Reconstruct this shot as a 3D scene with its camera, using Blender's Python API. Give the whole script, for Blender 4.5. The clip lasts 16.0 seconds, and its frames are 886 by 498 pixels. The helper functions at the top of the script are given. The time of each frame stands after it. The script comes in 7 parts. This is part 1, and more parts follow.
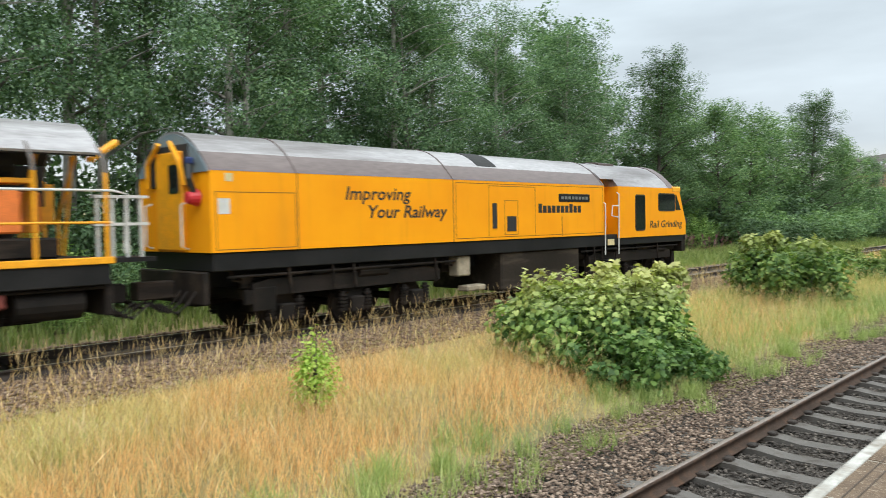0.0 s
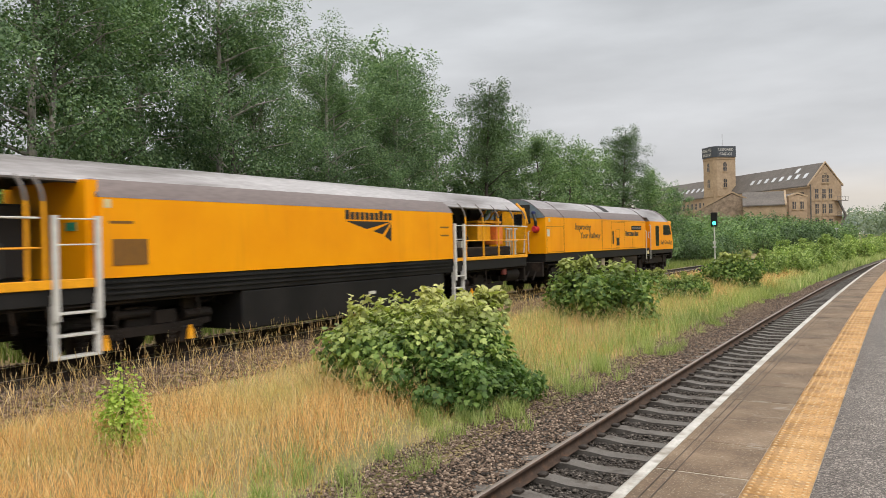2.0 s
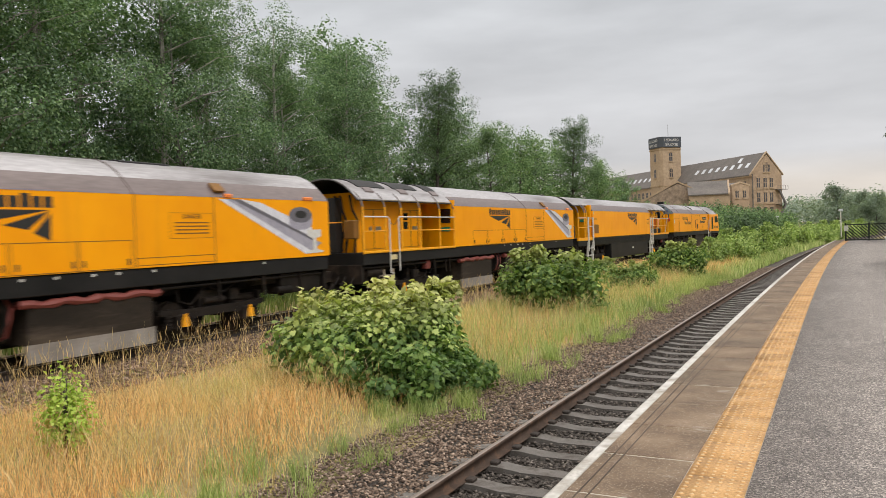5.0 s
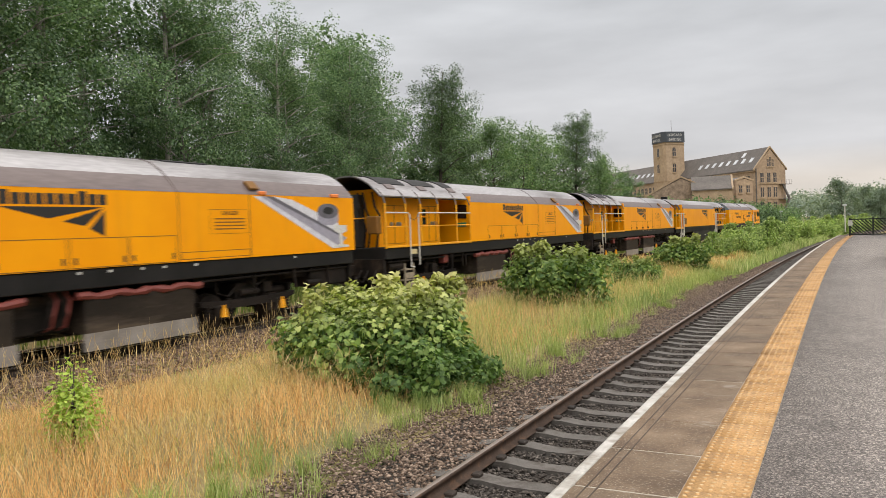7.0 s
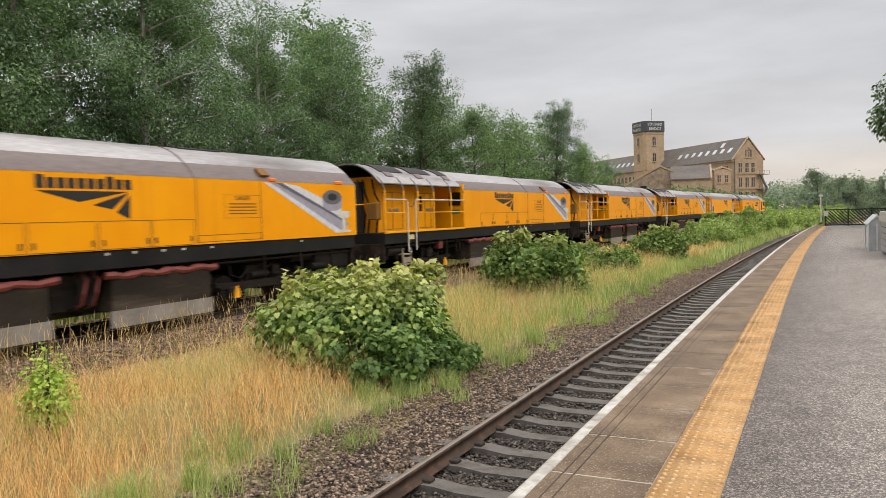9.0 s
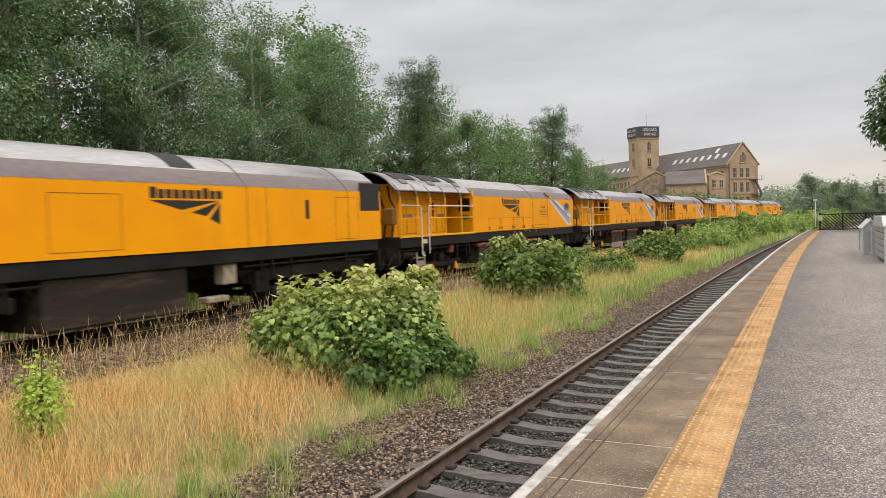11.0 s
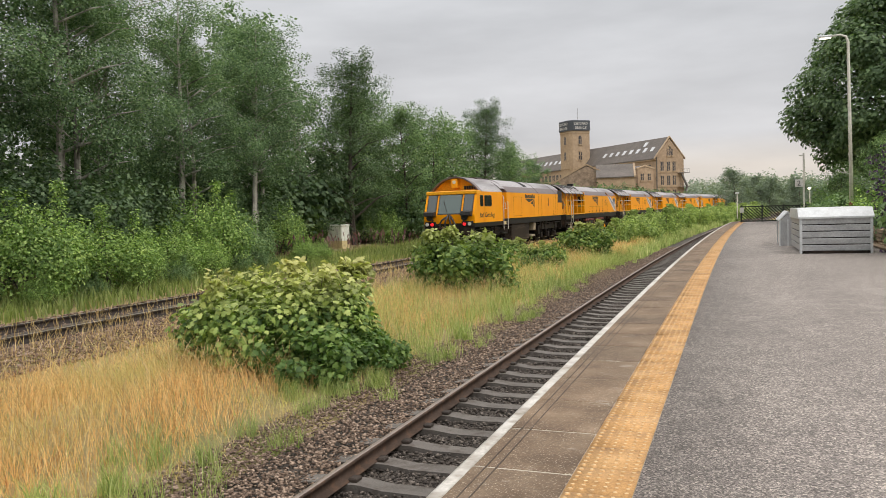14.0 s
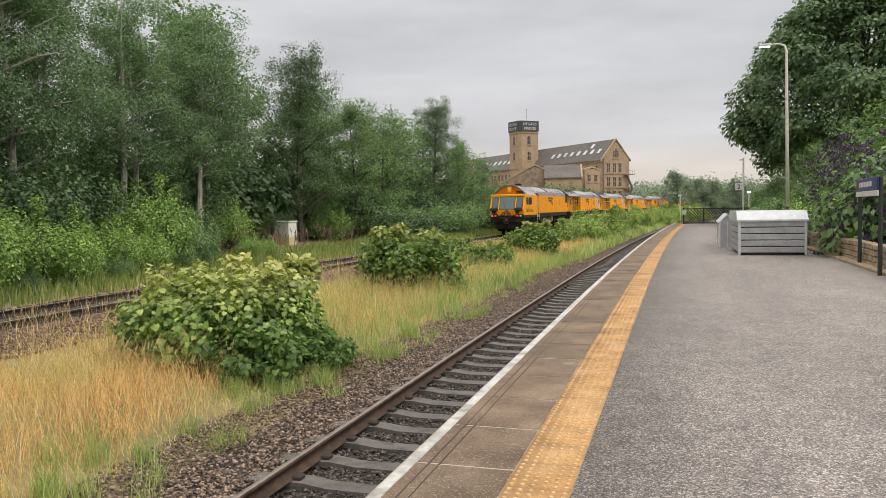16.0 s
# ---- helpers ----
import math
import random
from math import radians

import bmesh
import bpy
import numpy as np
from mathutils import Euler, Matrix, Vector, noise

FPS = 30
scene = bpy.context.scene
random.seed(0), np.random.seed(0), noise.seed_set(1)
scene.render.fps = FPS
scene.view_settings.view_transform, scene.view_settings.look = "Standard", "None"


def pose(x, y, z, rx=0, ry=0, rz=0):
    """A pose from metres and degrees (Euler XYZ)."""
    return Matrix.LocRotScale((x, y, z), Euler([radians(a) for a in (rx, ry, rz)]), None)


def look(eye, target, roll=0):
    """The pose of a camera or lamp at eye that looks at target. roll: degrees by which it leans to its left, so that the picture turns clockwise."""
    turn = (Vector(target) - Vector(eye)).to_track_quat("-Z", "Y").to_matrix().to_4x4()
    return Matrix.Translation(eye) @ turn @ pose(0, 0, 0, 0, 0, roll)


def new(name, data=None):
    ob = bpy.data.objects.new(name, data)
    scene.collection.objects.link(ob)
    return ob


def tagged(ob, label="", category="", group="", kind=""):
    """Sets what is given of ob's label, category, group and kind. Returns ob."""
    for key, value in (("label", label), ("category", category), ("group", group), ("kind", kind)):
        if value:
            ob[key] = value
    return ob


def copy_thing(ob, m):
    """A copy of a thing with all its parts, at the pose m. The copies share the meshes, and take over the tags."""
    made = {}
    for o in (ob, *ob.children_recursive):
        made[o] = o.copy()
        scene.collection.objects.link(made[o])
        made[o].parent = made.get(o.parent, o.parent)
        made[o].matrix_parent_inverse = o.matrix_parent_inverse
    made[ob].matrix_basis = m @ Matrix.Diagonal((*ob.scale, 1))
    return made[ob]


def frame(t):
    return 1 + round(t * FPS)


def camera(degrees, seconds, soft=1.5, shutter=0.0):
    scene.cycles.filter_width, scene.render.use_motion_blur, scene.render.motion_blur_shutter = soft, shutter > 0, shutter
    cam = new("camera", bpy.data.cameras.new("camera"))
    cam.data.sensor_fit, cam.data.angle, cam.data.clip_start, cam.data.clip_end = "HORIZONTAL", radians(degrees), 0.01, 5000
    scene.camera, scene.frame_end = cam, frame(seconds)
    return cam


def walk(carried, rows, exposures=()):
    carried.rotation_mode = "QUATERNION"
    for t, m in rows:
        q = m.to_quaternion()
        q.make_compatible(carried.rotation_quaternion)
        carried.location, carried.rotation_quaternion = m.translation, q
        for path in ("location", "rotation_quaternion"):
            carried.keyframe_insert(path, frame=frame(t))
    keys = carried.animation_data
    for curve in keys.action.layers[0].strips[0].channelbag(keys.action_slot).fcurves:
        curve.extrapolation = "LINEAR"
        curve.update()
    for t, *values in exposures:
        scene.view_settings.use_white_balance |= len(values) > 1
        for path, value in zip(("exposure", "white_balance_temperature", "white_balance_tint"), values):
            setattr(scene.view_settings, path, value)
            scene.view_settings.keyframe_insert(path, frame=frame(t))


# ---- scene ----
cam = camera(60.5, 16.0, soft=0.65, shutter=0.35)

# t, x, y, z, yaw, pitch, roll of a hand-held camera on the platform (eye about 1.5 m over it)
EYE = 1.52
PATH = [
    (0.0, -0.175, -0.146, 0.019, 43.41, -2.03, 1.09), (0.5, -0.121, -0.114, 0.034, 38.38, -1.45, 1.88),
    (1.0, -0.092, -0.076, 0.03, 34.51, -0.98, 1.38), (1.5, -0.066, -0.052, 0.024, 32.44, -0.58, 1.11),
    (2.0, -0.055, -0.027, 0.024, 31.05, -0.37, 1.35), (2.5, -0.06, -0.016, 0.017, 29.95, -0.45, 1.41),
    (3.0, -0.056, -0.018, 0.023, 28.72, -0.52, 1.42), (3.5, -0.049, -0.022, 0.025, 28.01, -0.48, 1.23),
    (4.0, -0.044, -0.015, 0.018, 27.63, -0.83, 1.47), (6.5, -0.056, -0.009, 0.015, 27.53, -1.25, 2.32),
    (7.0, -0.065, -0.037, 0.02, 27.64, -1.44, 2.11), (7.5, -0.07, -0.03, 0.018, 27.63, -1.46, 1.93),
    (8.0, -0.064, -0.019, 0.015, 27.1, -1.67, 1.85), (8.5, -0.066, -0.002, 0.01, 26.54, -2.18, 1.85),
    (9.0, -0.067, -0.019, 0.014, 26.18, -2.45, 1.64), (11.5, -0.059, -0.011, 0.011, 25.69, -1.84, 1.89),
    (12.0, -0.055, -0.015, 0.015, 25.28, -1.74, 1.8), (12.5, -0.05, -0.013, 0.011, 24.4, -1.98, 1.59),
    (13.0, -0.048, 0.009, 0.001, 23.31, -2.39, 1.51), (13.5, -0.039, 0.007, 0.006, 22.32, -2.67, 1.57),
    (14.0, -0.022, 0.013, 0.004, 20.93, -2.76, 1.85), (14.5, -0.015, 0.011, -0.003, 19.27, -2.95, 1.68),
    (15.0, -0.012, 0.014, -0.006, 17.94, -3.09, 1.31), (15.5, -0.004, 0.01, -0.006, 17.33, -3.08, 1.18),
    (16.0, 0.0, 0.0, 0.0, 17.1, -3.0, 1.0),
]
walk(cam, [(t, pose(x, y, EYE + z, 90 + p, r, w)) for t, x, y, z, w, p, r in PATH],
     exposures=[(0.0, 0.28, 6150, 4), (0.5, 0.24, 6100, 5), (1.0, 0.12, 6250, 7), (1.5, 0.03, 6600, 10), (2.5, 0.0, 6820, 12), (16.0, 0.0, 6850, 13)])

# ---- overcast daylight ----
world = bpy.data.worlds.new("overcast_sky")
scene.world = world
world.use_nodes = True
wn, wl = world.node_tree.nodes, world.node_tree.links
wn.clear()


def wnode(kind, **sets):
    n = wn.new(kind)
    for k, val in sets.items():
        n.inputs[k].default_value = val
    return n


w_out = wnode("ShaderNodeOutputWorld")
w_bg = wnode("ShaderNodeBackground", Strength=1.0)
w_co = wnode("ShaderNodeTexCoord")
w_sep = wnode("ShaderNodeSeparateXYZ")
wl.new(w_co.outputs["Generated"], w_sep.inputs[0])
sky = wn.new("ShaderNodeTexSky")
sky.sky_type = "NISHITA"
sky.sun_disc = False
sky.sun_elevation, sky.sun_rotation = radians(42), radians(70)
w_dim = wnode("ShaderNodeVectorMath")
w_dim.operation = "SCALE"
w_dim.inputs["Scale"].default_value = 0.09
wl.new(sky.outputs[0], w_dim.inputs[0])
# cloud layer: brighter overhead, a warm thin strip low down
w_ramp = wn.new("ShaderNodeValToRGB")
w_el = w_ramp.color_ramp.elements
w_el[0].position, w_el[0].color = 0.0, (0.68, 0.665, 0.64, 1)
w_el[1].position, w_el[1].color = 1.0, (2.25, 2.27, 2.25, 1)
for pos, col in ((0.045, (0.78, 0.745, 0.7, 1)), (0.085, (0.635, 0.66, 0.695, 1)), (0.3, (0.635, 0.68, 0.725, 1)), (0.55, (1.35, 1.38, 1.39, 1))):
    e = w_el.new(pos)
    e.color = col
wl.new(w_sep.outputs["Z"], w_ramp.inputs[0])
w_map = wnode("ShaderNodeMapping", Scale=(2.2, 2.2, 9.0))
wl.new(w_co.outputs["Generated"], w_map.inputs[0])
w_noise = wnode("ShaderNodeTexNoise", Scale=1.6, Detail=6.0, Roughness=0.5)
wl.new(w_map.outputs[0], w_noise.inputs["Vector"])
w_nr = wnode("ShaderNodeMapRange")
w_nr.inputs["From Min"].default_value, w_nr.inputs["From Max"].default_value = 0.3, 0.7
w_nr.inputs["To Min"].default_value, w_nr.inputs["To Max"].default_value = 0.84, 1.13
wl.new(w_noise.outputs[0], w_nr.inputs[0])
w_cl = wnode("ShaderNodeVectorMath")
w_cl.operation = "SCALE"
wl.new(w_ramp.outputs[0], w_cl.inputs[0])
wl.new(w_nr.outputs[0], w_cl.inputs["Scale"])
w_mix = wnode("ShaderNodeMix")
w_mix.data_type = "RGBA"
w_mix.inputs["Factor"].default_value = 0.94
wl.new(w_dim.outputs[0], w_mix.inputs["A"])
wl.new(w_cl.outputs[0], w_mix.inputs["B"])
wl.new(w_mix.outputs["Result"], w_bg.inputs["Color"])
wl.new(w_bg.outputs[0], w_out.inputs[0])

sun = new("sun", bpy.data.lights.new("sun", "SUN"))
sun.data.energy, sun.data.angle, sun.data.color = 1.5, radians(40), (1.0, 0.97, 0.93)
sun.matrix_world = look((30, -12, 40), (0, 0, 0))


# ---- materials ----
class Mat:
    """A node material: base colour from noise at two scales, with bump."""

    def __init__(self, name, rough=0.7, metal=0.0):
        self.m = bpy.data.materials.new(name)
        self.m.use_nodes = True
        self.n, self.l = self.m.node_tree.nodes, self.m.node_tree.links
        self.b = self.n["Principled BSDF"]
        self.b.inputs["Roughness"].default_value = rough
        self.b.inputs["Metallic"].default_value = metal

    def co(self, scale, stretch=(1, 1, 1)):
        c, mp = self.n.new("ShaderNodeNewGeometry"), self.n.new("ShaderNodeMapping")
        mp.inputs["Scale"].default_value = [scale * s for s in stretch]
        self.l.new(c.outputs["Position"], mp.inputs[0])
        return mp.outputs[0]

    def local(self, scale, stretch=(1, 1, 1)):
        c, mp = self.n.new("ShaderNodeTexCoord"), self.n.new("ShaderNodeMapping")
        mp.inputs["Scale"].default_value = [scale * s for s in stretch]
        self.l.new(c.outputs["Object"], mp.inputs[0])
        return mp.outputs[0]

    def noise(self, co, detail=4.0, rough=0.55):
        t = self.n.new("ShaderNodeTexNoise")
        t.inputs["Scale"].default_value, t.inputs["Detail"].default_value, t.inputs["Roughness"].default_value = 1.0, detail, rough
        self.l.new(co, t.inputs["Vector"])
        return t.outputs[0]

    def ramp(self, fac, stops):
        r = self.n.new("ShaderNodeValToRGB")
        e = r.color_ramp.elements
        e[0].position, e[0].color = stops[0][0], (*stops[0][1], 1)
        e[1].position, e[1].color = stops[-1][0], (*stops[-1][1], 1)
        for p, c in stops[1:-1]:
            e.new(p).color = (*c, 1)
        self.l.new(fac, r.inputs[0])
        return r.outputs[0]

    def mix(self, fac, a, b, mode="MIX"):
        x = self.n.new("ShaderNodeMix")
        x.data_type, x.blend_type = "RGBA", mode
        for sock, val in (("Factor", fac), ("A", a), ("B", b)):
            if hasattr(val, "is_output"):
                self.l.new(val, x.inputs[sock])
            elif sock == "Factor":
                x.inputs[sock].default_value = val
            else:
                x.inputs[sock].default_value = (*val, 1)
        return x.outputs["Result"]

    def colour(self, sock):
        self.l.new(sock, self.b.inputs["Base Color"])
        return self

    def bump(self, height, strength=0.3, distance=0.01):
        u = self.n.new("ShaderNodeBump")
        u.inputs["Strength"].default_value, u.inputs["Distance"].default_value = strength, distance
        self.l.new(height, u.inputs["Height"])
        self.l.new(u.outputs[0], self.b.inputs["Normal"])
        return self

    def rough(self, sock, lo, hi):
        r = self.n.new("ShaderNodeMapRange")
        r.inputs["To Min"].default_value, r.inputs["To Max"].default_value = lo, hi
        self.l.new(sock, r.inputs[0])
        self.l.new(r.outputs[0], self.b.inputs["Roughness"])
        return self

    def rnd(self, island=False):
        return self.n.new("ShaderNodeNewGeometry").outputs["Random Per Island"] if island else self.n.new("ShaderNodeObjectInfo").outputs["Random"]


def surface(name, stops, scale, fine, rough=0.7, metal=0.0, bump=0.3, dist=0.01, stretch=(1, 1, 1), local=False, grime=None):
    """Two scales of noise: broad stains through a ramp, fine grain multiplied in and used as relief."""
    m = Mat(name, rough, metal)
    co = m.local if local else m.co
    broad = m.noise(co(scale, stretch), 5)
    grain = m.noise(co(fine, stretch), 3)
    col = m.ramp(broad, stops)
    col = m.mix(0.5, col, m.ramp(grain, [(0.25, (0.55, 0.55, 0.55)), (0.75, (1.35, 1.35, 1.35))]), "MULTIPLY")
    if grime:
        col = m.mix(m.ramp(m.noise(co(grime[0], (1, 0.15 if local else 1, 1)), 6, 0.65), [(0.5, (0, 0, 0)), (0.72, (1, 1, 1))]), col, grime[1])
    m.colour(col).bump(grain, bump, dist)
    m.rough(broad, max(0.05, rough - 0.12), min(1, rough + 0.12))
    return m.m


def plain(name, col, rough=0.5, metal=0.0, var=0.12, scale=6):
    d, u = [c * (1 - var) for c in col], [c * (1 + var) for c in col]
    return surface(name, [(0.3, d), (0.7, u)], scale, 60, rough, metal, 0.05, 0.002, local=True)


def leafy(name, dark, mid, light, patch=0.35, tip=None, thin=0.3):
    """Foliage: colour by leaf and by patch, some light let through."""
    m = Mat(name, 0.55)
    isl = m.rnd(True)
    col = m.ramp(isl, [(0.0, dark), (0.55, mid), (1.0, light)])
    col = m.mix(0.55, col, m.ramp(m.noise(m.co(patch), 3), [(0.3, (0.55, 0.6, 0.6)), (0.7, (1.4, 1.35, 1.2))]), "MULTIPLY")
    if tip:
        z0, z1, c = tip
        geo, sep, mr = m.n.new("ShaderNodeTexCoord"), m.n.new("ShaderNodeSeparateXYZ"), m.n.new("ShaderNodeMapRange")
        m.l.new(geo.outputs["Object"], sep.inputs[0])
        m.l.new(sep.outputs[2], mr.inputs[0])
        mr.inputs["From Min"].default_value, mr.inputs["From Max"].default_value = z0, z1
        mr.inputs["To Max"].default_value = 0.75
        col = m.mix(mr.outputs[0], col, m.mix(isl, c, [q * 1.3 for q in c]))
    m.colour(col)
    m.b.inputs["Specular IOR Level"].default_value = 0.3
    tr = m.n.new("ShaderNodeBsdfTranslucent")
    m.l.new(m.mix(1.0, col, (1.3, 1.5, 0.7), "MULTIPLY"), tr.inputs[0])
    mx = m.n.new("ShaderNodeMixShader")
    mx.inputs[0].default_value = thin
    m.l.new(m.b.outputs[0], mx.inputs[1])
    m.l.new(tr.outputs[0], mx.inputs[2])
    m.l.new(mx.outputs[0], m.n["Material Output"].inputs[0])
    return m.m


def ground_material():
    """Soil and low sward; straw and green in patches."""
    m = Mat("sward", 0.95)
    a = m.noise(m.co(0.5), 5)
    col = m.ramp(a, [(0.3, (0.15, 0.15, 0.055)), (0.5, (0.24, 0.19, 0.085)), (0.7, (0.34, 0.25, 0.12))])
    g = m.noise(m.co(9), 4)
    col = m.mix(0.6, col, m.ramp(g, [(0.3, (0.5, 0.5, 0.5)), (0.7, (1.3, 1.3, 1.3))]), "MULTIPLY")
    return m.colour(col).bump(g, 0.6, 0.05).m


def asphalt_material():
    """Worn asphalt: pale and dark chippings in a grey binder, with broad scuffs."""
    m = Mat("asphalt", 0.8)
    s = m.noise(m.co(0.55, (1, 0.4, 1)), 6, 0.6)
    w = m.noise(m.co(3.2), 5, 0.65)
    chips = []
    for size in (98, 200):
        v = m.n.new("ShaderNodeTexVoronoi")
        v.inputs["Scale"].default_value = 1.0
        m.l.new(m.co(size), v.inputs["Vector"])
        sep = m.n.new("ShaderNodeSeparateColor")
        m.l.new(v.outputs["Color"], sep.inputs[0])
        chips.append((sep.outputs[0], v.outputs["Distance"]))
    col = m.ramp(s, [(0.3, (0.155, 0.14, 0.132)), (0.52, (0.205, 0.187, 0.177)), (0.72, (0.255, 0.235, 0.222))])
    col = m.mix(0.95, col, m.ramp(chips[0][0], [(0.0, (0.3, 0.28, 0.27)), (0.5, (0.8, 0.78, 0.77)), (0.8, (1.4, 1.36, 1.32)), (1.0, (2.5, 2.42, 2.3))]), "MULTIPLY")
    col = m.mix(0.6, col, m.ramp(chips[1][0], [(0.0, (0.5, 0.5, 0.5)), (1.0, (1.5, 1.5, 1.48))]), "MULTIPLY")
    col = m.mix(0.6, col, m.ramp(w, [(0.32, (0.72, 0.72, 0.72)), (0.68, (1.28, 1.27, 1.25))]), "MULTIPLY")
    return m.colour(col).bump(chips[0][1], 0.4, 0.006).rough(s, 0.6, 0.9).m


def glass_material(name, tint, rough=0.06):
    m = Mat(name, rough)
    m.b.inputs["Base Color"].default_value = (*tint, 1)
    m.b.inputs["Specular IOR Level"].default_value = 0.8
    return m.m


def glow(name, col, strength):
    m = Mat(name, 0.4)
    m.b.inputs["Base Color"].default_value = (*col, 1)
    m.b.inputs["Emission Color"].default_value = (*col, 1)
    m.b.inputs["Emission Strength"].default_value = strength
    return m.m


def rail_yellow_material():
    """Weathered warm yellow coach paint with faint dirt runs and road grime."""
    m = Mat("rail_yellow", 0.38)
    a = m.noise(m.local(0.6), 4)
    col = m.ramp(a, [(0.3, (0.83, 0.305, 0.002)), (0.7, (0.91, 0.365, 0.003))])
    runs = m.noise(m.local(3.0, (1, 1, 0.1)), 5, 0.6)
    col = m.mix(m.ramp(runs, [(0.55, (0, 0, 0)), (0.8, (0.3, 0.3, 0.3))]), col, (0.5, 0.22, 0.02))
    m.b.inputs["Specular IOR Level"].default_value = 0.22
    return m.colour(col).rough(runs, 0.35, 0.55).m


M_SWARD = ground_material()
M_BALLAST = surface("ballast_bed", [(0.3, (0.05, 0.042, 0.035)), (0.7, (0.11, 0.09, 0.075))], 1.2, 28, 0.95, bump=1.0, dist=0.05)
M_ASPHALT = asphalt_material()
def coping_material():
    m = Mat("coping_concrete", 0.85)
    broad = m.noise(m.co(1.6), 6, 0.6)
    col = m.ramp(broad, [(0.3, (0.078, 0.05, 0.03)), (0.5, (0.133, 0.089, 0.055)), (0.72, (0.21, 0.153, 0.103))])
    col = m.mix(0.6, col, m.ramp(m.rnd(), [(0.0, (0.7, 0.7, 0.7)), (1.0, (1.25, 1.22, 1.2))]), "MULTIPLY")
    speck = m.noise(m.co(85), 1, 0.5)
    col = m.mix(m.ramp(speck, [(0.62, (0, 0, 0)), (0.7, (0.8, 0.8, 0.8))]), col, (0.42, 0.36, 0.28))
    col = m.mix(0.5, col, m.ramp(m.noise(m.co(30), 4), [(0.3, (0.6, 0.6, 0.6)), (0.7, (1.35, 1.35, 1.35))]), "MULTIPLY")
    stain = m.noise(m.co(2.3, (1, 1.8, 1)), 7, 0.72)
    col = m.mix(m.ramp(stain, [(0.6, (0, 0, 0)), (0.68, (0.5, 0.5, 0.5))]), col, (0.36, 0.33, 0.28))
    return m.colour(col).bump(speck, 0.3, 0.006).m


M_COPING = coping_material()
M_GROOVE = surface("dirty_groove", [(0.3, (0.045, 0.032, 0.022)), (0.7, (0.075, 0.055, 0.04))], 3, 40, 0.9)
M_JOINT = surface("mortar", [(0.3, (0.336, 0.304, 0.248)), (0.7, (0.464, 0.424, 0.36))], 4, 60, 0.9)
M_WHITE_LINE = surface("worn_white_line", [(0.3, (0.31, 0.285, 0.25)), (0.5, (0.48, 0.465, 0.43)), (0.7, (0.55, 0.535, 0.51))], 3, 40, 0.7, grime=(5, (0.19, 0.16, 0.125)))
def tactile_material():
    """Buff blister paving, each tile a little different, dirt in blotches."""
    m = Mat("tactile_buff", 0.78)
    broad = m.noise(m.co(2.2), 6, 0.62)
    col = m.ramp(broad, [(0.3, (0.3, 0.165, 0.06)), (0.5, (0.43, 0.245, 0.095)), (0.72, (0.52, 0.325, 0.15))])
    col = m.mix(0.8, col, m.ramp(m.rnd(), [(0.0, (0.72, 0.7, 0.68)), (0.25, (0.98, 0.97, 0.95)), (1.0, (1.14, 1.14, 1.16))]), "MULTIPLY")
    fine = m.noise(m.co(55), 3, 0.7)
    col = m.mix(0.6, col, m.ramp(fine, [(0.3, (0.5, 0.48, 0.45)), (0.7, (1.4, 1.4, 1.4))]), "MULTIPLY")
    col = m.mix(m.ramp(m.noise(m.co(6), 6, 0.7), [(0.55, (0, 0, 0)), (0.72, (0.7, 0.7, 0.7))]), col, (0.21, 0.135, 0.075))
    return m.colour(col).bump(fine, 0.4, 0.004).m


M_TACTILE = tactile_material()
M_TACTILE_TOP = surface("worn_blister_top", [(0.3, (0.4, 0.26, 0.12)), (0.7, (0.62, 0.45, 0.25))], 9, 90, 0.75)
M_PLATWALL = surface("platform_wall", [(0.3, (0.12, 0.1, 0.085)), (0.7, (0.2, 0.17, 0.14))], 2, 30, 0.9)
M_RAIL_SIDE = surface("rusty_rail", [(0.3, (0.0488, 0.0292, 0.0195)), (0.7, (0.0975, 0.065, 0.0488))], 3, 60, 0.8, 0.2, grime=(6, (0.143, 0.078, 0.0455)))
M_RAIL_BLACK = surface("sooty_rail", [(0.3, (0.018, 0.013, 0.01)), (0.7, (0.045, 0.032, 0.024))], 3, 60, 0.8)
M_RAIL_TOP = plain("worn_rail_head", (0.5, 0.47, 0.44), 0.3, 0.9)
M_RAIL_DULL = plain("dull_rail_head", (0.26, 0.21, 0.18), 0.45, 0.6)
M_SLEEPER = surface("sleeper_concrete", [(0.3, (0.0924, 0.084, 0.0756)), (0.7, (0.143, 0.13, 0.118))], 3, 50, 0.9, grime=(4, (0.0504, 0.0378, 0.0294)))
M_SLEEPER_OLD = surface("sleeper_timber", [(0.3, (0.06, 0.045, 0.035)), (0.7, (0.13, 0.1, 0.08))], 3, 50, 0.9)


def stone_material(name, a, b, c):
    m = Mat(name, 0.9)
    col = m.ramp(m.rnd(True), [(0.0, a), (0.6, b), (1.0, c)])
    g = m.noise(m.co(40), 3)
    col = m.mix(0.5, col, m.ramp(g, [(0.3, (0.6, 0.6, 0.6)), (0.7, (1.3, 1.3, 1.3))]), "MULTIPLY")
    return m.colour(col).m


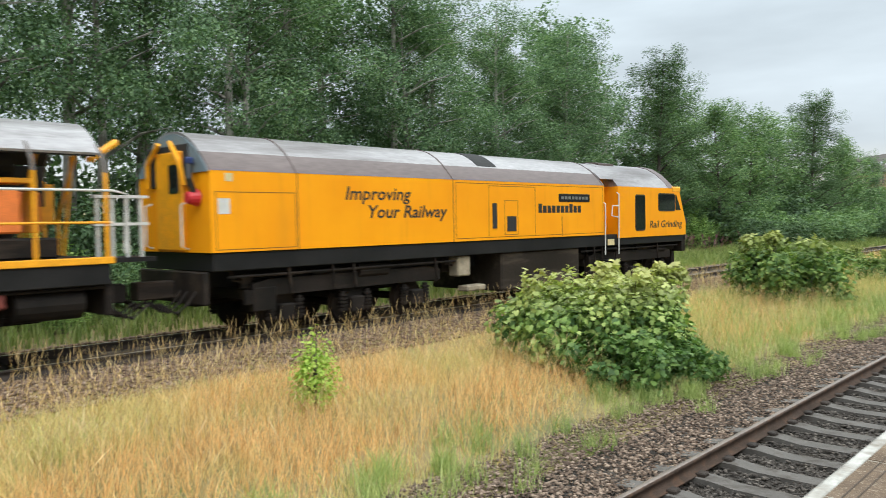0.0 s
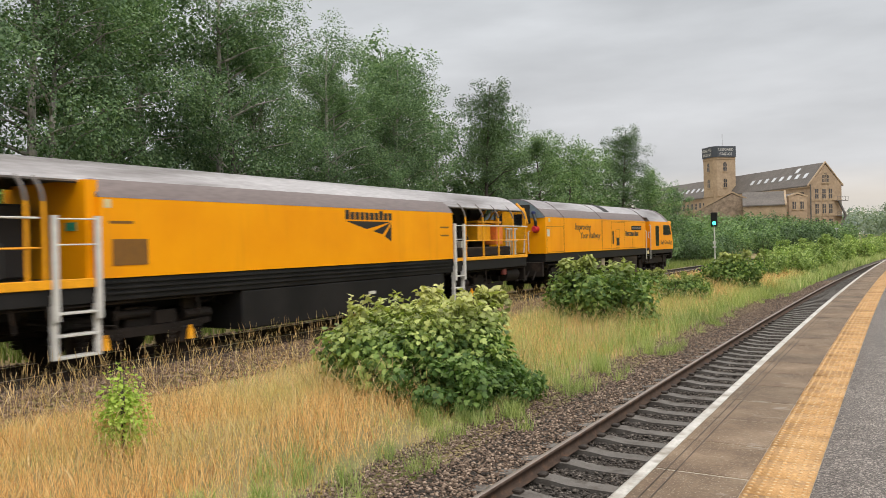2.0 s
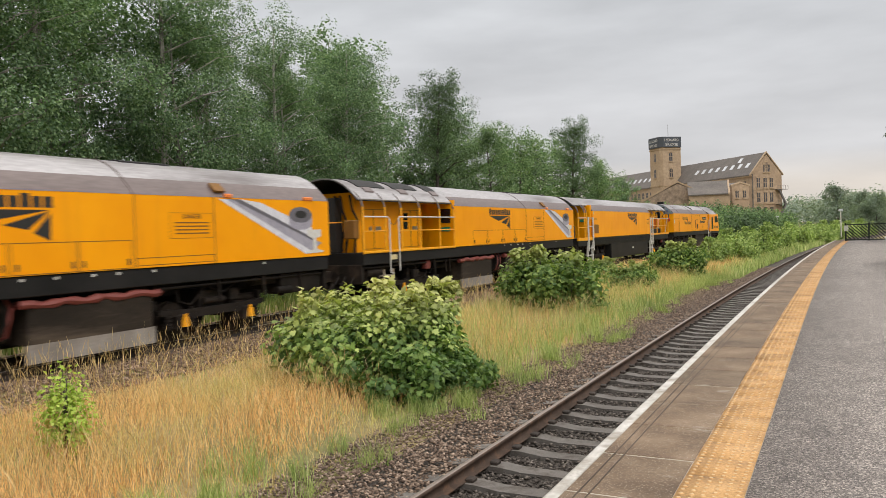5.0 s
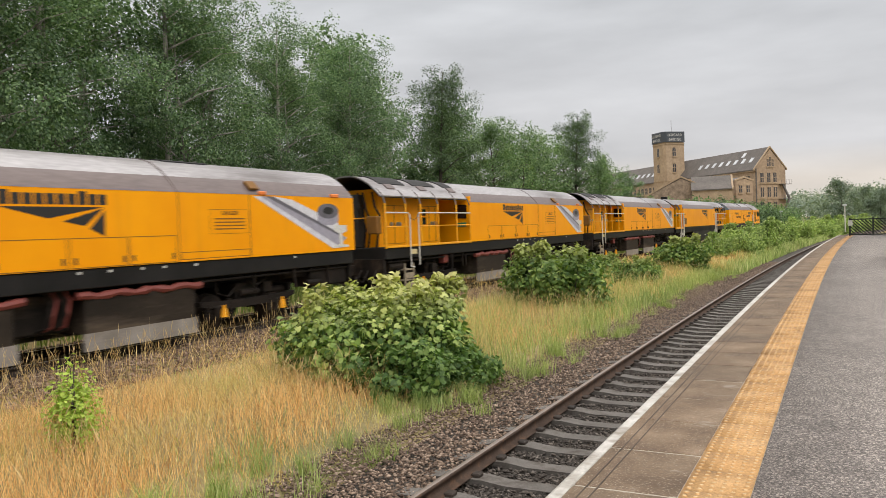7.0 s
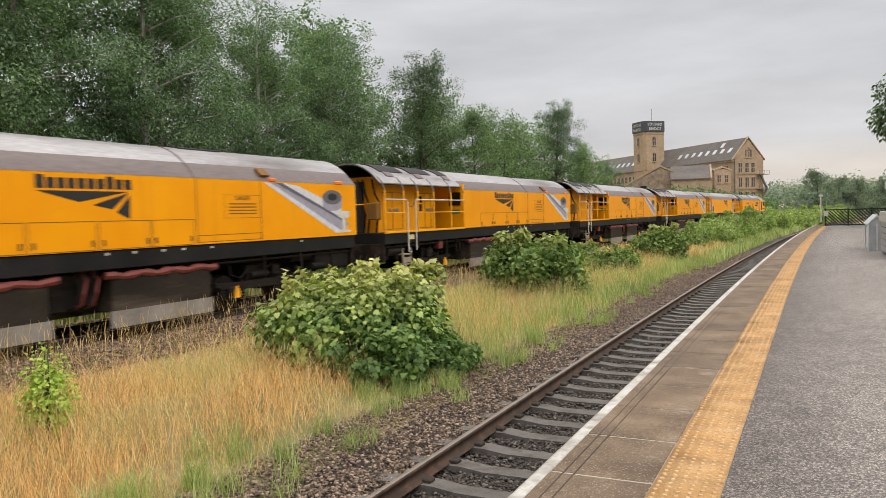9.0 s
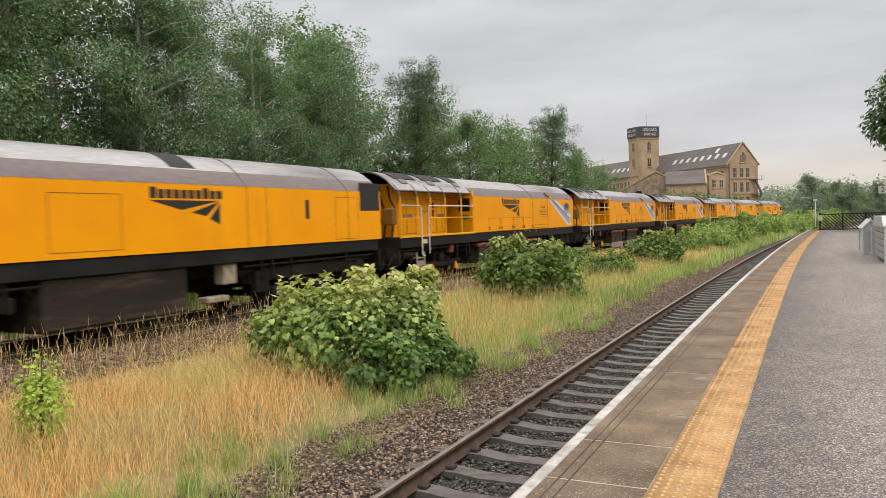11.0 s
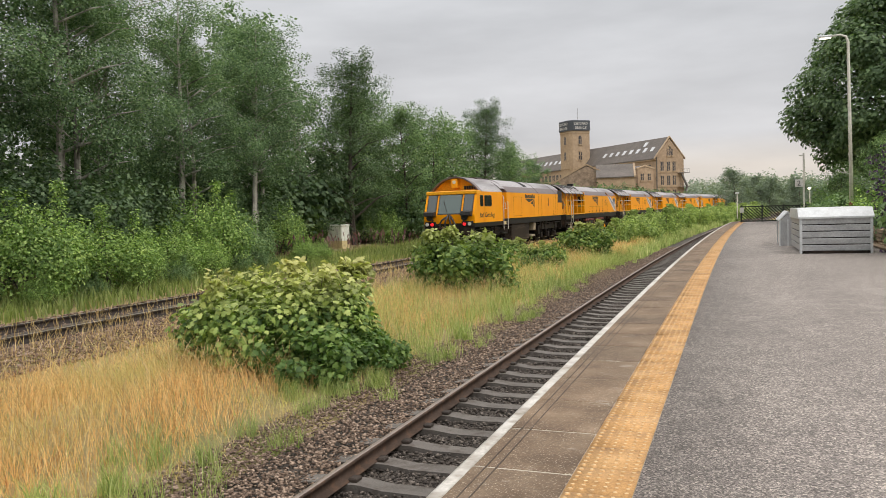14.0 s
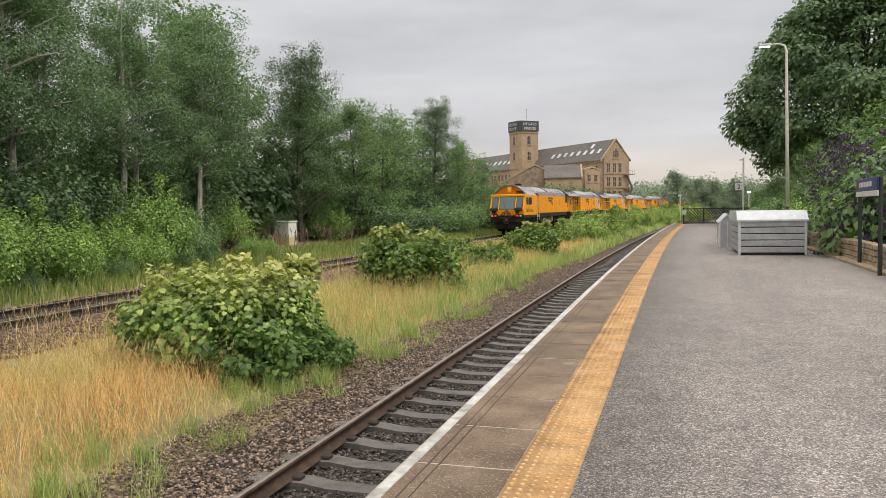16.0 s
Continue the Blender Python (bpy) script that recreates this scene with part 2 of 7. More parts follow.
M_STONES = stone_material("ballast_stones", (0.062, 0.04, 0.028), (0.16, 0.11, 0.079), (0.36, 0.27, 0.205))
M_STONES_SOOT = stone_material("sooty_ballast_stones", (0.03, 0.024, 0.02), (0.065, 0.054, 0.046), (0.17, 0.145, 0.125))
M_STONES_RED = stone_material("rusty_ballast_stones", (0.09, 0.055, 0.037), (0.2, 0.13, 0.085), (0.36, 0.27, 0.2))
M_YELLOW = rail_yellow_material()
M_YELLOW_STEEL = plain("yellow_steel", (0.85, 0.37, 0.008), 0.45)
M_ROOF = surface("sooty_silver_roof", [(0.3, (0.26, 0.245, 0.25)), (0.55, (0.36, 0.346, 0.354)), (0.75, (0.44, 0.427, 0.434))], 0.7, 14, 0.38, 0.25, 0.03, 0.002, (1, 0.25, 1), True, (0.9, (0.1, 0.082, 0.078)))
M_ROOF_BAND = surface("sooty_cantrail", [(0.3, (0.1, 0.073, 0.068)), (0.7, (0.17, 0.132, 0.126))], 0.6, 14, 0.45, 0.1, 0.03, 0.002, (1, 0.25, 1), True)
M_GREY_PANEL = plain("blue_grey_paint", (0.17, 0.22, 0.25), 0.5)
M_DARK = surface("grimy_underframe", [(0.3, (0.007, 0.006, 0.005)), (0.7, (0.024, 0.018, 0.015))], 1.5, 30, 0.7, 0.0, 0.3, 0.008, (1, 1, 1), True, (2.2, (0.06, 0.043, 0.031)))
M_SOLE = surface("black_solebar", [(0.3, (0.01, 0.01, 0.0105)), (0.7, (0.021, 0.02, 0.02))], 1.2, 40, 0.55, 0.0, 0.1, 0.004, (1, 1, 1), True)
M_SKIRT = surface("sooty_brown_skirt", [(0.3, (0.017, 0.013, 0.01)), (0.7, (0.038, 0.029, 0.022))], 0.9, 25, 0.7, 0.0, 0.2, 0.004, (1, 0.5, 1), True, (1.8, (0.1, 0.076, 0.056)))
for grimy in (M_DARK, M_SOLE, M_SKIRT):
    grimy.node_tree.nodes["Principled BSDF"].inputs["Specular IOR Level"].default_value = 0.18
M_BLACK = plain("black_lettering", (0.018, 0.018, 0.018), 0.5)
M_SEAM = plain("panel_seam", (0.19, 0.085, 0.012), 0.7)
# near-black; also fills flat openings, whose inside shade is just this colour
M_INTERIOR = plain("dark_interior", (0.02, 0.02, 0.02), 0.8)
M_WHITE = plain("white_paint", (0.59, 0.582, 0.558), 0.5)
M_RED = plain("faded_red", (0.17, 0.035, 0.027), 0.6)
M_STEEL_GREY = plain("grey_paint", (0.13, 0.11, 0.1), 0.55)
M_ORANGE = plain("orange_box", (0.75, 0.2, 0.04), 0.5)
M_GREEN_SIGN = plain("green_sign", (0.02, 0.22, 0.14), 0.5)
M_STEEL = plain("steel", (0.4, 0.4, 0.4), 0.35, 0.9)
M_LIGHTGREY = plain("light_grey_decal", (0.62, 0.62, 0.68), 0.45)
M_MAUVE = plain("mauve_grey_decal", (0.33, 0.32, 0.39), 0.45)
M_DARKMAUVE = plain("dark_grey_decal", (0.13, 0.125, 0.15), 0.45)
M_GLASS_DARK = glass_material("dark_glass", (0.012, 0.013, 0.014))
M_GLASS_CAB = glass_material("cab_glass", (0.05, 0.088, 0.085))
M_GLASS_SIDE = glass_material("grey_cab_glass", (0.035, 0.05, 0.053))
M_TAIL = glow("tail_lamp_red", (0.8, 0.02, 0.03), 0.8)
M_LENS = plain("lamp_lens", (0.6, 0.6, 0.55), 0.2)
M_GREEN_LAMP = glow("green_aspect", (0.05, 0.9, 0.55), 2.5)
M_LAMP_ON = glow("lit_lamp", (1.0, 0.93, 0.8), 2.5)
M_GALV = surface("galvanised_steel", [(0.3, (0.306, 0.315, 0.323)), (0.7, (0.442, 0.451, 0.459))], 3, 30, 0.5, 0.35, 0.05, 0.003)
M_GALV_TOP = plain("pale_galvanised_lid", (0.527, 0.552, 0.57), 0.45, 0.1)
M_POST = plain("cream_post", (0.62, 0.61, 0.55), 0.5)
M_FENCE = plain("dark_green_fence", (0.02, 0.028, 0.022), 0.5)
M_CABINET = surface("pale_cabinet", [(0.3, (0.6, 0.64, 0.58)), (0.7, (0.74, 0.77, 0.7))], 1.5, 30, 0.6)
M_CREAM = plain("cream_band", (0.62, 0.52, 0.28), 0.6)
M_MILL = surface("sandstone_mill", [(0.3, (0.3, 0.215, 0.145)), (0.7, (0.41, 0.305, 0.21))], 0.25, 1.6, 0.9)
M_MILL_B = surface("sandstone_tower", [(0.3, (0.35, 0.255, 0.17)), (0.7, (0.43, 0.325, 0.22))], 0.25, 1.6, 0.9)
M_RUBBLE = surface("rubble_stone", [(0.3, (0.2, 0.15, 0.11)), (0.7, (0.36, 0.27, 0.2))], 0.9, 1.8, 0.95)
M_SLATE = surface("slate", [(0.3, (0.09, 0.078, 0.07)), (0.7, (0.145, 0.128, 0.115))], 0.4, 2.5, 0.7)
M_IRON = plain("weathered_iron", (0.15, 0.14, 0.135), 0.7)
M_WINDOW = glass_material("mill_window", (0.05, 0.05, 0.055), 0.15)
M_SKYLIGHT = glass_material("skylight", (0.55, 0.57, 0.6), 0.2)
M_SIGN_DARK = plain("slate_blue_sign", (0.05, 0.06, 0.075), 0.6)
M_SIGN_BLUE = plain("navy_sign", (0.015, 0.03, 0.12), 0.5)
M_WALLSTONE = surface("gritstone", [(0.3, (0.22, 0.16, 0.1)), (0.7, (0.4, 0.3, 0.2))], 2, 25, 0.9)
M_BARK = surface("dark_bark", [(0.3, (0.05, 0.042, 0.035)), (0.7, (0.12, 0.1, 0.085))], 3, 25, 0.95, bump=0.6, dist=0.02)
M_BIRCH = surface("birch_bark", [(0.35, (0.1, 0.09, 0.08)), (0.58, (0.44, 0.42, 0.38))], 2.2, 20, 0.9, stretch=(1, 1, 0.5))
M_LEAF_BIRCH = leafy("birch_leaves", (0.066, 0.118, 0.066), (0.128, 0.212, 0.112), (0.245, 0.345, 0.2), 0.3)
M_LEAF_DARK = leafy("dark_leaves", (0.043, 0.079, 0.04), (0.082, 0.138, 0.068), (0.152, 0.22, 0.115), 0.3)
M_LEAF_SHRUB = leafy("shrub_leaves", (0.09, 0.165, 0.052), (0.22, 0.35, 0.1), (0.44, 0.57, 0.2), 0.7)
M_LEAF_MID = leafy("hazel_leaves", (0.075, 0.135, 0.06), (0.145, 0.235, 0.105), (0.26, 0.36, 0.175), 0.4)
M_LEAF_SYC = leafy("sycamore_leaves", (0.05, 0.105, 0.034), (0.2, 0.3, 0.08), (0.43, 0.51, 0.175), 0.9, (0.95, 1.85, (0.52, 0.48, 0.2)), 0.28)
# darker, greener copy of the sycamore leaves; the shade sits in its colour
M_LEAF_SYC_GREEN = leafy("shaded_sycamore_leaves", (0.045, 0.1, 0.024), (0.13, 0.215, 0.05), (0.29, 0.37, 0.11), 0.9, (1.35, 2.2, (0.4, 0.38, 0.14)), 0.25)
M_LEAF_BRAMBLE = leafy("bramble_leaves", (0.045, 0.095, 0.024), (0.09, 0.17, 0.04), (0.2, 0.29, 0.085), 0.9)
M_LEAF_YOUNG = leafy("fresh_leaves", (0.28, 0.4, 0.06), (0.42, 0.55, 0.1), (0.58, 0.68, 0.18), 0.9)
# pale bluish greens: haze of distance is put into these two leaf colours
M_LEAF_FAR = leafy("hazed_far_leaves", (0.12, 0.165, 0.14), (0.165, 0.215, 0.175), (0.215, 0.27, 0.22), 0.05)
M_LEAF_HILL = leafy("hazed_hill_leaves", (0.19, 0.24, 0.22), (0.24, 0.29, 0.26), (0.3, 0.35, 0.31), 0.02)
M_LEAF_CHESTNUT = leafy("chestnut_leaves", (0.05, 0.09, 0.045), (0.1, 0.165, 0.08), (0.2, 0.29, 0.15), 0.3)
M_LEAF_SCRUB = leafy("scrub_leaves", (0.14, 0.215, 0.06), (0.27, 0.37, 0.115), (0.45, 0.53, 0.21), 0.6)
M_FLOWER = leafy("purple_flowers", (0.05, 0.025, 0.085), (0.09, 0.05, 0.135), (0.14, 0.09, 0.18), 0.5)
M_PINK = leafy("willowherb", (0.15, 0.06, 0.084), (0.198, 0.102, 0.12), (0.24, 0.15, 0.15), 0.5)


def grass_material():
    """Dry straw with patches of living green, by blade and by place."""
    m = Mat("tall_grass", 0.75)
    isl = m.rnd(True)
    straw = m.ramp(isl, [(0.0, (0.36, 0.17, 0.055)), (0.35, (0.8, 0.465, 0.165)), (1.0, (1.0, 0.76, 0.37))])
    green = m.ramp(isl, [(0.0, (0.2, 0.3, 0.07)), (0.5, (0.42, 0.54, 0.16)), (1.0, (0.68, 0.7, 0.32))])
    place = m.ramp(m.noise(m.co(0.55), 4), [(0.46, (0, 0, 0)), (0.62, (0.6, 0.6, 0.6))])
    geo, sep, mr = m.n.new("ShaderNodeNewGeometry"), m.n.new("ShaderNodeSeparateXYZ"), m.n.new("ShaderNodeMapRange")
    m.l.new(geo.outputs["Position"], sep.inputs[0])
    m.l.new(sep.outputs[0], mr.inputs[0])
    mr.inputs["From Min"].default_value, mr.inputs["From Max"].default_value = -6.0, -4.6
    fac = m.mix(1.0, place, mr.outputs[0], "ADD")
    col = m.mix(fac, straw, green)
    m.colour(col)
    tr = m.n.new("ShaderNodeBsdfTranslucent")
    m.l.new(col, tr.inputs[0])
    mx = m.n.new("ShaderNodeMixShader")
    mx.inputs[0].default_value = 0.3
    m.l.new(m.b.outputs[0], mx.inputs[1])
    m.l.new(tr.outputs[0], mx.inputs[2])
    m.l.new(mx.outputs[0], m.n["Material Output"].inputs[0])
    return m.m


M_GRASS = grass_material()
M_GRASS_VERGE = leafy("verge_grass", (0.11, 0.15, 0.045), (0.21, 0.27, 0.085), (0.36, 0.38, 0.17), 0.5)
M_GRASS_GREEN = leafy("green_grass", (0.18, 0.25, 0.075), (0.35, 0.42, 0.16), (0.58, 0.6, 0.31), 0.5)
M_SEED = leafy("seed_heads", (0.42, 0.27, 0.14), (0.62, 0.43, 0.23), (0.82, 0.64, 0.4), 0.5)


# ---- building helpers ----
def part(name, bm, mat, parent=None, label="", at=None):
    """Links a bmesh as one mesh object under a thing or part."""
    me = bpy.data.meshes.new(name)
    bm.to_mesh(me)
    bm.free()
    return link_mesh(name, me, mat, parent, label, at)


def link_mesh(name, me, mat, parent=None, label="", at=None):
    if mat and not me.materials:
        me.materials.append(mat)
    ob = new(name, me)
    if parent:
        ob.parent = parent
    if at is not None:
        ob.matrix_basis = at
    return tagged(ob, label)


def thing(name, m=None, label="", category="", group="", kind=""):
    ob = new(name)
    ob.empty_display_size = 0.2
    if m is not None:
        ob.matrix_basis = m
    return tagged(ob, label, category, group, kind)


def box(bm, x0, x1, y0, y1, z0, z1, bevel=0.0):
    vs = [bm.verts.new((x, y, z)) for x in (x0, x1) for y in (y0, y1) for z in (z0, z1)]
    fs = [bm.faces.new([vs[i] for i in q]) for q in ((0, 1, 3, 2), (4, 6, 7, 5), (0, 4, 5, 1), (2, 3, 7, 6), (0, 2, 6, 4), (1, 5, 7, 3))]
    if bevel:
        es = list({e for f in fs for e in f.edges})
        bmesh.ops.bevel(bm, geom=es, offset=bevel, segments=1, affect="EDGES")
    return bm


def boxes(*rows, bevel=0.0):
    bm = bmesh.new()
    for r in rows:
        box(bm, *r, bevel=bevel)
    return bm


def prism(bm, pts, a0, a1, axis="y"):
    """Extrudes a closed outline. axis y: outline in (x, z); x: in (y, z); z: in (x, y)."""
    def at(p, a):
        return {"y": (p[0], a, p[1]), "x": (a, p[0], p[1]), "z": (p[0], p[1], a)}[axis]
    lo, hi = [bm.verts.new(at(p, a0)) for p in pts], [bm.verts.new(at(p, a1)) for p in pts]
    n = len(pts)
    for i in range(n):
        bm.faces.new((lo[i], lo[(i + 1) % n], hi[(i + 1) % n], hi[i]))
    bm.faces.new(lo[::-1])
    bm.faces.new(hi)
    bmesh.ops.recalc_face_normals(bm, faces=bm.faces)
    return bm


def tube(bm, pts, r, sides=8):
    """A round bar along points."""
    pts = [Vector(p) for p in pts]
    rings = []
    for i, p in enumerate(pts):
        d = (pts[min(i + 1, len(pts) - 1)] - pts[max(i - 1, 0)]).normalized()
        a = Vector((0, 1, 0)) if abs(d.y) < 0.9 else Vector((1, 0, 0))
        a = (a - d * a.dot(d)).normalized()
        b = d.cross(a)
        rr = r[i] if isinstance(r, (list, tuple)) else r
        rings.append([bm.verts.new(p + (a * math.cos(k * math.tau / sides) + b * math.sin(k * math.tau / sides)) * rr) for k in range(sides)])
    for q, w in zip(rings, rings[1:]):
        for k in range(sides):
            bm.faces.new((q[k], q[(k + 1) % sides], w[(k + 1) % sides], w[k]))
    bm.faces.new(rings[0][::-1])
    bm.faces.new(rings[-1])
    return bm


def disc(bm, c, r, h, axis="x", seg=20, r2=None):
    """A drum with its middle at c."""
    r2 = r if r2 is None else r2
    m = {"x": Matrix.Rotation(math.pi / 2, 4, "Y"), "y": Matrix.Rotation(math.pi / 2, 4, "X"), "z": Matrix()}[axis]
    bmesh.ops.create_cone(bm, cap_ends=True, segments=seg, radius1=r, radius2=r2, depth=h, matrix=Matrix.Translation(c) @ m)
    return bm


def mesh_np(name, verts, faces):
    """A mesh from arrays: verts (n, 3), faces (m, 3 or 4)."""
    me = bpy.data.meshes.new(name)
    v, f = np.asarray(verts, dtype=np.float32), np.asarray(faces, dtype=np.int32)
    k = f.shape[1]
    me.vertices.add(len(v))
    me.vertices.foreach_set("co", v.ravel())
    me.loops.add(f.size)
    me.loops.foreach_set("vertex_index", f.ravel())
    me.polygons.add(len(f))
    me.polygons.foreach_set("loop_start", np.arange(0, f.size, k, dtype=np.int32))
    me.update(calc_edges=True)
    return me


def smooth(ob):
    ob.data.polygons.foreach_set("use_smooth", [True] * len(ob.data.polygons))
    return ob


def lettering(name, text, size, mat, parent, at, shear=0.0, width=None, bold=0.0):
    """Built-in font as a thin mesh; text runs along local x."""
    cu = bpy.data.curves.new(name, "FONT")
    cu.body, cu.size, cu.shear, cu.extrude, cu.resolution_u, cu.offset = text, size, shear, 0.002, 2, bold
    tmp = bpy.data.objects.new(name, cu)
    scene.collection.objects.link(tmp)
    bpy.context.view_layer.update()
    me = bpy.data.meshes.new_from_object(tmp.evaluated_get(bpy.context.evaluated_depsgraph_get()))
    bpy.data.objects.remove(tmp)
    if width:
        xs = [v.co.x for v in me.vertices]
        k = width / (max(xs) - min(xs))
        for v in me.vertices:
            v.co.x = (v.co.x - min(xs)) * k
    me.materials.clear()
    return link_mesh(name, me, mat, parent, "", at)


SIDE = Matrix(((0, 0, 1, 0), (1, 0, 0, 0), (0, 1, 0, 0), (0, 0, 0, 1)))  # text x -> +y, text y -> +z, facing +x


def on_side(x, y, z):
    return Matrix.Translation((x, y, z)) @ SIDE


# ---- the line of the railway: straight, then a long bend of 1163 m radius ----
BEND_Y, BEND_R = 10.0, 1163.0
Z_TRACK1, Z_TRACK2 = -0.95, -0.566
X_TRACK1, X_TRACK2 = -2.92, -13.56
X_EDGE = -1.585


def bend(y):
    return 0.0 if y < BEND_Y else (y - BEND_Y) ** 2 / (2 * BEND_R)


def bend_np(y):
    return np.where(y < BEND_Y, 0.0, (y - BEND_Y) ** 2 / (2 * BEND_R))


def heading(y):
    return 0.0 if y < BEND_Y else -math.degrees(math.atan((y - BEND_Y) / BEND_R))


PROFILE_X = [-900, -420, -160, -70, -34, -24, -19, -17, -16.0, -15.3, -11.7, -11.2, -8.0, -5.7, -5.0, -4.5, -1.6, 4.4, 9.0, 30.0, 120.0, 900.0]
PROFILE_Z = [30, 9, 2.2, 1.0, 0.0, -0.6, -0.72, -0.8, -0.82, -0.76, -0.76, -0.84, -0.98, -1.12, -1.24, -1.26, -1.26, -1.26, -0.2, 0.5, 2.0, 18.0]


def ground_z(x, y):
    """Height of the ground; x, y are arrays."""
    u = x - bend_np(np.minimum(y, 260))
    z = np.interp(u, PROFILE_X, PROFILE_Z)
    soft = np.clip((np.abs(u + 8.2) - 2.4) * -1.0, 0, 1) + np.clip((np.abs(u) - 17) / 4, 0, 1)
    return z + soft * (0.06 * np.sin(u * 1.7 + y * 0.9) + 0.05 * np.sin(y * 0.43 - u * 0.6))


def build_ground():
    us = sorted(set(PROFILE_X) | set(np.arange(-20, -4, 0.5)) | set(range(-60, 60, 6)))
    ys = sorted({-800, -300, -120, -60, -30} | set(range(-20, 60, 2)) | set(range(60, 260, 8)) | {280, 330, 400, 500, 700, 1000, 1600, 2500})
    g = np.array([(u + float(bend(min(y, 260))), y) for y in ys for u in us])
    z = ground_z(g[:, 0], g[:, 1])
    n = len(us)
    faces = [(j * n + i, j * n + i + 1, (j + 1) * n + i + 1, (j + 1) * n + i) for j in range(len(ys) - 1) for i in range(n - 1)]
    ob = link_mesh("ground", mesh_np("ground", np.column_stack([g, z]), faces), M_SWARD)
    tagged(smooth(ob), "rough grassland and soil along the railway, dry in patches", "ground", kind="structure")


def strip(name, u0, u1, z, y0, y1, mat, label, thick=0.06, crown=0.0, step=2.0, category="ground"):
    """A slab that follows the bend."""
    ys = np.arange(y0, y1 + 0.01, step)
    vs, fs = [], []
    for y in ys:
        b = bend(y)
        vs += [(u0 + b, y, z - thick), (u0 + b, y, z - crown), (u0 * 0.75 + u1 * 0.25 + b, y, z), (u0 * 0.25 + u1 * 0.75 + b, y, z), (u1 + b, y, z - crown), (u1 + b, y, z - thick)]
    for j in range(len(ys) - 1):
        for i in range(5):
            fs.append((j * 6 + i, j * 6 + i + 1, (j + 1) * 6 + i + 1, (j + 1) * 6 + i))
    ob = link_mesh(name, mesh_np(name, vs, [f[::-1] for f in fs]), mat)
    return tagged(ob, label, category, kind="structure")


def rail_mesh(name, u, z, y0, y1, mat_top, parent, mat_side):
    """A flat-bottom rail following the bend: foot, web and head, with a worn running surface."""
    prof = [(-0.07, -0.159), (0.07, -0.159), (0.07, -0.148), (0.011, -0.125), (0.011, -0.045), (0.036, -0.036), (0.036, -0.008), (0.028, 0.0),
            (-0.028, 0.0), (-0.036, -0.008), (-0.036, -0.036), (-0.011, -0.045), (-0.011, -0.125), (-0.07, -0.148)]
    ys = list(np.arange(y0, y1 + 0.01, 3.0))
    n, vs, fs = len(prof), [], []
    for y in ys:
        vs += [(u + bend(y) + px, y, z + pz) for px, pz in prof]
    for j in range(len(ys) - 1):
        for i in range(n):
            fs.append((j * n + i, (j + 1) * n + i, (j + 1) * n + (i + 1) % n, j * n + (i + 1) % n))
    me = mesh_np(name, vs, [f[::-1] for f in fs])
    me.materials.append(mat_side)
    me.materials.append(mat_top)
    for p in me.polygons:
        if p.index % n == 7:
            p.material_index = 1
    return link_mesh(name, me, None, parent)


def build_track(x, z, y0, y1, mat_sleeper, tops, label, near):
    tr = thing("railway_track", pose(0, 0, 0), label, "railway track", kind="structure")
    for side, top in zip((-1, 1), tops):
        rail_mesh("rail", x + side * 0.753, z, y0, y1, top, tr, M_RAIL_SIDE if x > -5 else M_RAIL_BLACK)
    bm = bmesh.new()
    prism(bm, [(-1.25, -0.22), (1.25, -0.22), (1.25, 0.0), (0.95, 0.03), (0.55, 0.03), (0.3, 0.0), (-0.3, 0.0), (-0.55, 0.03), (-0.95, 0.03), (-1.25, 0.0)], -0.115, 0.115)
    me = bpy.data.meshes.new("sleeper")
    bm.to_mesh(me)
    bm.free()
    me.materials.append(mat_sleeper)
    clip = bmesh.new()
    for s in (-1, 1):
        for q in (-1, 1):
            box(clip, s * 0.753 + q * 0.1 - 0.05, s * 0.753 + q * 0.1 + 0.05, -0.06, 0.06, 0.02, 0.07, 0.012)
    cme = bpy.data.meshes.new("rail_clips")
    clip.to_mesh(cme)
    clip.free()
    cme.materials.append(M_RAIL_BLACK)
    n = 0
    for y in np.arange(near[0], near[1], 0.648):
        y += random.uniform(-0.02, 0.02)
        m = pose(x + bend(y), y, z - 0.19, 0, 0, heading(y) + random.uniform(-0.6, 0.6))
        link_mesh("sleeper", me, None, tr, "", m)
        n += 1
        if y < 26 and near[0] > 0:
            link_mesh("rail_clips", cme, None, tr, "", m)


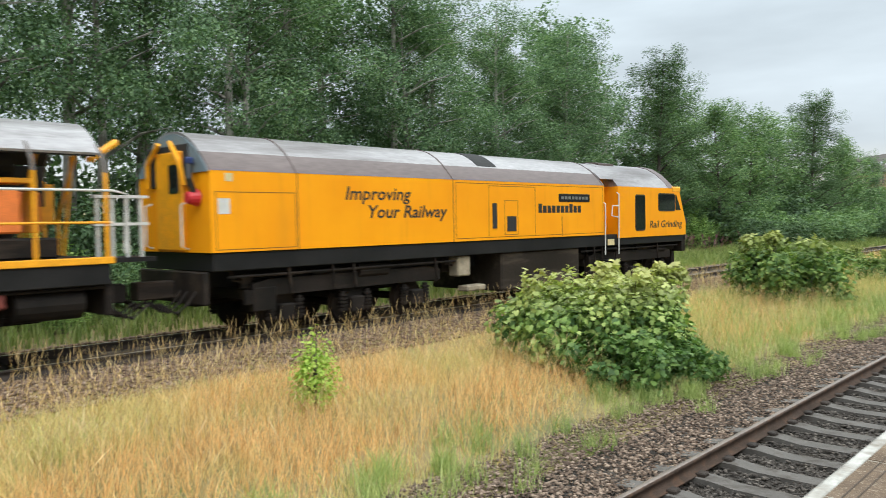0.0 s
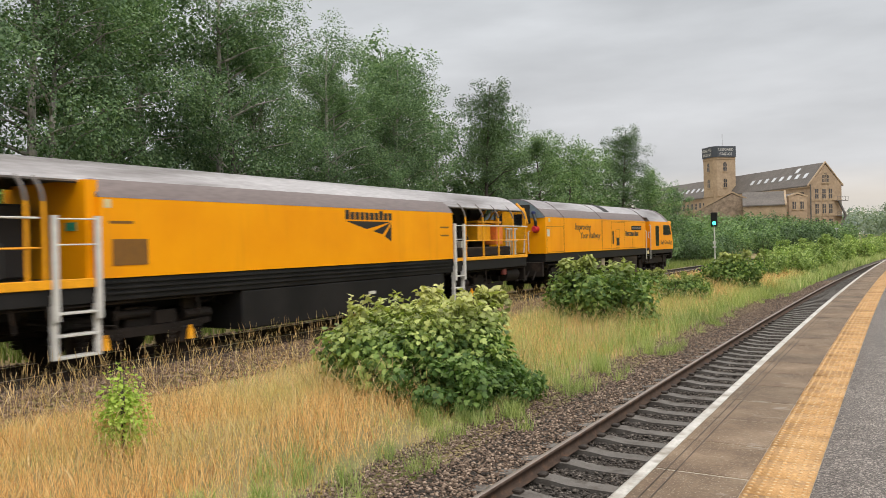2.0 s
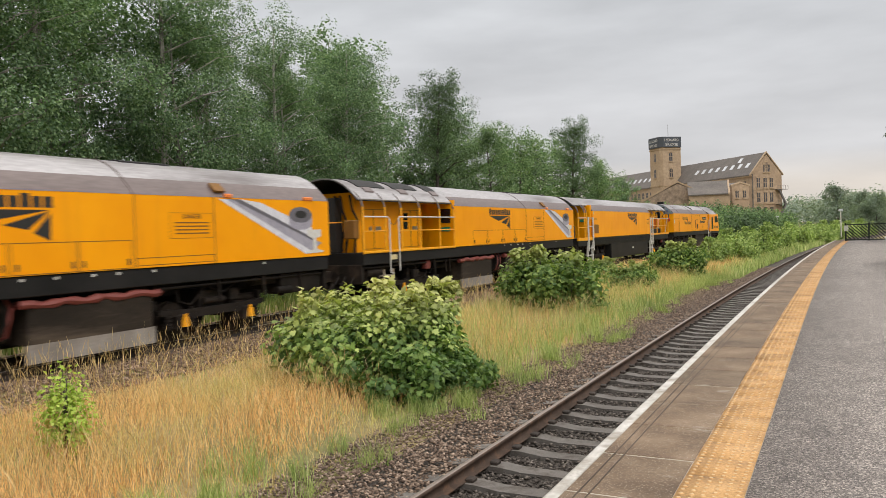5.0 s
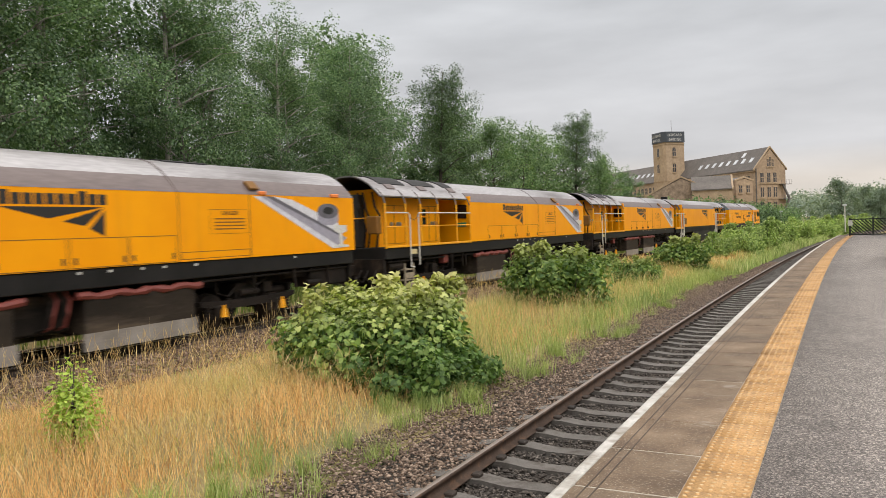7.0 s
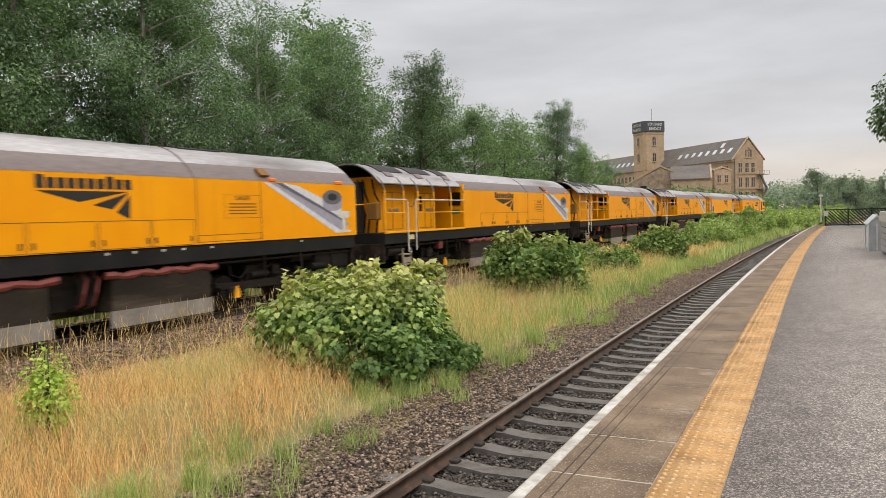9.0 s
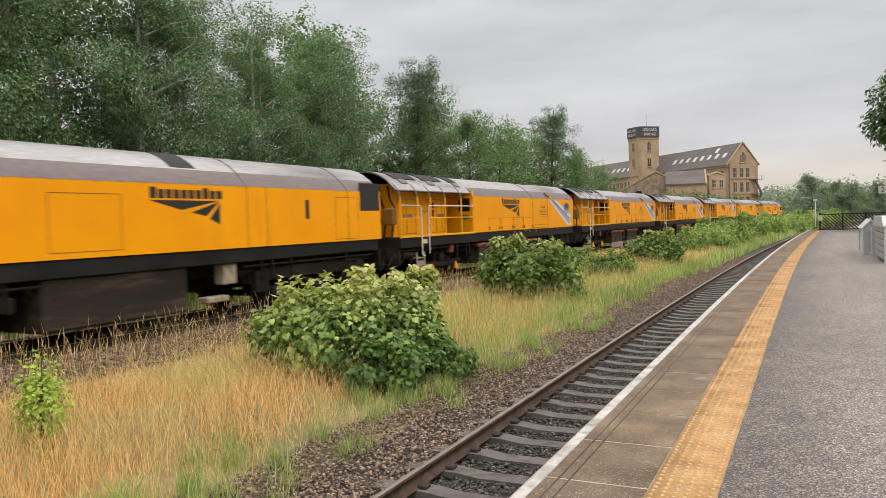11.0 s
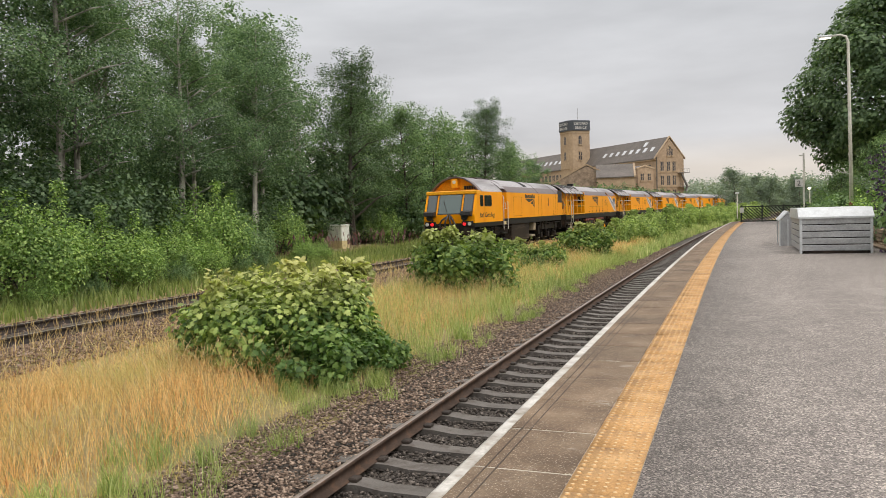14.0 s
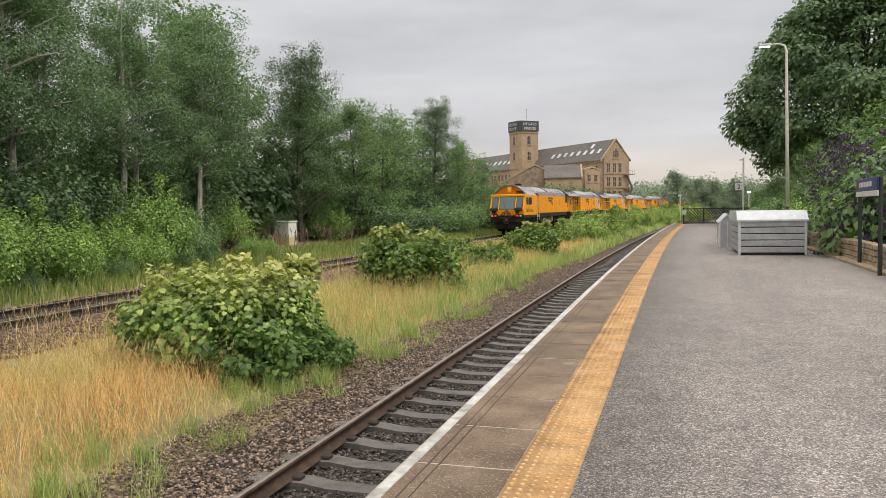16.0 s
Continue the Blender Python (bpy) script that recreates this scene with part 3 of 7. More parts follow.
def platform():
    """Coping slabs, white edge line, blister paving and asphalt, each a piece of the platform."""
    pf = thing("platform", pose(0, 0, 0), "station platform of asphalt with brown edge slabs", "platform", kind="structure")
    strip("platform_surface", -0.536, 4.6, 0.0, -14, 66, M_ASPHALT, "worn grey asphalt platform surface", 1.2, 0.0, 2.0, "pavement")
    strip("platform_face", X_EDGE + 0.14, -0.56, -0.12, -14, 66, M_PLATWALL, "dark platform edge wall under the slabs", 1.05, 0.0, 2.0, "wall")
    variants = [None] * 4
    y, k = -5.66, 0
    while y < 66:
        ln = 0.827
        bm = bmesh.new()
        box(bm, X_EDGE, -0.908, 0.009, ln - 0.009, -0.1, 0.0, 0.006)
        me = variants[k % 4]
        if me is None:
            me = bpy.data.meshes.new("edge_slab")
            bm.to_mesh(me)
            me.materials.append(M_COPING)
            variants[k % 4] = me
        bm.free()
        link_mesh("edge_slab", me, None, pf, "", pose(bend(y), y, random.uniform(-0.003, 0.002), 0, 0, heading(y)))
        y += ln
        k += 1
    strip("slab_bedding", X_EDGE + 0.02, -0.54, -0.005, -6, 66, M_JOINT, "pale mortar under the edge slabs", 0.1, 0.0, 2.0, "mortar")
    for gx in (-1.425, -1.36):
        strip("edge_groove", gx - 0.004, gx + 0.004, 0.002, -5.6, 40, M_GROOVE, "thin dark groove along the edge slabs", 0.006, 0.0, 2.0, "groove")
    strip("white_line", X_EDGE + 0.006, X_EDGE + 0.083, 0.005, -6, 66, M_WHITE_LINE, "worn white painted platform edge line", 0.012, 0.0, 2.0, "line marking")
    # blister tiles: 400 mm square, six by six flat-topped domes
    vs, fs = [], []
    base = [(-0.903, 0.003), (-0.542, 0.003), (-0.542, 0.397), (-0.903, 0.397)]
    vs += [(*p, -0.06) for p in base] + [(*p, 0.0) for p in base]
    fs += [(4, 5, 6, 7), (0, 1, 5, 4), (1, 2, 6, 5), (2, 3, 7, 6), (3, 0, 4, 7)]
    bl_v, bl_f = [], []
    for i in range(6):
        for j in range(6):
            cx, cy, o = -0.903 + 0.03 + i * 0.0602, 0.036 + j * 0.0655, len(vs) + len(bl_v)
            for r, h in ((0.018, 0.0), (0.012, 0.006)):
                bl_v += [(cx + r * math.cos(a * math.tau / 6), cy + r * math.sin(a * math.tau / 6), h) for a in range(6)]
            bl_f += [(o + a, o + (a + 1) % 6, o + 6 + (a + 1) % 6, o + 6 + a) for a in range(6)]
            bl_f += [(o + 6, o + 7, o + 8, o + 9), (o + 9, o + 10, o + 11, o + 6)]
    tile = mesh_np("blister_tile", vs + bl_v, fs + bl_f)
    flat = mesh_np("blister_tile", vs, fs)
    tile.materials.append(M_TACTILE)
    tile.materials.append(M_TACTILE_TOP)
    for pl_ in tile.polygons:
        if pl_.index >= 5 and (pl_.index - 5) % 8 > 5:
            pl_.material_index = 1
    flat.materials.append(M_TACTILE)
    for i in range(-16, 165):
        y = i * 0.4
        link_mesh("blister_tile", tile if 0.5 < y < 34 else flat, None, pf, "", pose(bend(y), y, 0.002 + random.uniform(-0.002, 0.002), 0, 0, heading(y)))


def scatter_stones(name, count, u0, u1, y0, y1, zbase, size, mat, label, power=1.0, skip=None):
    """Ballast: jittered eight-sided lumps, denser near the platform."""
    rng = np.random.default_rng(len(name) + count)
    y = y0 + (y1 - y0) * rng.random(count) ** power
    u = rng.uniform(u0, u1, count)
    if skip is not None:
        keep = ~skip(u, y)
        u, y = u[keep], y[keep]
    count = len(u)
    base = np.array([(1, 0, 0), (-1, 0, 0), (0, 1, 0), (0, -1, 0), (0, 0, 1), (0, 0, -1)], float)
    tri = np.array([(0, 2, 4), (2, 1, 4), (1, 3, 4), (3, 0, 4), (2, 0, 5), (1, 2, 5), (3, 1, 5), (0, 3, 5)])
    s = size * rng.uniform(0.6, 1.35, (count, 1, 1)) * rng.uniform(0.65, 1.3, (count, 6, 1))
    ang = rng.uniform(0, math.tau, count)
    tilt = rng.uniform(-0.6, 0.6, count)
    v = base[None] * s + rng.normal(0, size * 0.18, (count, 6, 3))
    c, sn = np.cos(tilt)[:, None], np.sin(tilt)[:, None]
    v = np.stack([v[..., 0], v[..., 1] * c - v[..., 2] * sn, v[..., 1] * sn + v[..., 2] * c], -1)
    c, sn = np.cos(ang)[:, None], np.sin(ang)[:, None]
    v = np.stack([v[..., 0] * c - v[..., 1] * sn, v[..., 0] * sn + v[..., 1] * c, v[..., 2] * 0.6], -1)
    x = u + bend_np(y)
    z = zbase(u, x, y)
    v += np.stack([x, y, z], -1)[:, None, :]
    f = (tri[None] + (np.arange(count) * 6)[:, None, None]).reshape(-1, 3)
    ob = link_mesh(name, mesh_np(name, v.reshape(-1, 3), f), mat)
    tagged(ob, label, "gravel", kind="stuff")


def blades(name, x, y, h, width, mat, label, lean=0.35, seed=1, category="grass", head=0.0):
    """Grass: bent tapering blades, optionally with a wider seed head."""
    rng = np.random.default_rng(seed)
    n = len(x)
    z = ground_z(x, y) - 0.02
    a = rng.uniform(0, math.tau, n)
    d = np.stack([np.cos(a), np.sin(a)], -1) * (h * lean * rng.uniform(0.2, 1.0, n))[:, None]
    b = rng.uniform(0, math.tau, n)
    w = np.stack([np.cos(b), np.sin(b)], -1) * (width * rng.uniform(0.6, 1.3, n))[:, None]
    lv = ((0.0, 0.0, 1.0), (0.55, 0.3, 0.8), (1.0, 1.0, 0.08)) if not head else ((0.0, 0.0, 0.35), (0.72, 0.45, 0.3), (0.86, 0.7, head), (1.0, 1.0, 0.1))
    rows = []
    for hz, off, ww in lv:
        p = np.stack([x, y], -1) + d * off
        zz = z + h * hz
        rows.append(np.column_stack([p - w * ww * 0.5, zz]))
        rows.append(np.column_stack([p + w * ww * 0.5, zz]))
    k = len(lv)
    v = np.stack(rows, 1)
    f = np.concatenate([np.stack([np.arange(n) * 2 * k + 2 * i + q for q in (0, 1, 3, 2)], -1) for i in range(k - 1)])
    ob = link_mesh(name, mesh_np(name, v.reshape(-1, 3), f), mat)
    return tagged(ob, label, category, kind="stuff")


LEAF_QUAD = (np.array([(0, 0, 0), (0.36, 0.5, 0.05), (0, 1, -0.12), (-0.36, 0.5, 0.05)]), np.array([(0, 1, 2), (0, 2, 3)]))
_half = [(0.0, 0.0), (0.3, 0.02), (0.52, 0.3), (0.26, 0.42), (0.34, 0.72), (0.12, 0.68), (0.0, 1.0)]
LEAF_PALM = (np.array([(x, y, -0.35 * x * x - 0.12 * y * y) for x, y in _half] + [(-x, y, -0.35 * x * x - 0.12 * y * y) for x, y in _half[1:-1]]),
             np.array([(0, 1, 3), (1, 2, 3), (0, 3, 5), (3, 4, 5), (0, 5, 6), (0, 9, 7), (7, 9, 8), (0, 11, 9), (9, 11, 10), (0, 6, 11)]))


def leaf_mesh(name, pos, out, size, shape, rng, droop=0.4, up=0.6, wild=0.55):
    """Leaves at pos, facing roughly outwards and up, hanging a little."""
    n = len(pos)
    nrm = out * 0.8 + np.array([0, 0, up]) + rng.normal(0, wild, (n, 3))
    nrm /= np.linalg.norm(nrm, axis=1)[:, None]
    tip = out + rng.normal(0, 0.7, (n, 3)) - np.array([0, 0, droop])
    tip -= nrm * (tip * nrm).sum(1)[:, None]
    tip /= np.linalg.norm(tip, axis=1)[:, None] + 1e-9
    sd = np.cross(tip, nrm)
    s = (size * rng.uniform(0.6, 1.3, n))[:, None, None]
    lv, lf = shape
    v = pos[:, None, :] + s * (lv[None, :, 0:1] * sd[:, None, :] + lv[None, :, 1:2] * tip[:, None, :] + lv[None, :, 2:3] * nrm[:, None, :])
    f = (lf[None] + (np.arange(n) * len(lv))[:, None, None]).reshape(-1, 3)
    return mesh_np(name, v.reshape(-1, 3), f)


def make_tree(h, radius, leaves, leaf_size, mat_leaf, mat_bark, seed, start=0.22, shape=1.0, clump=0.55, stems=1, lean=0.0):
    """A tapered trunk with limbs and a crown of leaf sprays gathered round the limb ends."""
    rng = np.random.default_rng(seed)
    tree = thing("tree")
    bm = bmesh.new()
    cent = []
    for st in range(stems):
        base = np.array([rng.uniform(-0.4, 0.4), rng.uniform(-0.4, 0.4), 0]) * (stems > 1)
        hh = h * (1 if st == 0 else rng.uniform(0.75, 0.95))
        sway = rng.normal(0, 0.02 + lean, 2) * hh
        trunk = []
        for i in range(9):
            f = i / 8
            trunk.append(base + np.array([sway[0] * f * f + 0.07 * math.sin(f * 7 + seed), sway[1] * f * f + 0.07 * math.cos(f * 6 + seed), hh * f * 0.97 - 0.3 * (i == 0)]))
        r0 = 0.011 * hh + 0.04
        tube(bm, trunk, [r0 * (1 - 0.93 * i / 8) + 0.008 for i in range(9)], 7)
        n_limb = int((54 if shape > 1 else 30) / stems) + 6
        for k in range(n_limb):
            f = start + (1 - start) * ((k + rng.random()) / n_limb)
            p0 = np.array([np.interp(f, np.linspace(0, 1, 9), [q[a] for q in trunk]) for a in range(3)])
            g = (f - start) / (1 - start)
            prof = (1 - g * g) ** 0.5 if shape > 1 else (math.sin(math.pi * min(1, g * 0.86 + 0.14)) ** 0.8) if shape == 1 else max(0.12, (1 - g) ** 0.75)
            ln = radius * prof * (rng.uniform(0.85, 1.08) if shape > 1 else rng.uniform(0.55, 1.2)) + 0.3
            a = k * 2.4 + rng.uniform(-0.4, 0.4)
            up = rng.uniform(0.25, 0.75) if shape <= 1 else rng.uniform(-0.3, 0.1)
            p1 = p0 + np.array([math.cos(a) * ln * 0.55, math.sin(a) * ln * 0.55, ln * up * 0.6])
            p2 = p0 + np.array([math.cos(a) * ln, math.sin(a) * ln, ln * up * 0.75])
            rr = r0 * (1 - f) * 0.45 + 0.012
            tube(bm, [p0, p1, p2], [rr, rr * 0.6, 0.006], 4)
            for q in np.linspace(0.35, 1.05, 4):
                w = p0 * (1 - q) ** 2 + 2 * p1 * q * (1 - q) + p2 * q * q if q <= 1 else p2
                cent.append(w + rng.normal(0, (0.07 if shape > 1 else 0.16) * radius, 3) * np.array([1, 1, 0.7]))
    cent = np.array(cent)
    cent = np.vstack([cent, cent[rng.integers(0, len(cent), len(cent) // 2)] + rng.normal(0, (0.08 if shape > 1 else 0.2) * radius, (len(cent) // 2, 3))])
    size = rng.uniform(0.4, 1.3, len(cent)) * clump
    pick = rng.choice(len(cent), leaves, p=size ** 1.5 / (size ** 1.5).sum())
    off = rng.normal(0, 1, (leaves, 3))
    off *= (rng.random(leaves) ** 0.45 / np.linalg.norm(off, axis=1))[:, None]
    pos = cent[pick] + off * size[pick][:, None] * np.array([1, 1, 0.8])
    pos[:, 2] -= rng.random(leaves) ** 2 * 0.35 * clump
    mid = np.array([0, 0, h * 0.5])
    out = off * 0.7 + (pos - mid) / (np.linalg.norm(pos - mid, axis=1)[:, None] + 1e-6) * 0.5
    keep = pos[:, 2] > 0.1
    part("trunk", bm, mat_bark, tree)
    link_mesh("crown", leaf_mesh("crown", pos[keep], out[keep], leaf_size, LEAF_QUAD, rng), mat_leaf, tree)
    return tree


def make_shrub(rx, ry, h, leaves, leaf_size, mat_leaf, seed, shape=LEAF_QUAD, stems=14, lumps=34, spikes=6, name="shrub", droop=0.4):
    """A bush: stems fanning from the ground, leaves gathered in uneven lumps with shoots standing out of the top."""
    rng = np.random.default_rng(seed)
    sh = thing(name)
    bm = bmesh.new()
    cent, size = [], []
    for k in range(lumps):
        a, q = rng.uniform(0, math.tau), rng.random() ** 0.5
        zz = rng.uniform(0.15, 1.0) ** 0.7 * 0.86 * (1 - 0.36 * q * q)
        cent.append((math.cos(a) * q * rx * 0.86, math.sin(a) * q * ry * 0.86, zz * h))
        size.append(rng.uniform(0.16, 0.34) * h)
    for k in range(stems):
        c = cent[rng.integers(len(cent))]
        b = (c[0] * 0.25, c[1] * 0.25, -0.15)
        tube(bm, [b, (c[0] * 0.6, c[1] * 0.6, c[2] * 0.5), c], [0.03, 0.02, 0.006], 5)
    for k in range(spikes):
        c = cent[rng.integers(len(cent))]
        for q in range(5):
            cent.append((c[0] + rng.normal(0, 0.06), c[1] + rng.normal(0, 0.06), min(1.14 * h * (1 - 0.24 * ((c[0] / rx) ** 2 + (c[1] / ry) ** 2)), c[2] + h * (0.1 + 0.055 * q))))
            size.append(0.07 * h)
        tube(bm, [(c[0] * 0.8, c[1] * 0.8, c[2] * 0.6), (c[0], c[1], min(1.05 * h, c[2] + h * 0.3))], [0.014, 0.004], 4)
    cent, size = np.array(cent), np.array(size)
    pick = rng.choice(len(cent), leaves, p=size ** 2 / (size ** 2).sum())
    off = rng.normal(0, 1, (leaves, 3))
    off *= (rng.random(leaves) ** 0.3 / np.linalg.norm(off, axis=1))[:, None]
    pos = cent[pick] + off * size[pick][:, None]
    pos[:, 2] = np.abs(pos[:, 2]) + 0.03
    out = off * 0.9 + pos / (np.linalg.norm(pos, axis=1)[:, None] + 1e-6) * 0.5
    part("stem", bm, M_BARK, sh)
    link_mesh("foliage", leaf_mesh("foliage", pos, out, leaf_size, shape, rng, droop, *((0.65, 0.65) if shape is LEAF_PALM else (0.6, 0.55))), mat_leaf, sh)
    return sh


def put(ob, x, y, s=1.0, rz=0.0, z=None, sz=1.0):
    """Where a plant stands: on the ground at x, y."""
    zz = float(ground_z(np.array([x]), np.array([y]))[0]) if z is None else z
    m = pose(x, y, zz, 0, 0, rz)
    ob.scale = (s, s, s * sz)
    return m


def plant(master, x, y, s=1.0, rz=0.0, sz=1.0, used=set()):
    """The first call sets the master down, later calls copy it."""
    if master.name not in used:
        used.add(master.name)
        ob = master
    else:
        keep = tuple(master.scale)
        master.scale = (s, s, s * sz)
        ob = copy_thing(master, pose(0, 0, 0))
        master.scale = keep
    m = put(ob, x, y, s, rz, None, sz)
    ob.matrix_basis = m @ Matrix.Diagonal((s, s, s * sz, 1))
    return ob


# ---- the setting ----
build_ground()
strip("ballast_near", -5.0, X_EDGE + 0.3, -1.195, -14, 260, M_BALLAST, "grey-brown ballast bed of the near track", 0.12, 0.03)
strip("ballast_far", -16.1, -11.3, -0.735, -40, 260, M_BALLAST, "rusty brown ballast bed of the far track", 0.2, 0.1)
platform()


# ---- the rail grinding train ----
W2, Z_SILL, Z_EAVE, Z_RIDGE = 1.36, 1.64, 3.09, 3.87


def roof_outline(w=W2, z0=Z_EAVE, z1=Z_RIDGE, n=12):
    """Half-round roof from eave to eave."""
    return [(w * math.cos(a), z0 + (z1 - z0) * (1 - abs(math.cos(a)) ** 2.2)) for a in np.linspace(0, math.pi, n)]


def shell(parent, y0, y1, w=W2, band=0.2):
    """Yellow sides with a sooty cantrail band and a curved silver roof."""
    body = part("body", prism(bmesh.new(), [(-w, Z_SILL), (w, Z_SILL), (w, Z_EAVE), (-w, Z_EAVE)], y0, y1), M_YELLOW, parent)
    full = roof_outline(w + 0.004, Z_EAVE, Z_RIDGE, 41)
    low = [p for p in full if p[1] <= Z_EAVE + 0.36]
    right, left = [p for p in low if p[0] > 0], [p for p in low if p[0] < 0]
    top = [right[-1]] + [p for p in full if p[1] > Z_EAVE + 0.36] + [left[0]]
    bm = bmesh.new()
    prism(bm, top, y0 - 0.01, y1 + 0.01)
    part("roof", bm, M_ROOF, parent, "curved silver-grey roof")
    bm = bmesh.new()
    prism(bm, right + left, y0 - 0.008, y1 + 0.008)
    part("cantrail", bm, M_ROOF_BAND, parent, "sooty brown-grey cantrail band")
    return body


def seam(parent, y0, y1, z0, z1, x=W2, t=0.014):
    """A panel outline on the near side."""
    bm = bmesh.new()
    for a in ((y0, y1, z0, z0 + t), (y0, y1, z1 - t, z1), (y0, y0 + t, z0, z1), (y1 - t, y1, z0, z1)):
        box(bm, x - 0.004, x + 0.003, *a)
    part("access_panel", bm, M_SEAM, parent)


def line(parent, y, z0=Z_SILL, z1=Z_EAVE, x=W2, t=0.02):
    part("panel_joint", boxes((x - 0.004, x + 0.004, y - t / 2, y + t / 2, z0, z1)), M_SEAM, parent)


def roof_rib(parent, y):
    """A raised joint strip over the roof."""
    o, i = roof_outline(W2 + 0.022, Z_EAVE, Z_RIDGE + 0.02, 15), roof_outline(W2 - 0.03, Z_EAVE, Z_RIDGE - 0.03, 15)
    bm = bmesh.new()
    prism(bm, o + i[::-1], y - 0.02, y + 0.02)
    part("roof_joint", bm, M_ROOF_BAND, parent)


def roof_patch(parent, y0, y1, x0, x1, mat, name, proud=0.012):
    """A plate or opening lying in the curve of the roof."""
    def z(x):
        return Z_EAVE + (Z_RIDGE - Z_EAVE) * (1 - (abs(x) / W2) ** 2.2)
    xs = np.linspace(x0, x1, 7)
    out = [(x, z(x) + proud) for x in xs] + [(x, z(x) - 0.04) for x in xs[::-1]]
    part(name, prism(bmesh.new(), out, y0, y1), mat, parent)


def clutter(parent, y0, y1, seed, n=16):
    """Pipes, reservoirs and brackets slung under the frame, with a dark filler behind them."""
    rg = random.Random(seed)
    bm = bmesh.new()
    for k in range(n):
        y, z, x = rg.uniform(y0, y1), rg.uniform(0.75, 1.15), rg.uniform(0.75, 1.2)
        kind = k % 4
        if kind == 0:
            disc(bm, (x, y, z), rg.uniform(0.07, 0.16), rg.uniform(0.3, 0.9), "y", 12)
        elif kind == 1:
            box(bm, x - 0.12, x, y, y + rg.uniform(0.12, 0.5), z - 0.12, z + 0.15, 0.015)
        elif kind == 2:
            tube(bm, [(x, y, 1.3), (x + 0.02, y + 0.05, z), (x, y + rg.uniform(0.3, 0.9), z - 0.1), (x - 0.05, y + 1.0, 1.2)], 0.025, 6)
        else:
            tube(bm, [(1.27, y, 1.3), (1.25, y + 0.08, 0.8)], 0.03, 5)
    tube(bm, [(1.22, y0, 1.18), (1.22, y1, 1.18)], 0.03, 6)
    part("underframe_equipment", bm, M_DARK, parent, "grimy pipes and reservoirs under the frame")
    # dark box and drums added to shut out the bright verge, standing for shade
    bm = boxes((-1.15, -0.6, y0 + 0.3, y1 - 0.3, 0.5, 1.25), bevel=0.05)
    for k in range(3):
        disc(bm, (-0.45, y0 + (y1 - y0) * (0.22 + 0.28 * k), 0.85), 0.2, (y1 - y0) * 0.24, "y", 14)
    part("equipment_case", bm, M_DARK, parent, "dark box and drums added to close the view under the frame")


def wheelset_mesh():
    bm = bmesh.new()
    for s in (-1, 1):
        disc(bm, (s * 0.76, 0, 0), 0.42, 0.13, "x", 28)
        disc(bm, (s * 0.69, 0, 0), 0.45, 0.03, "x", 28)
        for k in range(6):
            a = k * math.tau / 6
            disc(bm, (s * 0.83, 0.24 * math.cos(a), 0.24 * math.sin(a)), 0.05, 0.015, "x", 8)
        disc(bm, (s * 0.84, 0, 0), 0.13, 0.1, "x", 14)
    disc(bm, (0, 0, 0), 0.085, 1.5, "x", 12)
    me = bpy.data.meshes.new("wheelset")
    bm.to_mesh(me)
    bm.free()
    me.materials.append(M_DARK)
    return me


WHEELSET = wheelset_mesh()
WHEELSETS = []


def bogie(parent, y, axles, heavy=False, boxcol=None):
    """A bogie: frame sides, springs, axle boxes and its wheelsets."""
    bm = bmesh.new()
    half = (axles[-1] - axles[0]) / 2 + (0.75 if heavy else 0.6)
    for s in (-1, 1):
        x0, x1 = (0.98, 1.14) if s > 0 else (-1.14, -0.98)
        if heavy:
            prism(bm, [(-half, 0.78), (half, 0.78), (half, 1.02), (half - 0.35, 1.1), (-half + 0.35, 1.1), (-half, 1.02)], x0, x1, "x")
            box(bm, x0 - 0.02, x1 + 0.02, -half, -half + 0.5, 0.5, 0.95, 0.02)
        else:
            prism(bm, [(-half, 0.62), (-half * 0.55, 0.5), (half * 0.55, 0.5), (half, 0.62), (half, 0.72), (half * 0.45, 0.68), (-half * 0.45, 0.68), (-half, 0.72)], x0, x1, "x")
        for a in axles:
            box(bm, x0 - 0.03, x1 + 0.05, a - 0.17, a + 0.17, 0.27, 0.6, 0.03)
            for q in (-0.33, 0.33):
                for c in range(5):
                    disc(bm, ((x0 + x1) / 2, a + q, 0.34 + c * 0.075), 0.1, 0.045, "z", 12)
                disc(bm, ((x0 + x1) / 2, a + q, 0.5), 0.06, 0.45, "z", 8)
    box(bm, -1.0, 1.0, -0.35, 0.35, 0.55, 1.05, 0.03)
    for e in (-half, half):
        box(bm, -1.0, 1.0, e - 0.06, e + 0.06, 0.72, 0.92, 0.01)
    b = part("bogie", bm, M_DARK, parent, "grimy bogie with coil springs", pose(0, y, 0))
    if boxcol:
        for a in axles:
            bm = bmesh.new()
            disc(bm, (1.235, a, 0.44), 0.085, 0.2, "z", 12, 0.06)
            disc(bm, (1.235, a, 0.57), 0.035, 0.08, "z", 8)
            part("damper", bm, boxcol, b, "yellow damper")
    for a in axles:
        WHEELSETS.append(link_mesh("wheelset", WHEELSET, None, b, "", pose(0, a, 0.42)))
    return b


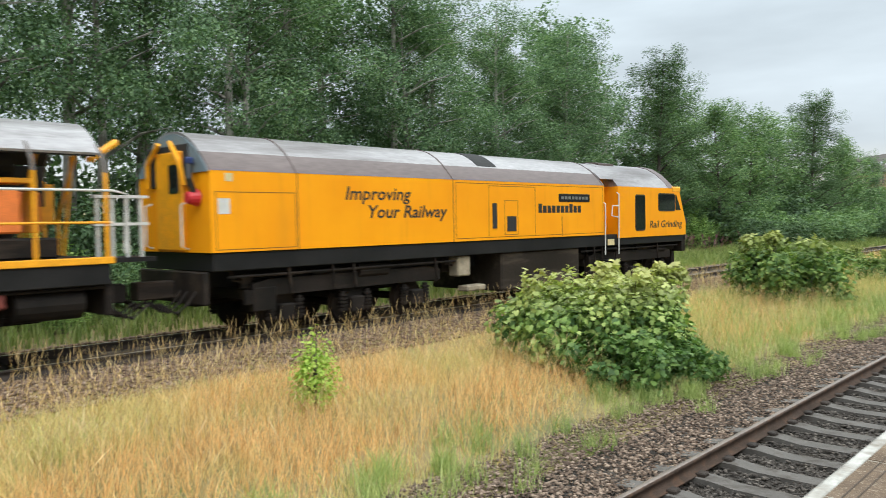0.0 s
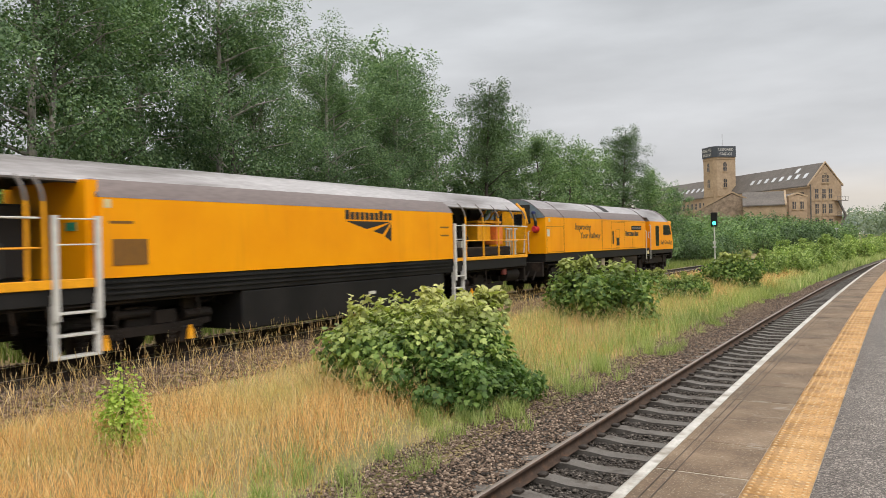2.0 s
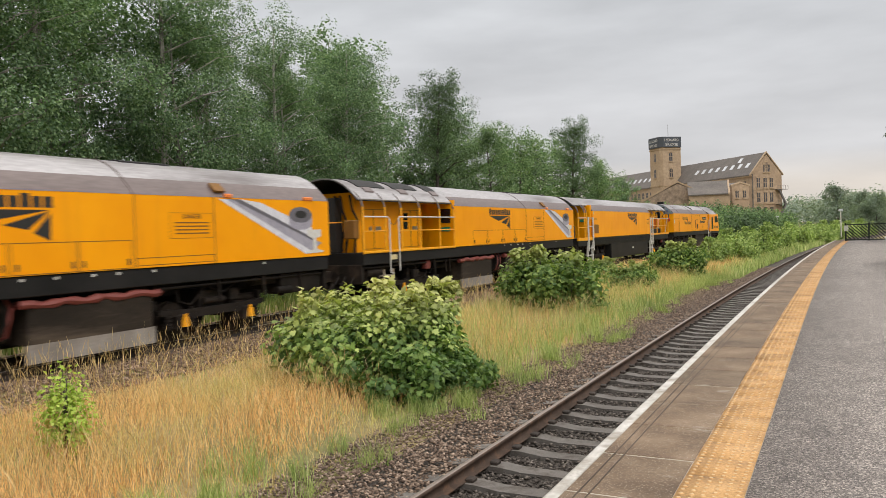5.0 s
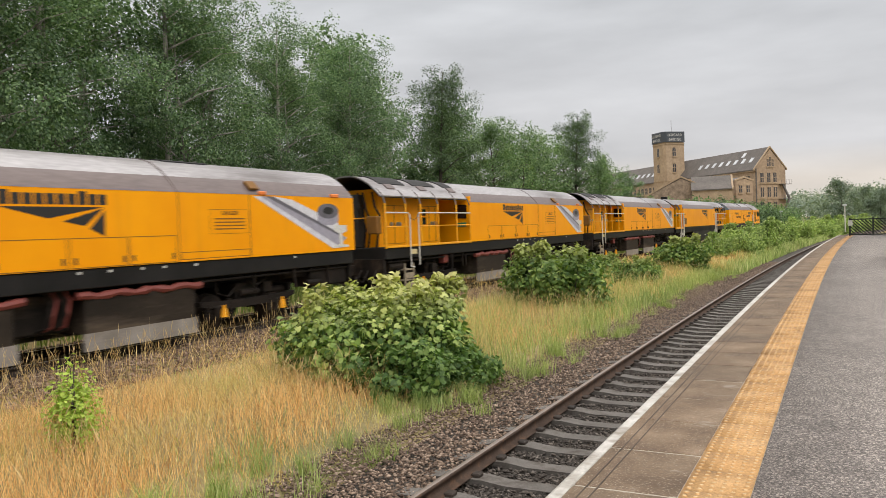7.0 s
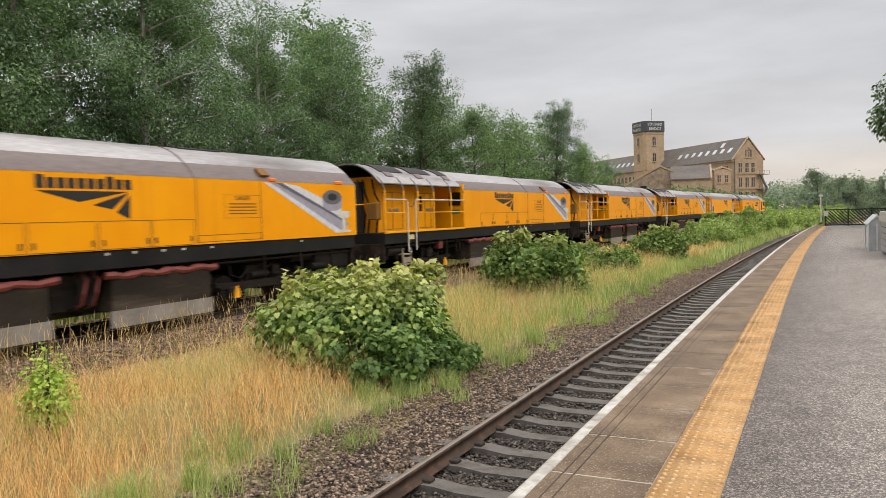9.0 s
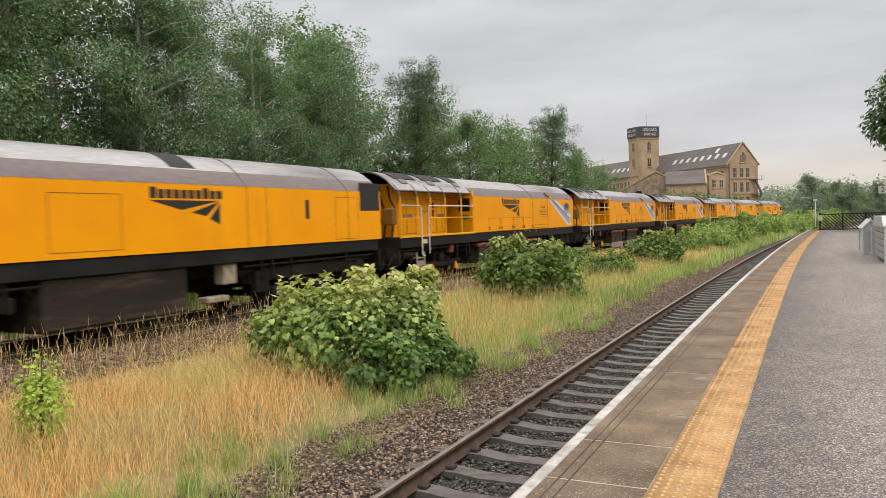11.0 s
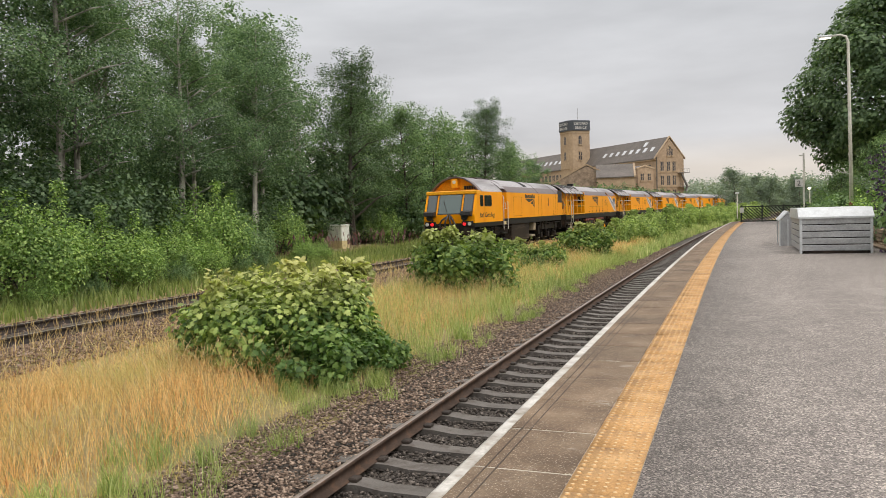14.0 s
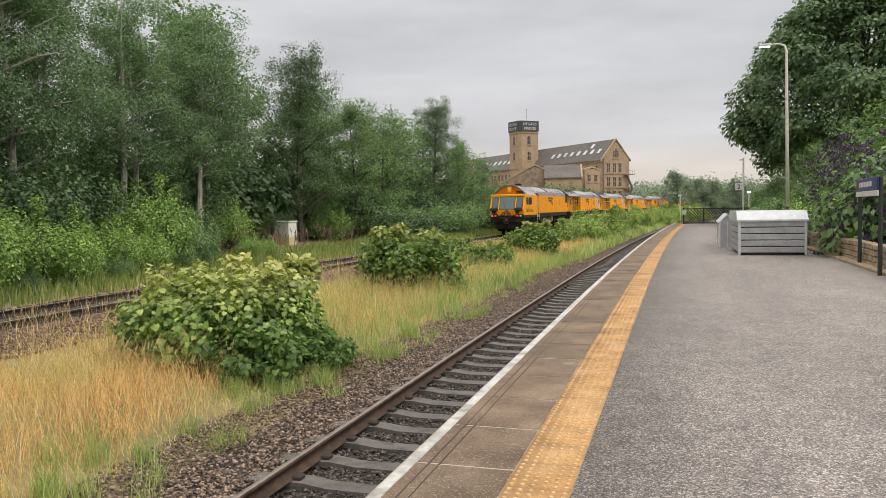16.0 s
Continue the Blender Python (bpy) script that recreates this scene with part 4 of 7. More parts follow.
def coupler(parent, y, d):
    bm = boxes((-0.18, 0.18, min(y, y + d * 0.75), max(y, y + d * 0.75), 0.8, 1.12), bevel=0.02)
    box(bm, -1.25, 1.25, y - 0.06, y + 0.06, 0.72, 1.3, 0.02)
    for x in (-0.6, -0.35, 0.4, 0.65, 0.95):
        tube(bm, [(x, y, 1.0), (x, y + d * 0.2, 0.75), (x + 0.05, y + d * 0.45, 0.6), (x, y + d * 0.75, 0.8)], 0.028, 6)
    part("coupler", bm, M_DARK, parent, "coupler with hanging air hoses")


def bar_text(name, parent, y0, y1, z, h, x=W2):
    """A name that is drawn as plain blocks."""
    w = (y1 - y0) / 10
    for k in range(10):
        part("letter_bar", boxes((x - 0.002, x + 0.004, y0 + k * w + 0.022, y0 + (k + 1) * w - 0.022, z, z + h * (0.9 if k in (0, 7) else 0.72))), M_BLACK, parent)


def emblem(parent, y0, y1, z0, z1, x=W2):
    """A dark wedge split by two pale rays."""
    bm = bmesh.new()
    w, h = y1 - y0, z1 - z0
    for tri in (((0, 1), (0.97, 1), (0.42, 0.62)), ((0.97, 0.97), (0.77, 0.36), (0.56, 0.52)), ((0.98, 0.9), (0.97, 0.0), (0.82, 0.26))):
        lo = [bm.verts.new((x - 0.002, y0 + a * w, z0 + b * h)) for a, b in tri]
        hi = [bm.verts.new((x + 0.004, y0 + a * w, z0 + b * h)) for a, b in tri]
        bm.faces.new(hi)
        for k in range(3):
            bm.faces.new((lo[k], lo[(k + 1) % 3], hi[(k + 1) % 3], hi[k]))
    bmesh.ops.recalc_face_normals(bm, faces=bm.faces)
    part("emblem", bm, M_BLACK, parent)


def handrail(parent, pts, mat=None, r=0.02, name="handrail"):
    part(name, tube(bmesh.new(), pts, r, 7), mat or M_WHITE, parent)


def ladder(parent, y, w=0.75, z0=0.3, z1=2.75, x=W2 + 0.03, plates=True):
    """White access ladder: two flat uprights, treads below the deck and rungs above it."""
    lad = None
    for q in (y - w / 2, y + w / 2):
        pts = [(x + 0.03, 0.95), (x + 0.03, z1), (x - 0.03, z1), (x - 0.03, 1.4), (x - 0.12, 1.4), (x - 0.12, z0), (x - 0.04, z0), (x - 0.04, 0.95)]
        side = prism(bmesh.new(), pts, q - 0.055, q + 0.055)
        if lad is None:
            lad = part("ladder", side, M_WHITE, parent, "white access ladder")
        else:
            part("upright", side, M_WHITE, lad)
    for z in (z0 + 0.03, z0 + 0.4, z0 + 0.78):
        part("tread", boxes((x - 0.22, x + 0.03, y - w / 2 + 0.05, y + w / 2 - 0.05, z - 0.02, z + 0.02), bevel=0.005), M_WHITE, lad)
    for z in (z1 - 0.06, z1 - 0.5):
        part("rung", tube(bmesh.new(), [(x, y - w / 2 + 0.05, z), (x, y + w / 2 - 0.05, z)], 0.016, 6), M_WHITE, lad)


def flat_poly(name, parent, pts, mat, x, t=0.004):
    bm = bmesh.new()
    prism(bm, pts, x - 0.002, x + t, "x")
    part(name, bm, mat, parent)


def pane(name, parent, y0, y1, z0, z1, mat=None, x=W2, rim=0.035):
    """A window with a rubber frame."""
    def rounded(g, r):
        a0, a1, b0, b1 = y0 - g, y1 + g, z0 - g, z1 + g
        pts = []
        for cy, cz, st in ((a1 - r, b1 - r, 0), (a0 + r, b1 - r, 90), (a0 + r, b0 + r, 180), (a1 - r, b0 + r, 270)):
            pts += [(cy + r * math.cos(radians(st + q)), cz + r * math.sin(radians(st + q))) for q in (0, 30, 60, 90)]
        return pts

    fr = part(name, prism(bmesh.new(), rounded(rim, 0.09), x - 0.01, x + 0.012, "x"), M_BLACK, parent)
    part("glass", prism(bmesh.new(), rounded(0.0, 0.07), x + 0.006, x + 0.017, "x"), mat or M_GLASS_DARK, fr)


def solebar(parent, y0, y1, z0=1.3, z1=Z_SILL, w=1.32, mat=None):
    bm = boxes((-w, w, y0, y1, z0, z1 - 0.005), bevel=0.015)
    box(bm, -0.35, 0.35, y0 + 0.1, y1 - 0.1, 0.95, z0)
    part("solebar", bm, mat or M_SOLE, parent, "black underframe beam")


def loco(front, label):
    """Driving vehicle, 18 m: machine body, recessed doorway and cab. front +1: cab at +y."""
    d = front
    v = thing("rail_grinder_cab_car", None, label, "train", "cars of the rail grinding train")

    def rng_y(a, b):
        return (a, b) if d > 0 else (-b, -a)

    shell(v, *rng_y(-9.0, 3.77))
    solebar(v, -8.95, 8.85, 1.3)
    # doorway between body and cab
    y0, y1 = rng_y(3.77, 4.54)
    part("vestibule", boxes((-0.85, 0.85, y0, y1, 1.6, 3.5)), M_YELLOW, v, "recessed yellow doorway")
    part("vestibule_roof", prism(bmesh.new(), roof_outline(W2 - 0.12, 3.3, Z_RIDGE - 0.02), y0 - 0.02, y1 + 0.02), M_ROOF, v)
    # cab with a raked front
    bm = bmesh.new()
    y0, y1 = d * 4.54, d * 8.97
    yr, yt = d * 8.5, d * 8.05
    side = [(y0, 1.52), (y1, 1.52), (d * 8.99, 1.95), (yr, Z_EAVE), (y0, Z_EAVE)]
    prism(bm, side, -W2, W2, "x")
    part("cab", bm, M_YELLOW, v, "yellow driving cab")
    bm = bmesh.new()
    prism(bm, roof_outline(), min(y0, yt - d * 0.28), max(y0, yt - d * 0.28))
    part("cab_roof", bm, M_ROOF, v, "curved silver-grey cab roof")
    bm = bmesh.new()
    a, b = sorted((yt - d * 0.279, yt - d * 0.24))
    prism(bm, roof_outline(W2 - 0.05, Z_EAVE + 0.02, Z_RIDGE - 0.04), a, b)
    part("visor_panel", bm, M_YELLOW_STEEL, v, "yellow arched panel over the windscreen")
    o, i = roof_outline(W2 + 0.01, Z_EAVE, Z_RIDGE + 0.02), roof_outline(W2 - 0.06, Z_EAVE, Z_RIDGE - 0.05)
    a, b = sorted((yt - d * 0.283, yt + d * 0.1))
    part("visor_rim", prism(bmesh.new(), o + i[::-1], a, b), M_ROOF_BAND, v, "dark hooded rim of the roof end")
    a, b = sorted((yt - d * 0.05, yr + d * 0.12))
    part("windscreen_header", boxes((-W2 - 0.01, W2 + 0.01, a, b, Z_EAVE - 0.13, Z_EAVE + 0.06), bevel=0.03), M_YELLOW_STEEL, v)
    a, b = sorted((yt - d * 0.25, yt + d * 0.1))
    lamp = part("head_lamp", boxes((-0.16, 0.16, a, b, 3.3, 3.76), bevel=0.02), M_YELLOW_STEEL, v)
    bm = bmesh.new()
    disc(bm, (0, yt + d * 0.11, 3.6), 0.09, 0.04, "y", 16)
    part("lens", bm, M_LENS, lamp)
    bm = bmesh.new()
    s = -d * 1.0
    for k in range(5):
        box(bm, *sorted((d * -0.42 - d * k * 0.13, d * -0.52 - d * k * 0.13)), *sorted((yt - d * 0.245, yt - d * 0.2)), 3.22, 3.4)
    part("number_bars", bm, M_BLACK, v)
    # windscreens lie in the raked face
    lo, hi = Vector((0, d * 8.99, 1.95)), Vector((0, yr, Z_EAVE))
    up = (hi - lo).normalized()
    out = Vector((0, up.z * d, -up.y * d))

    def screen(name, x0, x1, s0, s1, mat, lift, t):
        bm = bmesh.new()
        vs = []
        for o in (0, t):
            for x, s in ((x0, s0), (x1, s0), (x1, s1), (x0, s1)):
                p = lo + up * s + out * (lift + o)
                vs.append(bm.verts.new((x, p.y, p.z)))
        bm.faces.new(vs[4:])
        bm.faces.new(vs[:4][::-1])
        for k in range(4):
            bm.faces.new((vs[k], vs[(k + 1) % 4], vs[4 + (k + 1) % 4], vs[4 + k]))
        bmesh.ops.recalc_face_normals(bm, faces=bm.faces)
        return part(name, bm, mat, v)

    for x0, x1, mat in ((-1.2, -0.76, M_GLASS_SIDE), (-0.58, 0.58, M_GLASS_CAB), (0.76, 1.2, M_GLASS_SIDE)):
        screen("windscreen_frame", x0 - 0.045, x1 + 0.045, 0.02, 1.12, M_BLACK, -0.01, 0.022)
        screen("windscreen", x0, x1, 0.065, 1.075, mat, 0.004, 0.016)
    wp = lo + up * 0.1 + out * 0.04
    wq = lo + up * 0.75 + out * 0.045
    part("wiper", tube(bmesh.new(), [(0.1 * d, wp.y, wp.z), (0.36 * d, wq.y, wq.z)], 0.012, 5), M_BLACK, v)
    # nose: lamp clusters, pipes, buffer beam
    yn = d * 8.97
    for s in (-1, 1):
        x = s * 1.0
        cl = part("lamp_cluster", boxes((x - 0.3, x + 0.3, *sorted((yn, yn + d * 0.14)), 1.36, 1.62), bevel=0.03), M_SOLE, v, "black tail lamp cluster")
        for q, m in ((-0.13 * s, M_TAIL), (0.14 * s, M_LENS)):
            bm = bmesh.new()
            disc(bm, (x + q, yn + d * 0.16, 1.49), 0.085, 0.05, "y", 16)
            part("lamp", bm, m, cl)
        bm = bmesh.new()
        for z, r in ((1.82, 0.15), (1.98, 0.11), (1.88, 0.13)):
            disc(bm, (x * 0.93 + (z - 1.9), yn + d * 0.12, z), r, 0.16, "y", 12)
        tube(bm, [(x, yn + d * 0.1, 1.9), (x * 0.8, yn + d * 0.2, 1.7), (x * 0.9, yn + d * 0.15, 1.55)], 0.04, 6)
        part("horn_and_camera", bm, M_BLACK, v)
        bm = bmesh.new()
        prism(bm, [(yn + d * 0.02, 1.86), (yn + d * 0.36, 1.92), (yn + d * 0.34, 2.08), (yn + d * 0.02, 2.14)], s * 0.98 - 0.27, s * 0.98 + 0.27, "x")
        part("camera_hood", bm, M_BLACK, v, "black camera hood under the windscreen corner")
    bm = boxes((-1.3, 1.3, *sorted((d * 8.8, d * 9.06)), 0.95, 1.5), (-0.95, 0.95, *sorted((d * 8.75, d * 8.95)), 0.45, 0.97), bevel=0.03)
    box(bm, -0.16, 0.16, *sorted((d * 9.0, d * 9.45)), 0.85, 1.15, 0.03)
    part("buffer_beam", bm, M_DARK, v, "dirty buffer beam with drawgear")
    for x in (-0.3, -0.1, 0.12, 0.28):
        bm = tube(bmesh.new(), [(x * 0.4, d * 9.0, 2.0 - abs(x) * 0.5), (x, d * 9.2, 1.7), (x * 1.5, d * 9.22, 1.45), (x, d * 9.1, 1.2)], 0.045, 6)
        part("air_hose", bm, M_BLACK, v)
    bm = bmesh.new()
    disc(bm, (0.05, d * 9.3, 1.2), 0.08, 0.12, "y", 12)
    box(bm, -0.5, 0.4, *sorted((d * 9.05, d * 9.12)), 1.28, 1.36, 0.01)
    part("brake_cock", bm, M_RED, v, "red brake pipe cocks")
    # side windows and handrails at the doorway, steps under it
    for y in (3.74, 4.5):
        handrail(v, [(W2 + 0.04, d * y, 1.05), (W2 + 0.06, d * y, 2.85 if y > 4 else 2.55), (W2 - 0.02, d * y, 2.9 if y > 4 else 2.6)])
    handrail(v, [(W2 + 0.05, d * 4.5, 2.5), (W2 + 0.05, d * 4.15, 2.5), (W2 + 0.05, d * 4.1, 2.2), (W2 + 0.05, d * 4.5, 2.15)])
    bm = boxes(*[(W2 - 0.35, W2, *sorted((d * 3.82, d * 4.48)), z, z + 0.04) for z in (0.5, 0.85, 1.2)])
    part("steps", bm, M_SOLE, v)
    part("step_plate", boxes((W2 - 0.01, W2 + 0.01, *sorted((d * 3.95, d * 4.3)), 1.32, 1.5)), M_CREAM, v)
    bogie(v, -5.55, (-1.75, 0.0, 1.75), True)
    bogie(v, 5.75, (-1.75, 0.0, 1.75), True)
    bm = boxes((-1.25, 1.25, *rng_y(-0.9, 2.6), 0.32, 1.32), bevel=0.05)
    part("fuel_tank", bm, M_SKIRT, v, "sooty fuel tank between the bogies")
    bm = boxes((0.9, 1.22, *rng_y(-2.5, -2.05), 0.8, 1.28), (0.9, 1.24, *rng_y(-2.2, -1.5), 0.42, 0.56), bevel=0.03)
    part("equipment_box", bm, M_GRUBBY, v, "faded cream equipment box")
    coupler(v, d * -9.05, -d)
    # rear end: blue-grey corner of the roof and a recess with pipes
    a, b = rng_y(-9.03, -8.99)
    part("end_panel", prism(bmesh.new(), roof_outline(W2 - 0.01, Z_EAVE - 0.02, Z_RIDGE - 0.04), a, b), M_GREY_PANEL, v, "blue-grey roof end panel")
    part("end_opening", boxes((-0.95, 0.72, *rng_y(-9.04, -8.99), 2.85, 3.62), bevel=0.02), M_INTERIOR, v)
    door = part("end_door", boxes((-0.55, 0.5, *rng_y(-9.06, -9.0), 1.66, 3.5), bevel=0.03), M_YELLOW_STEEL, v, "yellow end door with a small window")
    part("door_window", boxes((0.0, 0.38, *rng_y(-9.075, -9.05), 2.72, 3.25), bevel=0.02), M_GLASS_DARK, door)
    for x0, x1 in ((-0.8, -0.3), (0.62, 0.15)):
        part("end_frame", tube(bmesh.new(), [(x0, d * -9.09, 2.85), (x0 * 0.8 + x1 * 0.2, d * -9.13, 3.3), (x1, d * -9.1, 3.66)], 0.05, 6), M_YELLOW_STEEL, v, "yellow end framing")
    part("red_fitting", disc(bmesh.new(), (0.95, d * -9.12, 2.62), 0.16, 0.2, "y", 14, 0.1), M_TAIL_OFF, v, "red fitting on the end wall")
    bm = tube(bmesh.new(), [(0.98, d * -9.06, 2.6), (1.02, d * -9.2, 2.95), (0.9, d * -9.14, 3.25)], 0.06, 7)
    part("end_hose", bm, M_BLACK, v, "dark hose on the end wall")
    part("blue_coupling", boxes((0.84, 0.98, *rng_y(-9.2, -9.06), 3.2, 3.34), bevel=0.03), M_SIGN_BLUE, v)
    for x in (-0.7, 0.7):
        part("end_rail", tube(bmesh.new(), [(x, d * -9.08, 1.7), (x, d * -9.2, 1.75), (x, d * -9.2, 2.5), (x, d * -9.08, 2.55)], 0.02, 6), M_WHITE, v)
    clutter(v, -8.6, -2.6, 3)
    clutter(v, 2.7, 8.6, 4)
    for y in (-7.16, -2.78):
        line(v, d * y)
        roof_rib(v, d * y)
    roof_rib(v, d * 3.7)
    roof_patch(v, *rng_y(-1.5, -0.75), 0.25, 1.0, M_INTERIOR, "roof_vent")
    roof_patch(v, *rng_y(5.0, 5.9), -0.4, 0.4, M_ROOF_BAND, "roof_hatch", 0.05)
    return v


def build_loco_front():
    v = loco(1, "yellow rail grinding cab car with a silver roof, leading the train")
    lettering("slogan", "Improving", 0.38, M_BLACK, v, on_side(W2 + 0.003, 9.71 - 15.7, 2.6), 0.2, 1.85, 0.006)
    lettering("slogan", "Your Railway", 0.38, M_BLACK, v, on_side(W2 + 0.003, 10.31 - 15.7, 2.22), 0.2, 2.4, 0.006)
    lettering("cab_lettering", "Rail Grinding", 0.32, M_BLACK, v, on_side(W2 + 0.003, 22.17 - 15.7, 1.8), 0.2, 2.25, 0.004)
    bar_text("name_bars", v, 16.2 - 15.7, 18.25 - 15.7, 2.3, 0.27)
    part("nameplate", boxes((W2 - 0.002, W2 + 0.02, 17.15 - 15.7, 18.67 - 15.7, 2.6, 2.82), bevel=0.01), M_SOLE, v, "black nameplate")
    bm = bmesh.new()
    for k in range(8):
        box(bm, W2 + 0.015, W2 + 0.024, 1.55 + k * 0.17, 1.67 + k * 0.17, 2.67, 2.75)
    part("nameplate_bars", bm, M_STEEL, v)
    seam(v, 14.19 - 15.7, 16.09 - 15.7, 1.7, 2.98)
    seam(v, 14.8 - 15.7, 15.35 - 15.7, 1.75, 2.62)
    seam(v, -2.7, 3.7, 1.7, 3.03)
    line(v, 17.3 - 15.7, 1.66, 2.2)
    part("grille", boxes((W2 - 0.002, W2 + 0.012, 14.33 - 15.7, 14.5 - 15.7, 1.92, 2.55)), M_INTERIOR, v)
    part("grille", boxes((W2 - 0.002, W2 + 0.012, 14.9 - 15.7, 15.27 - 15.7, 1.84, 2.22)), M_INTERIOR, v)
    seam(v, -8.9, -7.2, 1.68, 2.72)
    pane("door_window", v, 21.3 - 15.7, 21.85 - 15.7, 1.75, 2.82)
    pane("side_window", v, 22.78 - 15.7, 23.86 - 15.7, 2.36, 2.88)
    flat_poly("quarter_light", v, [(8.24, 2.36), (8.62, 2.36), (8.3, 2.88), (8.24, 2.88)], M_GLASS_DARK, W2 + 0.004)
    part("notice", boxes((W2 - 0.002, W2 + 0.006, -8.85, -8.62, 2.32, 2.6)), M_WHITE, v)
    part("notice", boxes((W2 - 0.002, W2 + 0.006, -8.7, -8.55, 2.9, 3.05)), M_CREAM, v)
    return v


def build_loco_rear():
    v = loco(-1, "yellow rail grinding cab car with red tail lamps")
    c = -106.7
    lettering("cab_lettering", "Rail Grinding", 0.34, M_BLACK, v, on_side(W2 + 0.003, -114.9 - c, 1.78), 0.2, 2.3, 0.004)
    pane("side_window", v, -114.15 - c, -113.1 - c, 2.36, 2.87)
    pane("quarter_light", v, -114.8 - c, -114.4 - c, 2.36, 2.87)
    bar_text("name_bars", v, -106.9 - c, -104.75 - c, 2.78, 0.26)
    emblem(v, -106.9 - c, -104.8 - c, 2.2, 2.74)
    line(v, -103.2 - c)
    seam(v, -109.2 - c, -107.6 - c, 1.75, 2.85)
    part("grille", boxes((W2 - 0.002, W2 + 0.012, -101.6 - c, -101.45 - c, 2.3, 2.8)), M_INTERIOR, v)
    part("side_opening", boxes((W2 - 0.02, W2 + 0.006, -98.9 - c, -97.75 - c, 2.5, 3.35), bevel=0.02), M_INTERIOR, v)
    seam(v, -100.2 - c, -99.0 - c, 1.7, 2.9)
    return v


def arch_post(parent, y, mat=None, x=W2 - 0.02, z0=1.6):
    """A cage post that bends in under the roof."""
    k = 1 if x > 0 else -1
    post = part("cage_post", tube(bmesh.new(), [(x, y, z0), (x, y, 2.98)], 0.032, 8), mat or M_YELLOW_STEEL, parent)
    pts = [(x, y, 2.97), (x - 0.05 * k, y, 3.14), (x - 0.14 * k, y, 3.28), (x - 0.3 * k, y, 3.42)]
    part("post_bow", tube(bmesh.new(), pts, 0.03, 8), M_STEEL_GREY, post, "grey curved top of the post")


def cage_roof(parent, y0, y1, drop=0.2):
    """Thin curved canopy over an open end, with a black sheet under it."""
    o = [p for p in roof_outline(W2 + 0.004, Z_EAVE, Z_RIDGE, 25) if p[1] > Z_EAVE + drop]
    i = [(x * 0.985, z - 0.035) for x, z in o]
    part("canopy", prism(bmesh.new(), o + i[::-1], y0, y1), M_ROOF, parent, "thin silver canopy over the open deck")
    # black sheet added so that the canopy's underside reads dark
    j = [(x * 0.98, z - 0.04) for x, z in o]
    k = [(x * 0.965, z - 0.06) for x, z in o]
    part("canopy_lining", prism(bmesh.new(), j + k[::-1], y0 + 0.03, y1 - 0.03), M_INTERIOR, parent, "black sheet added under the canopy")


